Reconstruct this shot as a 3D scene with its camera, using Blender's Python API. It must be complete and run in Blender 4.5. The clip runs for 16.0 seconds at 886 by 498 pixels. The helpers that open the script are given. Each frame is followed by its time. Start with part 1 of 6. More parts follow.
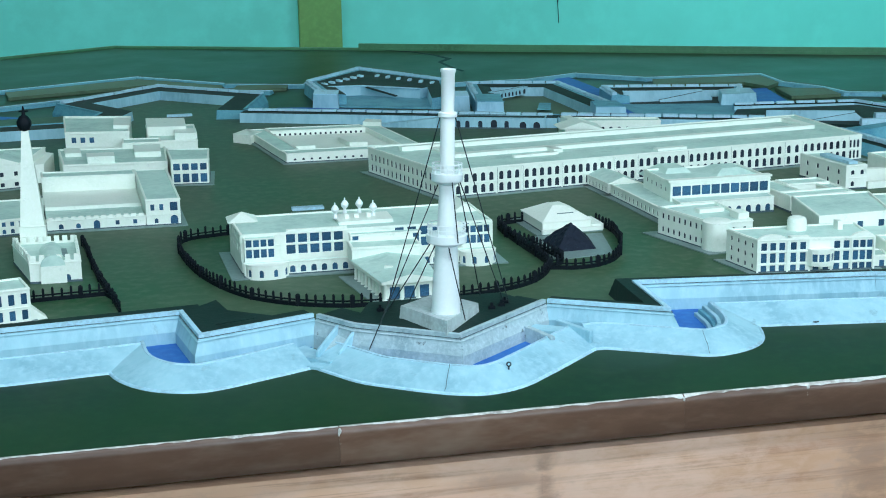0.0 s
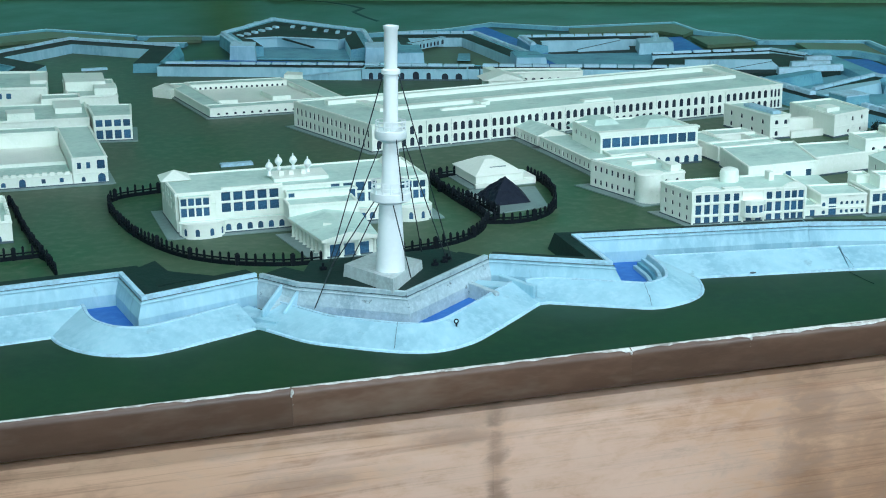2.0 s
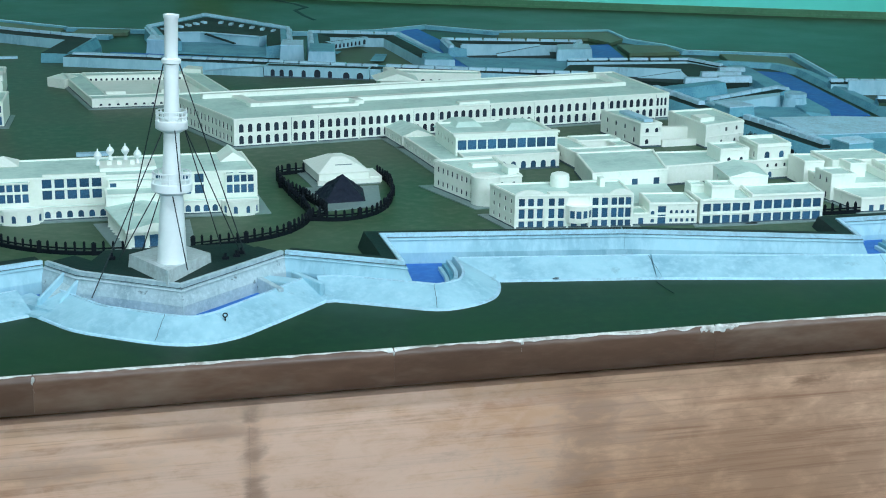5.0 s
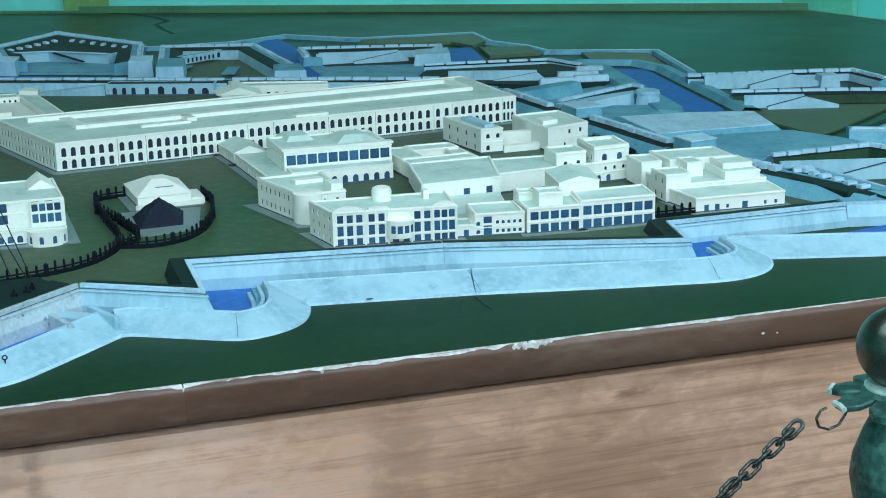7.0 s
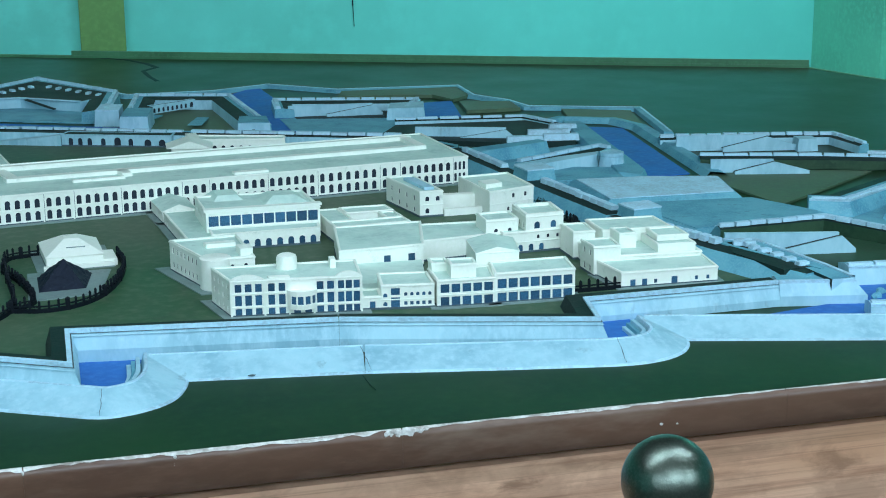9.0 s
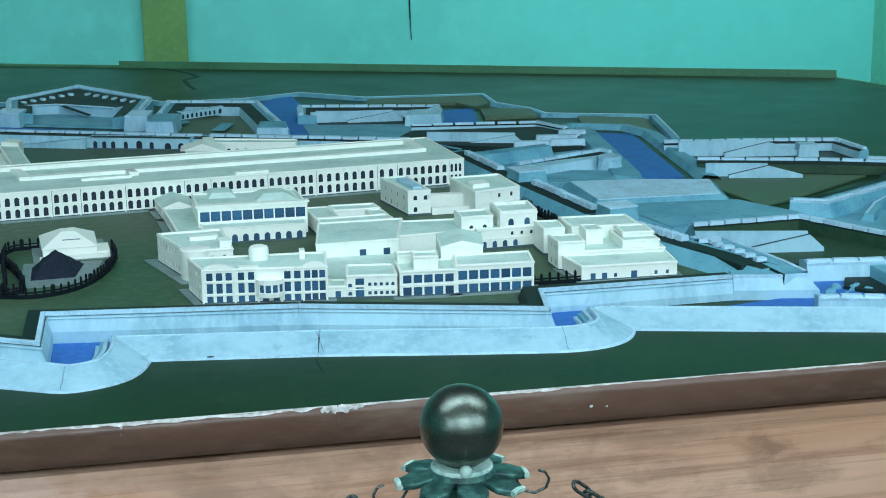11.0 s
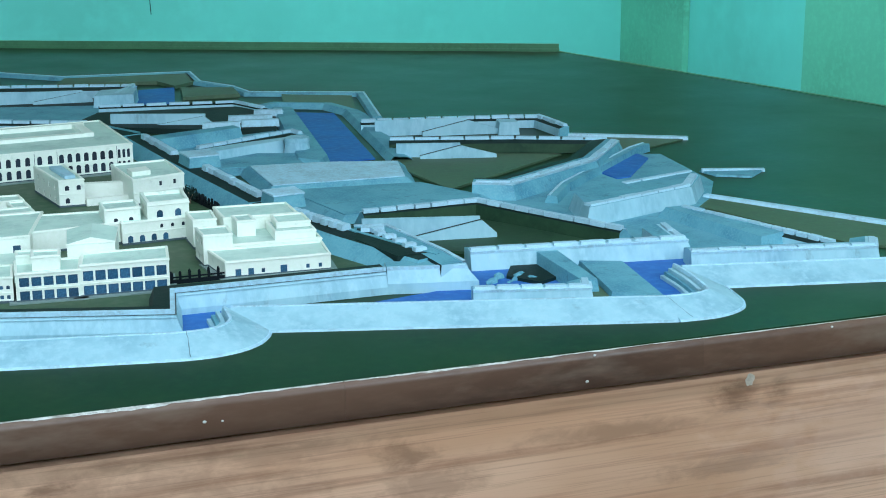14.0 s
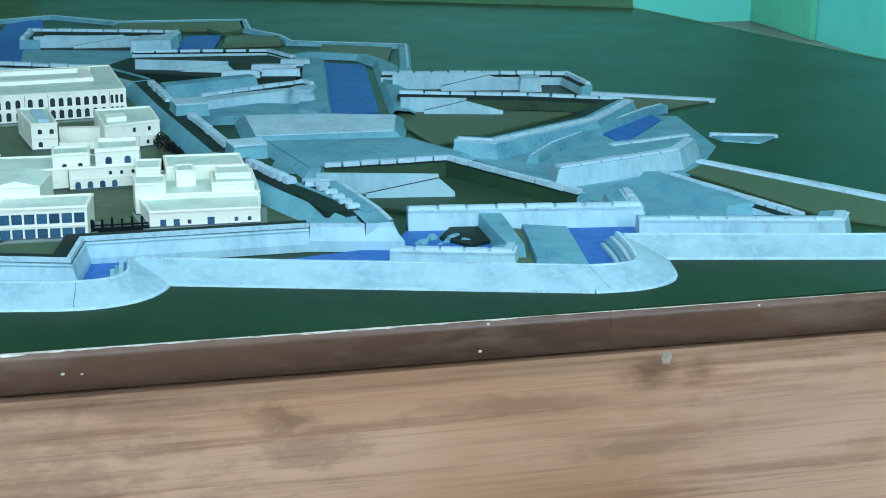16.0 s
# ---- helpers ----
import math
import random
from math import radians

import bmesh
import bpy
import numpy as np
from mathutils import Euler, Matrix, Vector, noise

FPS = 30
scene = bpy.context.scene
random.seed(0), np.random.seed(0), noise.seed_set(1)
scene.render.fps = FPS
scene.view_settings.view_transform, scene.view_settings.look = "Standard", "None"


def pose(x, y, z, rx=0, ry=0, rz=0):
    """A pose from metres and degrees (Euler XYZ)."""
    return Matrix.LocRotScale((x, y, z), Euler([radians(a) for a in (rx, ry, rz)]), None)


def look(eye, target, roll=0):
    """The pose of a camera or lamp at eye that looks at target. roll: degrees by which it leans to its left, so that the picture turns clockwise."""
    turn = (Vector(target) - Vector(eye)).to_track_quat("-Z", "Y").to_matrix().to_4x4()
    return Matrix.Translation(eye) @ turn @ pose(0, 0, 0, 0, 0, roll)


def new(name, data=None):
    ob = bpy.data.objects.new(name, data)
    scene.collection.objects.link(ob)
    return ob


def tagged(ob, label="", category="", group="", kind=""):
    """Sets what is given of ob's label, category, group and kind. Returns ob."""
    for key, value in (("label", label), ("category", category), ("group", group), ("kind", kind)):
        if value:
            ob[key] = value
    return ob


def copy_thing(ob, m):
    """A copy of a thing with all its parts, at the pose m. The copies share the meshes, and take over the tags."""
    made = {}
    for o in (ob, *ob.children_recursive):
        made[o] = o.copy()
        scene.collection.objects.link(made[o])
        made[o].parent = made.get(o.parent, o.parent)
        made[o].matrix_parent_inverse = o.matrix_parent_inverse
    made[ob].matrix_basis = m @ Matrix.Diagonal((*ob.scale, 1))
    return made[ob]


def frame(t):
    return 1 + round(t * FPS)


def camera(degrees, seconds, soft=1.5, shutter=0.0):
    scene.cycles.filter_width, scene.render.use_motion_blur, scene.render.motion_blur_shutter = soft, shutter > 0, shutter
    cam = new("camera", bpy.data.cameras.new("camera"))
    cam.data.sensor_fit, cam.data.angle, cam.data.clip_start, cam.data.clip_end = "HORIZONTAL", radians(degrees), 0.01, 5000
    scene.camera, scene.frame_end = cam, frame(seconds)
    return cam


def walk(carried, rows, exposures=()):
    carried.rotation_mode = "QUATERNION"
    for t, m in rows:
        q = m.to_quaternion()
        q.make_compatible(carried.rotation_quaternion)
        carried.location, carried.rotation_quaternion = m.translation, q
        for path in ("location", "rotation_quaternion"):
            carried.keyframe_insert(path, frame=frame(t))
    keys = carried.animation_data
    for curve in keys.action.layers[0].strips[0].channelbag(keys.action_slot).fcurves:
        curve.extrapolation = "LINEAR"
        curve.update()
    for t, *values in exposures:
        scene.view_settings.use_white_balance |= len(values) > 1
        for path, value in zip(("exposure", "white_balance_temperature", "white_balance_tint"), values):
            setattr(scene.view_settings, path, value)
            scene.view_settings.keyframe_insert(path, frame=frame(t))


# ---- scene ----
cam = camera(32.4, 16.0, soft=1.0)
PATH = [
    (0, (-0.51, -2.085, 0.806), (-0.104, -0.191, 0.311), -1.0),
    (0.5, (-0.515, -2.099, 0.809), (-0.078, -0.216, 0.295), -1.0),
    (1, (-0.532, -2.095, 0.809), (-0.078, -0.218, 0.288), -0.9),
    (1.5, (-0.552, -2.067, 0.822), (-0.068, -0.203, 0.282), -0.9),
    (2, (-0.581, -2.059, 0.824), (-0.052, -0.215, 0.259), -0.8),
    (2.5, (-0.625, -2.063, 0.82), (-0.071, -0.229, 0.246), -0.9),
    (3, (-0.602, -2.052, 0.81), (-0.025, -0.231, 0.218), -1.4),
    (3.2, (-0.569, -2.028, 0.795), (0.01, -0.208, 0.2), -1.2),
    (5.3, (-0.125, -2.173, 0.8), (0.348, -0.31, 0.248), 0.7),
    (5.5, (-0.102, -2.186, 0.802), (0.371, -0.323, 0.251), 0.5),
    (6, (-0.05, -2.186, 0.799), (0.486, -0.339, 0.251), -0.7),
    (6.5, (-0.023, -2.143, 0.79), (0.552, -0.308, 0.24), -0.9),
    (7, (0.056, -2.077, 0.791), (0.632, -0.243, 0.239), -1.1),
    (7.5, (0.144, -2.025, 0.795), (0.724, -0.189, 0.254), -0.9),
    (8, (0.24, -1.983, 0.798), (0.82, -0.146, 0.262), -0.3),
    (8.5, (0.29, -1.984, 0.798), (0.855, -0.137, 0.276), -0.3),
    (9, (0.354, -2.017, 0.806), (0.866, -0.149, 0.307), -0.4),
    (9.2, (0.375, -2.03, 0.806), (0.873, -0.156, 0.316), -0.2),
    (11.3, (0.559, -2.233, 0.791), (0.955, -0.33, 0.32), -0.9),
    (11.5, (0.563, -2.25, 0.791), (0.961, -0.346, 0.326), -1.0),
    (12, (0.594, -2.26, 0.788), (1.018, -0.362, 0.324), -2.1),
    (12.5, (0.639, -2.241, 0.781), (1.206, -0.384, 0.3), -1.7),
    (13, (0.703, -2.2, 0.777), (1.331, -0.366, 0.286), -1.1),
    (13.5, (0.792, -2.127, 0.779), (1.439, -0.301, 0.283), -0.8),
    (14, (0.871, -2.049, 0.765), (1.531, -0.231, 0.254), -0.2),
    (14.5, (0.923, -2.003, 0.76), (1.582, -0.193, 0.222), -0.2),
    (15, (1.001, -1.996, 0.757), (1.632, -0.187, 0.185), -0.7),
    (15.5, (1.159, -2.026, 0.749), (1.656, -0.174, 0.181), -0.2),
    (16, (1.311, -2.073, 0.744), (1.749, -0.205, 0.177), 0.2),
]
walk(cam, [(t, look(eye, target, roll)) for t, eye, target, roll in PATH],
     [(0.0, 0.06, 6330, 10), (3.0, 0.03, 6400, 10), (6.0, -0.06, 6320, 10), (9.0, -0.09, 6150, 10), (12.5, -0.08, 6310, 10), (16.0, -0.02, 6220, 10)])

# ---- world and light ----
world = bpy.data.worlds.new("world")
scene.world = world
world.use_nodes = True
wn = world.node_tree
sky = wn.nodes.new("ShaderNodeTexSky")
sky.sky_type = 'NISHITA'
sky.sun_disc = False
sky.sun_elevation = radians(35)
sky.sun_rotation = radians(200)
wn.links.new(sky.outputs[0], wn.nodes["Background"].inputs[0])
wn.nodes["Background"].inputs[1].default_value = 0.10


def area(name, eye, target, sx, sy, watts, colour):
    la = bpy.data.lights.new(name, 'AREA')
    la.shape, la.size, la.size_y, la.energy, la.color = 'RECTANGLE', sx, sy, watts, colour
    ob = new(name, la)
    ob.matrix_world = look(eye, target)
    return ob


FLOOR, CEIL = -0.78, 2.9
ROOM = (-4.2, 6.0, -4.4, 8.1)  # west, east, south, north
# added area lamps before the solid south wall, unseen: daylight from behind the walker
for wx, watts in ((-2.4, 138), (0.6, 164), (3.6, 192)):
    area("south_area_light", (wx, ROOM[2] + 0.03, 1.75), (wx, 0, 0.6), 2.0, 2.1, watts, (0.70, 0.875, 1.0))
# added ceiling lamps, unseen: over the table and towards the north and east walls
for wx in (-0.4, 2.4):
    area("ceiling_fill", (wx, -0.9, CEIL - 0.06), (wx, -0.5, 0), 2.4, 0.12, 58, (0.73, 0.89, 1.0))
for wx, tx, ty, watts in ((-1.8, -1.7, 7.4, 92), (1.8, 1.8, ROOM[3], 34), (4.2, ROOM[1], 6.6, 165)):
    area("ceiling_fill", (wx, 4.9, CEIL - 0.06), (tx, ty, -0.6), 2.4, 0.12, watts, (0.76, 0.91, 1.0))


# ---- materials ----
def material(name, colour, rough=0.6, dark=None, light=None, scale=8.0, fine=60.0, bump=0.1, stretch=(1, 1, 1), metal=0.0,
             spot=None, spot_scale=20.0, spot_at=0.66, vary=0.0, spec=0.5, coat=0.0, spot_soft=0.06):
    """A painted or natural surface: broad stains, fine grain, sparse spots and a fine relief, in metres."""
    m = bpy.data.materials.new(name)
    m.use_nodes = True
    nt = m.node_tree
    b = nt.nodes["Principled BSDF"]
    co = nt.nodes.new("ShaderNodeTexCoord")
    mp = nt.nodes.new("ShaderNodeMapping")
    mp.inputs["Scale"].default_value = stretch
    nt.links.new(co.outputs["Object"], mp.inputs[0])

    def noise_node(s, detail=5.0, rough_n=0.6):
        n = nt.nodes.new("ShaderNodeTexNoise")
        n.inputs["Scale"].default_value, n.inputs["Detail"].default_value, n.inputs["Roughness"].default_value = s, detail, rough_n
        nt.links.new(mp.outputs[0], n.inputs["Vector"])
        return n.outputs["Fac"]

    def ramp(fac, a, z, lo, hi):
        r = nt.nodes.new("ShaderNodeValToRGB")
        r.color_ramp.elements[0].position, r.color_ramp.elements[1].position = lo, hi
        r.color_ramp.elements[0].color, r.color_ramp.elements[1].color = (*a, 1), (*z, 1)
        nt.links.new(fac, r.inputs[0])
        return r.outputs[0]

    def mix(fac, a, z, how='MIX'):
        x = nt.nodes.new("ShaderNodeMix")
        x.data_type, x.blend_type = 'RGBA', how
        for src, k in ((fac, 0), (a, 6), (z, 7)):
            if hasattr(src, "links"):
                nt.links.new(src, x.inputs[k])
            else:
                x.inputs[k].default_value = src if k == 0 else (*src, 1)
        return x.outputs[2]

    dark = dark or tuple(c * 0.72 for c in colour)
    light = light or tuple(min(1, c * 1.15) for c in colour)
    broad = noise_node(scale)
    grain = noise_node(fine, 4.0)
    col = ramp(broad, dark, colour, 0.32, 0.58)
    col = mix(ramp(grain, (0, 0, 0), (1, 1, 1), 0.45, 0.8), col, light)
    if spot:
        col = mix(ramp(noise_node(spot_scale, 6.0, 0.7), (0, 0, 0), (1, 1, 1), spot_at, spot_at + spot_soft), col, spot)
    if vary:
        info = nt.nodes.new("ShaderNodeObjectInfo")
        v = nt.nodes.new("ShaderNodeMapRange")
        v.inputs[3].default_value, v.inputs[4].default_value = 1 - vary, 1 + vary
        nt.links.new(info.outputs["Random"], v.inputs[0])
        hsv = nt.nodes.new("ShaderNodeHueSaturation")
        nt.links.new(v.outputs[0], hsv.inputs["Value"])
        nt.links.new(col, hsv.inputs["Color"])
        col = hsv.outputs[0]
    nt.links.new(col, b.inputs["Base Color"])
    rr = nt.nodes.new("ShaderNodeMapRange")
    rr.inputs[3].default_value, rr.inputs[4].default_value = max(0.02, rough - 0.1), min(1, rough + 0.12)
    nt.links.new(broad, rr.inputs[0])
    nt.links.new(rr.outputs[0], b.inputs["Roughness"])
    b.inputs["Metallic"].default_value = metal
    b.inputs["Specular IOR Level"].default_value = spec
    b.inputs["Coat Weight"].default_value = coat
    b.inputs["Coat Roughness"].default_value = 0.12
    bp = nt.nodes.new("ShaderNodeBump")
    bp.inputs["Strength"].default_value, bp.inputs["Distance"].default_value = bump, 0.002
    nt.links.new(grain, bp.inputs["Height"])
    nt.links.new(bp.outputs[0], b.inputs["Normal"])
    return m


CREAM = material("cream_paint", (0.85, 0.90, 0.80), 0.5, dark=(0.77, 0.84, 0.74), light=(0.89, 0.93, 0.86), scale=14, fine=160, bump=0.12,
                 spot=(0.50, 0.57, 0.50), spot_scale=38, spot_at=0.60, spot_soft=0.25)
ROOF = material("roof_paint", (0.57, 0.75, 0.66), 0.6, dark=(0.40, 0.57, 0.51), light=(0.63, 0.78, 0.70), scale=13, fine=70, bump=0.12,
                spot=(0.30, 0.42, 0.38), spot_scale=26, spot_at=0.60, spot_soft=0.25)
NAVY = material("navy_window_paint", (0.030, 0.110, 0.205), 0.3, dark=(0.010, 0.042, 0.090), light=(0.07, 0.19, 0.31), scale=40, fine=300, bump=0.05, vary=0.35)
BLACKISH = material("dark_opening_paint", (0.008, 0.022, 0.042), 0.6, scale=40, fine=300, bump=0.05, vary=0.3)
SCARP = material("pale_blue_masonry_paint", (0.345, 0.595, 0.685), 0.6, dark=(0.215, 0.425, 0.52), light=(0.40, 0.635, 0.725), scale=9, fine=70, bump=0.25,
                 stretch=(1, 1, 0.4), spot=(0.15, 0.25, 0.30), spot_scale=21, spot_at=0.62, spot_soft=0.2)
OUTWORK = material("blue_grey_masonry_paint", (0.135, 0.385, 0.475), 0.65, dark=(0.062, 0.24, 0.345), light=(0.185, 0.44, 0.51), scale=12, fine=220, bump=0.3,
                   spot=(0.04, 0.12, 0.17), spot_scale=26, spot_at=0.58, spot_soft=0.2)
COPING = material("pale_coping_paint", (0.42, 0.66, 0.78), 0.6, scale=20, fine=160, bump=0.25, spot=(0.13, 0.20, 0.24), spot_scale=60, spot_at=0.68, vary=0.1)
STONE = material("pedestal_stone_paint", (0.50, 0.58, 0.58), 0.7, scale=22, fine=170, bump=0.35, spot=(0.22, 0.27, 0.27), spot_scale=50, spot_at=0.66)
WHITE = material("white_gloss_paint", (0.82, 0.87, 0.86), 0.3, light=(0.85, 0.89, 0.88), dark=(0.79, 0.84, 0.84), scale=12, fine=150, bump=0.05)
GREEN = material("dark_green_gloss_paint", (0.0125, 0.043, 0.014), 0.32, dark=(0.0055, 0.023, 0.008), light=(0.016, 0.051, 0.018), scale=3.5, fine=45, bump=0.0,
                 spot=(0.026, 0.056, 0.022), spot_scale=5, spot_at=0.52, spec=0.085, spot_soft=0.25)
TURF = material("rampart_turf_paint", (0.008, 0.026, 0.022), 0.6, scale=14, fine=120, bump=0.3, spec=0.25)
PARADE = material("parade_ground_paint", (0.066, 0.110, 0.064), 0.42, dark=(0.018, 0.088, 0.034), light=(0.105, 0.148, 0.092), scale=1.9, fine=40, bump=0.08,
                  spot=(0.040, 0.060, 0.042), spot_scale=9, spot_at=0.62, spec=0.12, spot_soft=0.18)
PAVING = material("blue_grey_paving_paint", (0.20, 0.28, 0.27), 0.45, scale=20, fine=120, bump=0.1)
KHAKI = material("khaki_turf_paint", (0.075, 0.135, 0.075), 0.55, scale=14, fine=80, bump=0.2)
WATER = material("blue_water_paint", (0.040, 0.165, 0.49), 0.45, dark=(0.03, 0.12, 0.40), light=(0.06, 0.21, 0.54), scale=10, fine=60, bump=0.05, spec=0.05)
IRON = material("black_railing_paint", (0.004, 0.008, 0.012), 0.6, scale=30, fine=200, bump=0.2, spec=0.15)
TRIM = material("brown_edging_varnish", (0.112, 0.056, 0.033), 0.40, dark=(0.058, 0.028, 0.017), light=(0.136, 0.073, 0.046), scale=4, fine=60, bump=0.12,
                stretch=(0.3, 1, 1), spot=(0.24, 0.175, 0.13), spot_scale=5, spot_at=0.52, spot_soft=0.3, vary=0.16, coat=0.1)
WORN = material("chipped_edge_paint", (0.60, 0.60, 0.56), 0.5, dark=(0.22, 0.19, 0.16), light=(0.80, 0.81, 0.78), scale=28, fine=120, bump=0.3)


def wood(name, stains, pale_patches):
    """Varnished pinkish wood: long grain, broad tone, soft dark stains, wide darker and paler areas (x, z, half width,
    half height, depth).
    """
    m = bpy.data.materials.new(name)
    m.use_nodes = True
    nt = m.node_tree
    b = nt.nodes["Principled BSDF"]
    co = nt.nodes.new("ShaderNodeTexCoord").outputs["Object"]

    def node(kind, **sockets):
        n = nt.nodes.new(kind)
        for k, v in sockets.items():
            n.inputs[k.replace("_", " ")].default_value = v
        return n

    def stretched(sx, sz, scale, detail, rough):
        mp = node("ShaderNodeMapping", Scale=(sx, 1.0, sz))
        nt.links.new(co, mp.inputs[0])
        n = node("ShaderNodeTexNoise", Scale=scale, Detail=detail, Roughness=rough, Distortion=0.35)
        nt.links.new(mp.outputs[0], n.inputs["Vector"])
        return n.outputs["Fac"]

    def span(fac, lo, hi, a=0.0, z=1.0):
        r = nt.nodes.new("ShaderNodeMapRange")
        r.interpolation_type = 'SMOOTHSTEP'
        for k, v in enumerate((lo, hi, a, z)):
            r.inputs[k + 1].default_value = v
        nt.links.new(fac, r.inputs[0])
        return r.outputs[0]

    def calc(op, a, c):
        n = nt.nodes.new("ShaderNodeMath")
        n.operation = op
        for k, v in enumerate((a, c)):
            if hasattr(v, "links"):
                nt.links.new(v, n.inputs[k])
            else:
                n.inputs[k].default_value = v
        return n.outputs[0]

    def tint(fac, a, z):
        x = nt.nodes.new("ShaderNodeMix")
        x.data_type = 'RGBA'
        nt.links.new(fac, x.inputs[0])
        for src, k in ((a, 6), (z, 7)):
            if hasattr(src, "links"):
                nt.links.new(src, x.inputs[k])
            else:
                x.inputs[k].default_value = (*src, 1)
        return x.outputs[2]

    broad = stretched(0.5, 1.4, 2.6, 3.0, 0.5)
    grain = stretched(0.16, 5.0, 9.0, 5.0, 0.62)
    fibre = stretched(0.10, 6.0, 42.0, 3.0, 0.6)
    col = tint(span(broad, 0.34, 0.66), (0.53, 0.285, 0.165), (0.69, 0.415, 0.275))
    col = tint(calc('MULTIPLY', span(grain, 0.50, 0.68), 0.62), col, (0.32, 0.145, 0.080))
    col = tint(calc('MULTIPLY', span(fibre, 0.50, 0.72), 0.34), col, (0.24, 0.11, 0.07))
    sep = nt.nodes.new("ShaderNodeSeparateXYZ")
    nt.links.new(co, sep.inputs[0])
    ragged = stretched(0.6, 1.3, 26.0, 5.0, 0.65)

    def patch(x, z, rx, rz, depth):
        u = calc('POWER', calc('MULTIPLY', calc('SUBTRACT', sep.outputs[0], x), 1 / rx), 2.0)
        w = calc('POWER', calc('MULTIPLY', calc('SUBTRACT', sep.outputs[2], z), 1 / rz), 2.0)
        d = calc('ADD', calc('SQRT', calc('ADD', u, w), 0.0), calc('MULTIPLY', calc('SUBTRACT', ragged, 0.5), 2.6))
        return span(d, 1.25, 0.15, 0.0, depth)

    for group, colour in ((pale_patches, (0.82, 0.56, 0.44)), (stains, (0.140, 0.066, 0.036))):
        total = patch(*group[0])
        for p in group[1:]:
            total = calc('MAXIMUM', total, patch(*p))
        col = tint(total, col, colour)
    info = nt.nodes.new("ShaderNodeObjectInfo")
    hsv = nt.nodes.new("ShaderNodeHueSaturation")
    nt.links.new(span(info.outputs["Random"], 0.0, 1.0, 0.95, 1.06), hsv.inputs["Value"])
    nt.links.new(col, hsv.inputs["Color"])
    nt.links.new(hsv.outputs[0], b.inputs["Base Color"])
    nt.links.new(span(broad, 0.3, 0.7, 0.36, 0.50), b.inputs["Roughness"])
    b.inputs["Specular IOR Level"].default_value = 0.4
    bp = node("ShaderNodeBump", Strength=0.12, Distance=0.001)
    nt.links.new(fibre, bp.inputs["Height"])
    nt.links.new(bp.outputs[0], b.inputs["Normal"])
    return m


PANEL = wood("pink_brown_wood", [
    (0.095, -0.40, 0.022, 0.50, 0.62), (-1.41, -0.40, 0.022, 0.50, 0.60), (0.64, -0.40, 0.075, 0.50, 0.50), (2.85, -0.40, 0.020, 0.50, 0.55),
    (1.020, -0.112, 0.050, 0.017, 0.75), (0.97, -0.175, 0.085, 0.045, 0.50), (1.556, -0.130, 0.055, 0.030, 0.60), (1.60, -0.19, 0.10, 0.03, 0.40),
    (2.130, -0.110, 0.050, 0.030, 0.72), (2.215, -0.115, 0.035, 0.026, 0.62), (1.93, -0.145, 0.20, 0.020, 0.42), (2.12, -0.235, 0.16, 0.022, 0.40),
    (1.37, -0.105, 0.13, 0.020, 0.40), (-0.20, -0.16, 0.16, 0.02, 0.38), (-0.75, -0.13, 0.12, 0.025, 0.42), (0.03, -0.115, 0.10, 0.018, 0.42),
    # two wide areas of deeper tone
    (-1.00, -0.30, 0.60, 0.34, 0.42), (1.00, -0.24, 0.48, 0.22, 0.40)],
    # a wide paler area near x 0.16 and a faint one further east
    [(0.16, -0.30, 0.52, 0.42, 0.60), (2.40, -0.20, 0.30, 0.12, 0.25)])
COURT = material("dark_court_paint", (0.030, 0.072, 0.038), 0.5, dark=(0.016, 0.044, 0.026), scale=9, fine=80, bump=0.15, spec=0.2)
KNOT = material("dark_wood_knot", (0.42, 0.225, 0.15), 0.5, scale=40, fine=200, bump=0.2)
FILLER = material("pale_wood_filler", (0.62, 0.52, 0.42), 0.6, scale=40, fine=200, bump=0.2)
MINT = material("mint_wall_paint", (0.120, 0.575, 0.50), 0.4, dark=(0.095, 0.46, 0.385), light=(0.13, 0.61, 0.53), scale=0.55, fine=6, bump=0.03)
OLIVE = material("olive_pilaster_paint", (0.115, 0.27, 0.075), 0.5, dark=(0.085, 0.21, 0.06), scale=1.5, fine=30, bump=0.05)
MIDGREEN = material("mid_green_wall_paint", (0.105, 0.46, 0.31), 0.5, scale=1.2, fine=30, bump=0.05)
# ceiling out of view; dark brown keeps reflections in the green board low
CEILING = material("unseen_dark_ceiling", (0.20, 0.15, 0.10), 0.8, scale=1.5, fine=30, bump=0.05)
# floor out of view; its grey is low so the ball's underside reflects dark
FLOORING = material("grey_floor_tile", (0.13, 0.12, 0.11), 0.35, scale=2, fine=30, bump=0.05)
BRONZE = material("green_bronze", (0.120, 0.148, 0.122), 0.29, dark=(0.065, 0.09, 0.07), light=(0.165, 0.19, 0.16), scale=16, fine=420, bump=0.16, metal=0.95, spec=0.6)
# south wall out of view: dark colour cuts bounced light and darkens the ball
UNSEEN_WALL = material("low_bounce_wall", (0.05, 0.115, 0.075), 0.6, scale=1.2, fine=30, bump=0.05)
VERDIGRIS = material("verdigris_bronze", (0.03, 0.10, 0.085), 0.40, dark=(0.006, 0.022, 0.020), light=(0.10, 0.27, 0.22), scale=26, fine=90, bump=0.3, metal=0.3)
STEEL = material("tarnished_steel", (0.05, 0.065, 0.06), 0.35, dark=(0.015, 0.022, 0.02), light=(0.20, 0.21, 0.18), scale=120, fine=400, bump=0.2, metal=0.8)
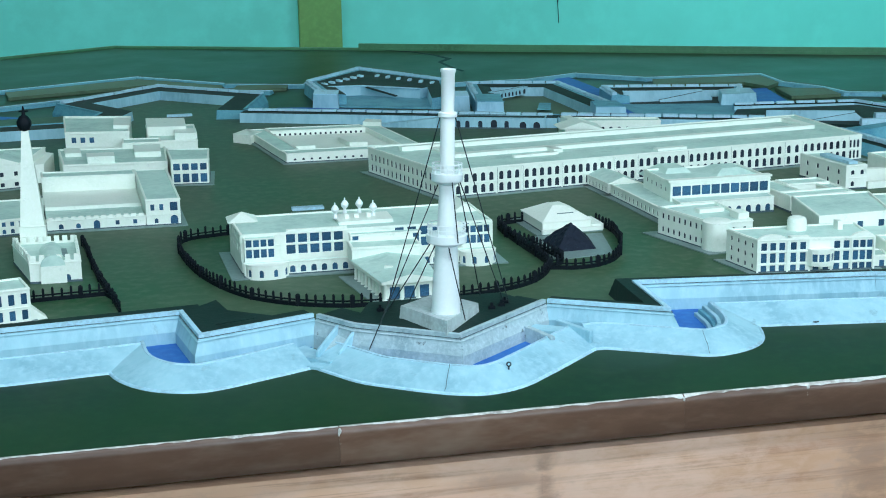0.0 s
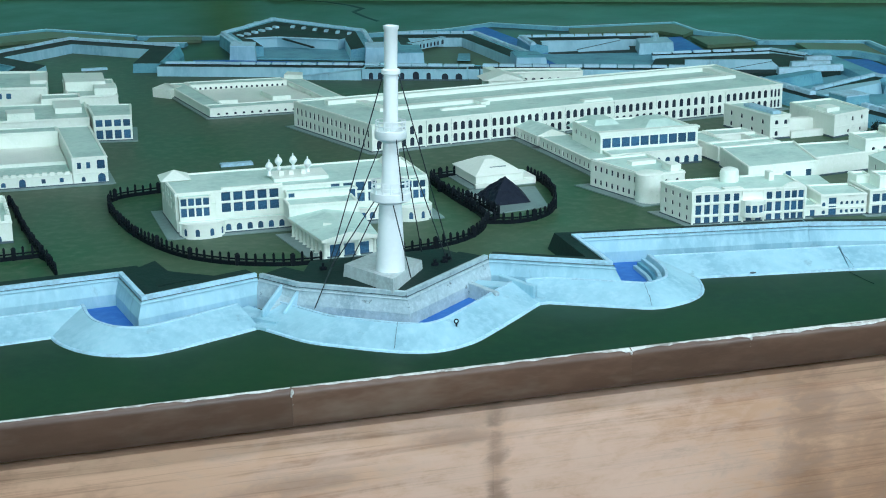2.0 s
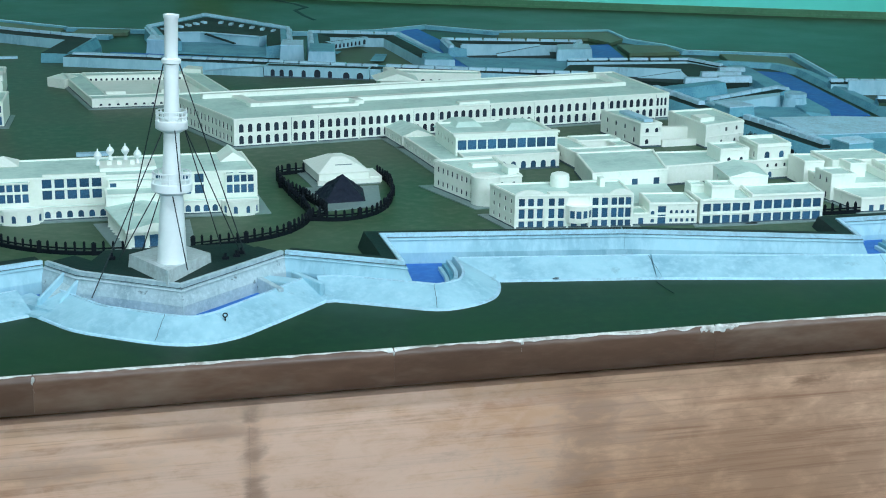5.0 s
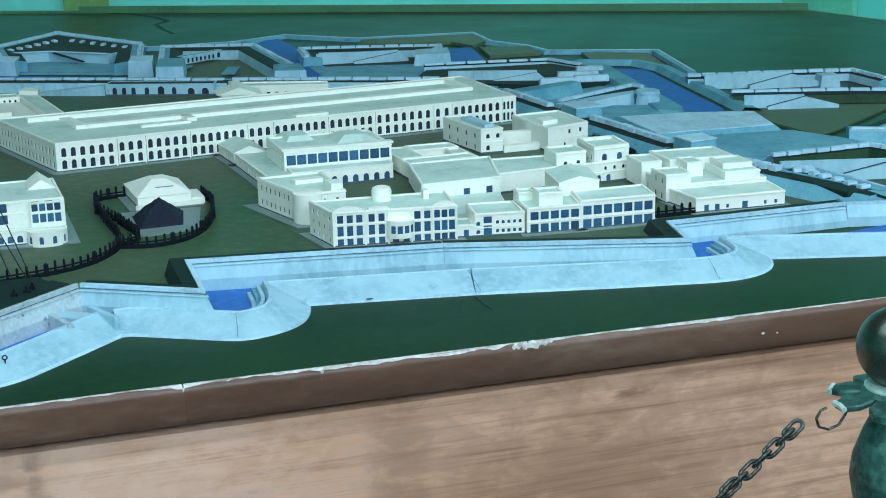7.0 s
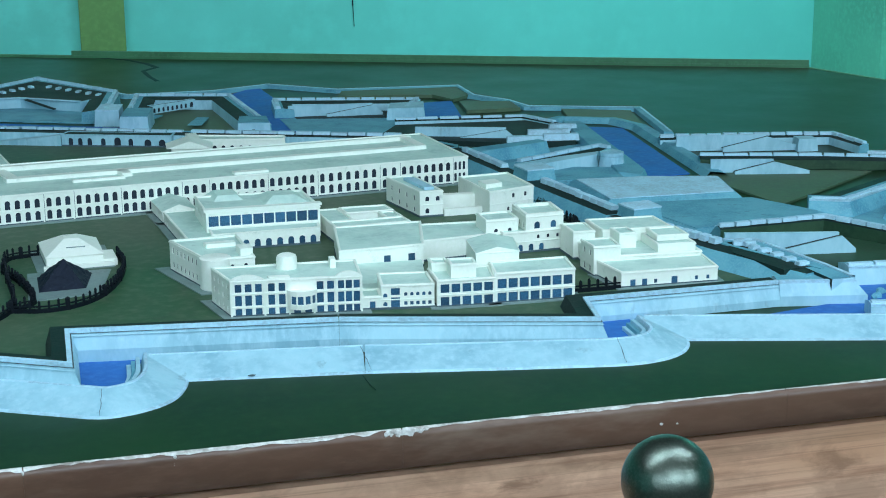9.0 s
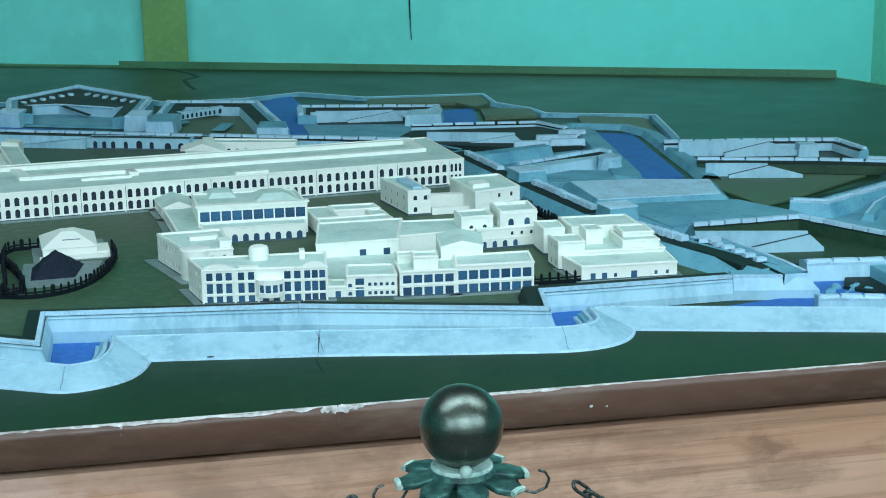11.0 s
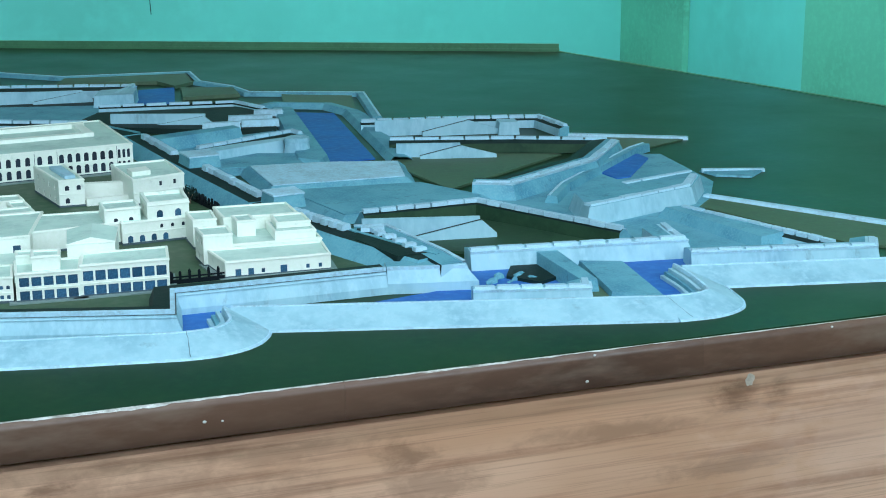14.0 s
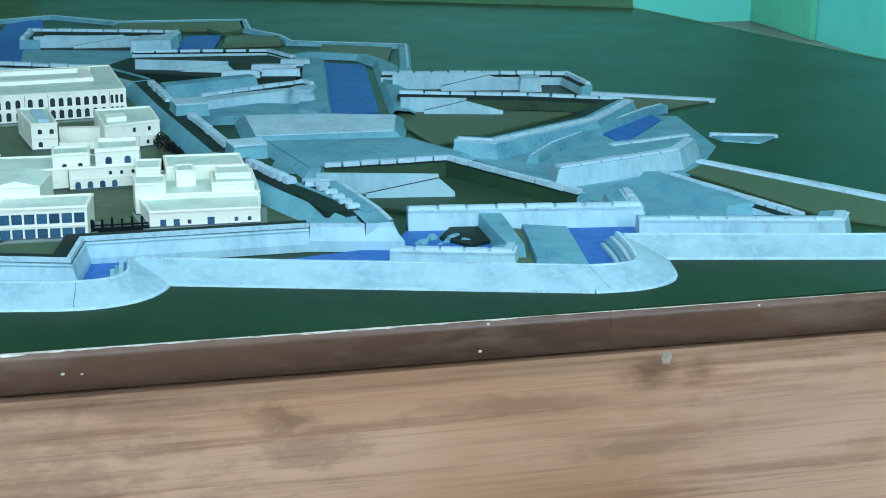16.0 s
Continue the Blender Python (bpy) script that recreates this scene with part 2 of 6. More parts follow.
PATINA = material("pale_worn_patina", (0.42, 0.60, 0.52), 0.5, dark=(0.16, 0.34, 0.29), light=(0.62, 0.72, 0.64), scale=60, fine=200, bump=0.2)
ROPE = material("dark_rope", (0.02, 0.03, 0.035), 0.7, scale=100, fine=400, bump=0.2)
COAL = material("dark_slate_paint", (0.016, 0.022, 0.036), 0.6, scale=60, fine=220, bump=0.5, spot=(0.05, 0.07, 0.09), spot_scale=90, spot_at=0.62, spec=0.1)
BACKRAIL = material("olive_rail_paint", (0.075, 0.235, 0.115), 0.5, scale=3, fine=60, bump=0.1)
DIRTY = material("weathered_grey_blue_masonry", (0.40, 0.53, 0.57), 0.7, dark=(0.26, 0.37, 0.41), light=(0.52, 0.65, 0.68), scale=16, fine=150, bump=0.4,
                 spot=(0.13, 0.17, 0.18), spot_scale=42, spot_at=0.62)
DARKMARK = material("dark_blue_grey", (0.07, 0.11, 0.13), 0.8, scale=60, fine=200, bump=0.2)


# ---- mesh helpers ----
def link(name, bm, mat, parent=None, label="", smooth=False):
    bmesh.ops.recalc_face_normals(bm, faces=bm.faces)
    me = bpy.data.meshes.new(name)
    bm.to_mesh(me)
    bm.free()
    for mm in (mat if isinstance(mat, (list, tuple)) else [mat]):
        me.materials.append(mm)
    if smooth:
        for p in me.polygons:
            p.use_smooth = True
        me.set_sharp_from_angle(angle=radians(40))
    ob = new(name, me)
    ob.parent = parent
    if label:
        ob["label"] = label
    return ob


def part(name, bm, mat, parent, label="", smooth=False):
    return link(name, bm, mat, parent, label, smooth)


def share(name, me, parent, m, label=""):
    ob = new(name, me)
    ob.parent = parent
    ob.matrix_basis = m
    if label:
        ob["label"] = label
    return ob


def thing(name, label, category, m=None, group="", kind=""):
    ob = new(name)
    ob.empty_display_size = 0.02
    if m is not None:
        ob.matrix_basis = m
    return tagged(ob, label, category, group, kind)


def block(bm, x0, x1, y0, y1, z0, z1, bevel=0.0):
    r = bmesh.ops.create_cube(bm, size=1)
    for v in r["verts"]:
        v.co = ((x0 + x1) / 2 + v.co.x * (x1 - x0), (y0 + y1) / 2 + v.co.y * (y1 - y0), (z0 + z1) / 2 + v.co.z * (z1 - z0))
    if bevel:
        es = list({e for v in r["verts"] for e in v.link_edges})
        bmesh.ops.bevel(bm, geom=es, offset=bevel, segments=2, affect='EDGES')
    return r


def box_bm(x0, x1, y0, y1, z0, z1, bevel=0.0):
    bm = bmesh.new()
    block(bm, x0, x1, y0, y1, z0, z1, bevel)
    return bm


def ccw(poly):
    a = sum(p[0] * q[1] - q[0] * p[1] for p, q in zip(poly, poly[1:] + poly[:1]))
    return list(poly) if a > 0 else list(poly)[::-1]


def shifted(line, d, closed=False):
    """The line moved d to its left, with mitred corners."""
    n, out = len(line), []
    for i in range(n):
        p = Vector(line[i])
        a = Vector(line[i - 1]) if (i or closed) else None
        b = Vector(line[(i + 1) % n]) if (i < n - 1 or closed) else None
        d1 = (p - a).normalized() if a is not None else (b - p).normalized()
        d2 = (b - p).normalized() if b is not None else d1
        n1, n2 = Vector((-d1.y, d1.x)), Vector((-d2.y, d2.x))
        m = n1 + n2
        k = max(0.45, 1 + n1.dot(n2))
        out.append(p + m * (d / k))
    return out


def sweep(bm, line, profile, closed=False, capped=True, mats=None):
    """Draw a profile of (shift to the left, z) along a plan line."""
    rings = [shifted(line, o, closed) for o, z in profile]
    vs = [[bm.verts.new((p.x, p.y, z)) for p in ring] for ring, (o, z) in zip(rings, profile)]
    n = len(line)
    for i in range(len(profile) - 1):
        for j in range(n if closed else n - 1):
            k = (j + 1) % n
            f = bm.faces.new((vs[i][j], vs[i][k], vs[i + 1][k], vs[i + 1][j]))
            if mats:
                f.material_index = mats[i]
    if capped and not closed and len(profile) > 2:
        for j in (0, n - 1):
            bm.faces.new([r[j] for r in vs])
    return bm


def prism(poly, z0, z1, batter=0.0, mats=(0, 0)):
    """A solid over a plan outline; its foot stands out by batter. mats: sides, top."""
    poly = ccw([tuple(p) for p in poly])
    foot = shifted(poly, -batter, True) if batter else [Vector(p) for p in poly]
    bm = bmesh.new()
    a = [bm.verts.new((p[0], p[1], z0)) for p in foot]
    b = [bm.verts.new((p[0], p[1], z1)) for p in poly]
    n = len(poly)
    for i in range(n):
        bm.faces.new((a[i], a[(i + 1) % n], b[(i + 1) % n], b[i])).material_index = mats[0]
    bm.faces.new(b).material_index = mats[1]
    bm.faces.new(a[::-1]).material_index = mats[0]
    return bm


def lathe(bm, rings, seg=24, cx=0.0, cy=0.0):
    """Turn (radius, z) rings about a vertical axis."""
    vs = [[bm.verts.new((cx + r * math.cos(2 * math.pi * k / seg), cy + r * math.sin(2 * math.pi * k / seg), z)) for k in range(seg)] for r, z in rings]
    for a, b in zip(vs, vs[1:]):
        for k in range(seg):
            bm.faces.new((a[k], a[(k + 1) % seg], b[(k + 1) % seg], b[k]))
    bm.faces.new(vs[0][::-1])
    bm.faces.new(vs[-1])
    return bm


def rod(bm, a, b, r, seg=6):
    a, b = Vector(a), Vector(b)
    q = (b - a).to_track_quat('Z', 'Y').to_matrix()
    va, vb = [], []
    for k in range(seg):
        o = q @ Vector((r * math.cos(2 * math.pi * k / seg), r * math.sin(2 * math.pi * k / seg), 0))
        va.append(bm.verts.new(a + o))
        vb.append(bm.verts.new(b + o))
    for k in range(seg):
        bm.faces.new((va[k], va[(k + 1) % seg], vb[(k + 1) % seg], vb[k]))
    bm.faces.new(va[::-1])
    bm.faces.new(vb)


def tube(bm, pts, r, seg=8):
    for a, b in zip(pts, pts[1:]):
        rod(bm, a, b, r, seg)


# ---- the room ----
W, E_, S, N = ROOM
T = 0.2


def structure(name, bm, mat, label):
    return tagged(link(name, bm, mat), label, name.split("_")[0], kind="structure")


structure("floor", box_bm(W - T, E_ + T, S - T, N + T, FLOOR - 0.1, FLOOR), FLOORING, "grey tiled museum floor")
structure("ceiling", box_bm(W - T, E_ + T, S - T, N + T, CEIL, CEIL + 0.15), CEILING, "unseen ceiling, dark to dim its reflection below")
structure("wall_north", box_bm(W, E_, N, N + T, FLOOR, CEIL), MINT, "mint green painted plaster wall")
structure("wall_south", box_bm(W, E_, S - T, S, FLOOR, CEIL), UNSEEN_WALL, "unseen south wall, dark green to cut bounce light")
structure("wall_west", box_bm(W - T, W, S - T, N + T, FLOOR, CEIL), MINT, "mint green painted plaster wall")
structure("wall_east", box_bm(E_, E_ + T, S - T, N + T, FLOOR, CEIL), MINT, "mint green painted plaster wall")
structure("pilaster", box_bm(0.715, 1.0, N - 0.06, N - 0.002, FLOOR, CEIL, 0.006), OLIVE, "olive green pilaster on a mint wall")
structure("pilaster", box_bm(E_ - 0.05, E_ - 0.002, 7.15, N - 0.002, FLOOR, CEIL, 0.006), MIDGREEN, "mid green corner pilaster on a mint wall")
structure("pilaster", box_bm(E_ - 0.05, E_ - 0.002, 4.4, 5.7, FLOOR, CEIL, 0.006), MIDGREEN, "mid green pilaster on a mint wall")
bm = bmesh.new()
tube(bm, [(2.50, N - 0.012, CEIL), (2.502, N - 0.012, 0.2), (2.508, N - 0.012, -0.16)], 0.0045, 6)
tube(bm, [(2.508, N - 0.012, -0.16), (2.515, N - 0.012, -0.30)], 0.0025, 6)
tagged(link("cable", bm, IRON), "black cable hanging down a mint wall", "cable")

# ---- the display table ----
BOARD = [(-3.2, 0.0), (4.14, 0.0), (3.72, 1.70), (3.30, 3.32), (-0.5, 5.03), (-1.4, 4.55), (-3.2, 3.6)]
table = thing("display_table", "low wooden display table with varnished panels and brown edging", "table")
part("core", prism(shifted(ccw(BOARD), 0.05, True), FLOOR, -0.065), PANEL, table)
for a, b in ((-3.15, -1.41), (-1.41, 0.09), (0.09, 2.85), (2.85, 4.05)):
    part("panel", box_bm(a + 0.0001, b - 0.0001, 0.014, 0.044, FLOOR + 0.06, -0.0755), PANEL, table, "pinkish brown wood panel with dark grain")
part("skirting", box_bm(-3.1, 4.05, 0.0, 0.048, FLOOR, FLOOR + 0.058, 0.003), TRIM, table)


def dip(x):
    """The front edging sinks a little towards the east."""
    return -0.0027 * max(0.0, x - 0.4)


cuts = [-3.2, -1.6, -0.223, 0.312, 0.844, 1.46, 2.06, 2.9, 4.14]
EDGE = [(0.013, -0.0600), (0.008, -0.0605), (0.0040, -0.0590), (0.0006, -0.0555), (-0.0018, -0.048), (-0.0020, -0.028), (-0.0016, -0.0095),
        (-0.0004, -0.0045), (0.0016, -0.0010), (0.0042, 0.0014), (0.0064, 0.0020), (0.0074, 0.0006)]
for a, b in zip(cuts, cuts[1:]):
    n = max(4, int((b - a) / 0.06))
    bm = bmesh.new()
    rows = []
    for k in range(n + 1):
        xx = a + 0.0001 + (b - a - 0.0002) * k / n
        wob = 0.0007 * noise.noise((xx * 6.0, 0.3, a))
        rows.append([bm.verts.new((xx, y + wob, z + dip(xx))) for y, z in EDGE])
    for p, q in zip(rows, rows[1:]):
        for c in range(len(EDGE) - 1):
            bm.faces.new((p[c], q[c], q[c + 1], p[c + 1]))
    bm.faces.new(rows[0])
    bm.faces.new(rows[-1][::-1])
    edging = part("edging", bm, TRIM, table, "brown varnished edging board with a worn pale top edge", True)
    # paint worn off along the top edge, wide near the old repairs
    bm = bmesh.new()
    n = int((b - a) / 0.008)
    ws = []
    for k in range(n + 1):
        xx = a + 0.001 + (b - a - 0.002) * k / n
        wide = 0.0046 if xx < 0.30 else 0.0074 if xx < 0.86 else 0.0052 if xx < 1.20 else 0.0034 if xx < 1.9 else 0.0018
        f = 0.0066 - wide * (0.75 + 0.5 * noise.noise((xx * 14, 1.7, 0.2)) + 0.55 * noise.noise((xx * 55, 0.4, 2.2)))
        f = min(max(f, -0.0008), 0.0062)
        top = [(y, 0.0020 - 0.42 * max(0.0, 0.0062 - y) - 60 * max(0.0, 0.0042 - y) ** 2 + 0.0004) for y in (f, (f + 0.0066) / 2, 0.0066, 0.0082)]
        ws.append([bm.verts.new((xx, y, z + dip(xx))) for y, z in top])
    for p, q in zip(ws, ws[1:]):
        for c in range(3):
            bm.faces.new((p[c], q[c], q[c + 1], p[c + 1]))
    part("worn_arris", bm, WORN, edging, "chipped pale paint along the top edge")
bm = bmesh.new()
for cx, cz, r in ((0.836, -0.006, 0.011), (0.853, -0.005, 0.013), (0.846, -0.018, 0.009), (0.848, -0.030, 0.006), (0.823, -0.003, 0.006), (0.868, -0.003, 0.007), (0.880, -0.002, 0.005), (0.842, -0.043, 0.004)):
    bmesh.ops.create_icosphere(bm, subdivisions=3, radius=r, matrix=Matrix.Translation((cx, 0.0015, cz)) @ Matrix.Diagonal((1.1, 0.20, 0.7, 1)))
for v in bm.verts:
    v.co += 0.0026 * noise.noise_vector(v.co * 110) + 0.0008 * noise.noise_vector(v.co * 300)
part("chip", bm, WORN, table, "broken plaster chip at a joint")
for cx, r in ((-0.223, 0.006), (0.312, 0.0045), (0.517, 0.005)):
    bm = bmesh.new()
    for k in range(5):
        bmesh.ops.create_icosphere(bm, subdivisions=2, radius=r * (1 - 0.15 * k), matrix=Matrix.Translation((cx + 0.002 * math.sin(5.0 * k), 0.0, -0.004 - 0.006 * k)) @ Matrix.Diagonal((0.45, 0.30, 0.9, 1)))
    for v in bm.verts:
        v.co += 0.0016 * noise.noise_vector(v.co * 160)
    part("chip", bm, WORN, table, "small pale chip at a joint")
for cx, cz, r in ((1.249, -0.033, 0.0026), (1.275, -0.035, 0.0018), (1.854, -0.048, 0.0026), (1.866, -0.006, 0.0022), (2.30, -0.008, 0.0022)):
    bm = bmesh.new()
    bmesh.ops.create_icosphere(bm, subdivisions=2, radius=r, matrix=Matrix.Translation((cx, -0.002, cz)) @ Matrix.Diagonal((1.2, 0.4, 0.9, 1)))
    part("nail_head", bm, WORN, table, "pale nail mark on the edging")
# edging of the other sides
rest = BOARD[1:] + BOARD[:1]
for a, b in zip(rest, rest[1:]):
    bm = bmesh.new()
    high = 0.0015 if a[0] > 3.4 else 0.010
    sweep(bm, [a, b], [(0.0, -0.0605), (0.0, high), (0.016, high), (0.016, -0.0605), (0.0, -0.0605)], capped=False)
    part("edging", bm, BACKRAIL, table, "olive painted rail along the far edge")
bm = bmesh.new()
sweep(bm, [(3.298, 3.321), (0.553, 4.556)], [(0.002, 0.0102), (0.002, 0.029), (0.014, 0.029), (0.014, 0.0102), (0.002, 0.0102)], capped=False)
part("back_rail", bm, BACKRAIL, table, "olive painted raised rail on the far edge")
bm = bmesh.new()
lathe(bm, [(1, -0.0006), (0.8, 0.0006)], 12)
for v in bm.verts:
    w_ = 1 + 0.25 * noise.noise((v.co.x * 2, v.co.y * 2, 0.5))
    v.co = (2.158 + v.co.x * 0.0085 * w_, 0.0136 - v.co.z * 0.3, -0.088 + v.co.y * 0.011 * w_)
part("filler", bm, FILLER, table, "pale filler patch on the panel")

tagged(link("ground", prism([(p.x, 0.0078 if p.y < 0.1 else p.y) for p in shifted(ccw(BOARD), 0.0206, True)], -0.05, 0.0), GREEN), "dark green glossy painted baseboard of a fort model", "ground", kind="structure")

# ---- fort ground, moat and ramparts ----
G = 0.022  # level inside the fort
INNER = [(-1.9, 0.44), (-0.725, 0.50), (-0.42, 0.52), (-0.39, 0.40), (-0.204, 0.44), (0.011, 0.28), (0.2, 0.42), (0.38, 0.33), (0.385, 0.48),
         (1.25, 0.36), (1.28, 0.44), (1.74, 0.43), (1.70, 0.60), (1.60, 0.95), (1.49, 1.55), (1.42, 1.98), (0.80, 2.26), (-0.10, 2.66), (-0.06, 2.92),
         (-0.36, 3.20), (-0.62, 2.95), (-1.9, 2.9)]
tagged(link("parade_ground", prism(INNER, 0.001, G), PARADE), "olive brown glossy painted parade ground", "ground", kind="structure")


def water(poly, z=0.004):
    return tagged(link("water", prism(poly, 0.0006, z), WATER), "flat blue painted moat water", "water", kind="structure")


water([(-0.50, 0.36), (-0.36, 0.30), (-0.22, 0.36), (-0.20, 0.43), (-0.40, 0.36), (-0.42, 0.50), (-0.50, 0.50)])
water([(-0.20, 0.34), (-0.13, 0.25), (0.02, 0.17), (0.20, 0.31), (0.20, 0.42), (0.01, 0.25), (-0.16, 0.36)])
water([(0.22, 0.34), (0.42, 0.25), (0.50, 0.27), (0.53, 0.42), (0.40, 0.46), (0.38, 0.30), (0.24, 0.40)])
water([(1.20, 0.27), (1.33, 0.25), (1.40, 0.34), (1.40, 0.42), (1.28, 0.43), (1.26, 0.31)])
water([(1.45, 0.33), (1.78, 0.26), (1.98, 0.24), (2.10, 0.18), (2.19, 0.17), (2.21, 0.33), (2.42, 0.28), (2.42, 0.36), (2.29, 0.52), (1.88, 0.56), (1.80, 0.40)])


def rounded(line, times=2):
    """Cut the corners of a plan line, keeping its ends."""
    pts = [Vector(p) for p in line]
    for _ in range(times):
        out = [pts[0]]
        for i in range(1, len(pts) - 1):
            a, p, b = pts[i - 1], pts[i], pts[i + 1]
            inward = (p - a).cross(b - p) < 0
            r = min(0.003 if inward else 0.016, (p - a).length * 0.3, (b - p).length * 0.3)
            out += [p + (a - p).normalized() * r, p + (b - p).normalized() * r]
        pts = out + [pts[-1]]
    return [tuple(p) for p in pts]


def bank(line, label, width=0.066, top=0.0265, joints=()):
    """A sloping bank, its toe along a plan line; joints: toe and head of the dark cracks across it."""
    line = rounded(line)
    bm = bmesh.new()
    sweep(bm, line, [(-0.001, -0.002), (0.002, 0.003), (width * 0.93, top), (width, top - 0.001), (width + 0.008, -0.002)])
    for v in bm.verts:
        if v.co.z > 0.001:
            v.co += 0.0012 * noise.noise_vector(v.co * 30)
    t_ = thing("moat_bank", label, "embankment")
    part("slope", bm, SCARP, t_)
    bm = bmesh.new()
    sweep(bm, line, [(-0.0035, -0.001), (-0.002, 0.0028), (0.0015, 0.0036), (0.002, -0.001)])
    for v in bm.verts:
        v.co += 0.0006 * noise.noise_vector(v.co * 60)
    part("toe", bm, COPING, t_, "white painted toe of the bank")
    bm = bmesh.new()
    sweep(bm, line, [(width * 0.90, top - 0.002), (width * 0.92, top + 0.0012), (width * 0.99, top + 0.001), (width + 0.001, top - 0.004)])
    part("lip", bm, COPING, t_, "pale lip of the bank")
    for (ax, ay), (bx, by) in joints:
        bm = bmesh.new()
        n = 7
        side = Vector((by - ay, ax - bx)).normalized()
        ring = []
        for k in range(n + 1):
            f = k / n
            w_ = 0.0004 + 0.0004 * noise.noise((ax * 9, f * 5, 0.7))
            c = Vector((ax, ay)).lerp(Vector((bx, by)), f) + side * 0.0020 * noise.noise((f * 4, ax * 7, 3.1))
            z = 0.0050 + (top - 0.0030) * f
            ring.append((bm.verts.new((c.x - side.x * w_, c.y - side.y * w_, z)), bm.verts.new((c.x + side.x * w_, c.y + side.y * w_, z))))
        for p, q in zip(ring, ring[1:]):
            bm.faces.new((p[0], q[0], q[1], p[1]))
        part("joint", bm, DARKMARK, t_, "dark crack across the bank")
    return t_


def curved_steps(line, label, width=0.066, top=0.0265):
    """Narrow steps that follow the inside of a rounded bank."""
    t_ = thing("moat_steps", label, "steps")
    line = rounded(line)
    for k in range(3):
        o = width + 0.006 + 0.0075 * k
        z = top - 0.004 - 0.0060 * k
        bm = bmesh.new()
        sweep(bm, line, [(o, 0.001), (o, z - 0.0006), (o + 0.0004, z), (o + 0.0066, z), (o + 0.0070, z - 0.0006), (o + 0.0070, 0.001)])
        part("step", bm, SCARP if k != 1 else OUTWORK, t_)
    return t_


bank([(-1.9, 0.29), (-1.2, 0.308), (-0.722, 0.326), (-0.490, 0.351)], "pale blue painted straight bank beside the moat")
bank([(-0.557, 0.420), (-0.551, 0.344), (-0.530, 0.288), (-0.485, 0.236), (-0.42, 0.212), (-0.38, 0.218), (-0.300, 0.252), (-0.222, 0.286)],
     "pale blue painted sloping bank beside the moat")
bank([(-0.230, 0.297), (-0.160, 0.190), (-0.06, 0.118), (-0.015, 0.094), (0.032, 0.085), (0.088, 0.106), (0.165, 0.175), (0.272, 0.276)],
     "pale blue painted bank curving round the flagstaff bastion", joints=[((-0.040, 0.110), (-0.020, 0.165))])
bank([(0.252, 0.256), (0.268, 0.257), (0.426, 0.170), (0.470, 0.176), (0.520, 0.200), (0.550, 0.240), (0.568, 0.300), (0.572, 0.385)],
     "pale blue painted bank with a rounded nose beside the moat", joints=[((0.424, 0.175), (0.432, 0.228))])
bank([(0.505, 0.3160), (0.8476, 0.2627)], "pale blue painted straight bank below the sea wall")
bank([(0.848, 0.2626), (1.081, 0.213), (1.272, 0.177), (1.335, 0.184), (1.382, 0.212), (1.408, 0.252), (1.416, 0.282), (1.419, 0.350)],
     "pale blue painted bank along the moat, cracked across", joints=[((1.266, 0.182), (1.272, 0.240)), ((0.858, 0.264), (0.852, 0.318))])
bank([(1.350, 0.2910), (1.599, 0.220), (2.063, 0.089)], "pale blue painted straight bank in front of low walls")
bank([(2.065, 0.0885), (2.136, 0.085), (2.19, 0.104), (2.222, 0.140), (2.240, 0.238), (2.246, 0.325)], "pale blue painted bank with a rounded nose", joints=[((2.090, 0.090), (2.070, 0.148))])
bank([(2.176, 0.2520), (2.575, 0.164), (3.10, 0.055)], "pale blue painted bank along the table's edge")

merlon_bm = box_bm(-0.5, 0.5, 0, 1, 0, 1)
merlon_mesh = bpy.data.meshes.new("merlon")
for v in merlon_bm.verts:
    v.co.x *= 0.97 if v.co.z > 0.5 else 1
    v.co.y = 0.12 + 0.8 * v.co.y if v.co.z > 0.5 else v.co.y
bmesh.ops.bevel(merlon_bm, geom=[e for e in merlon_bm.edges if max(v.co.z for v in e.verts) > 0.5 and abs(e.verts[0].co.y - e.verts[1].co.y) < 0.1], offset=0.05, segments=1, affect='EDGES')
merlon_bm.to_mesh(merlon_mesh)
merlon_bm.free()
merlon_mesh.materials.append(COPING)
jit = random.Random(11)


cream_merlon_mesh = merlon_mesh.copy()
cream_merlon_mesh.materials[0] = CREAM


def merlons(parent, line, z, step=0.05, deep=0.018, high=0.010, fill=0.93, skip=0.0, away=0.0, mesh=merlon_mesh):
    """Parapet blocks along a plan line, on its left."""
    for a, b in zip(line, line[1:]):
        a, b = Vector(a), Vector(b)
        n = max(1, round((b - a).length / step))
        d = (b - a) / n
        ang = math.atan2(d.y, d.x)
        for k in range(n):
            if jit.random() < skip:
                continue
            c = a + d * (k + 0.5) + Vector((-d.y, d.x)).normalized() * away
            m = Matrix.Translation((c.x, c.y, z)) @ Matrix.Rotation(ang + jit.uniform(-0.03, 0.03), 4, 'Z') @ Matrix.Diagonal(
                (d.length * fill * jit.uniform(0.92, 1.04), deep * jit.uniform(0.9, 1.1), high * jit.uniform(0.9, 1.08), 1))
            share("merlon", mesh, parent, m)


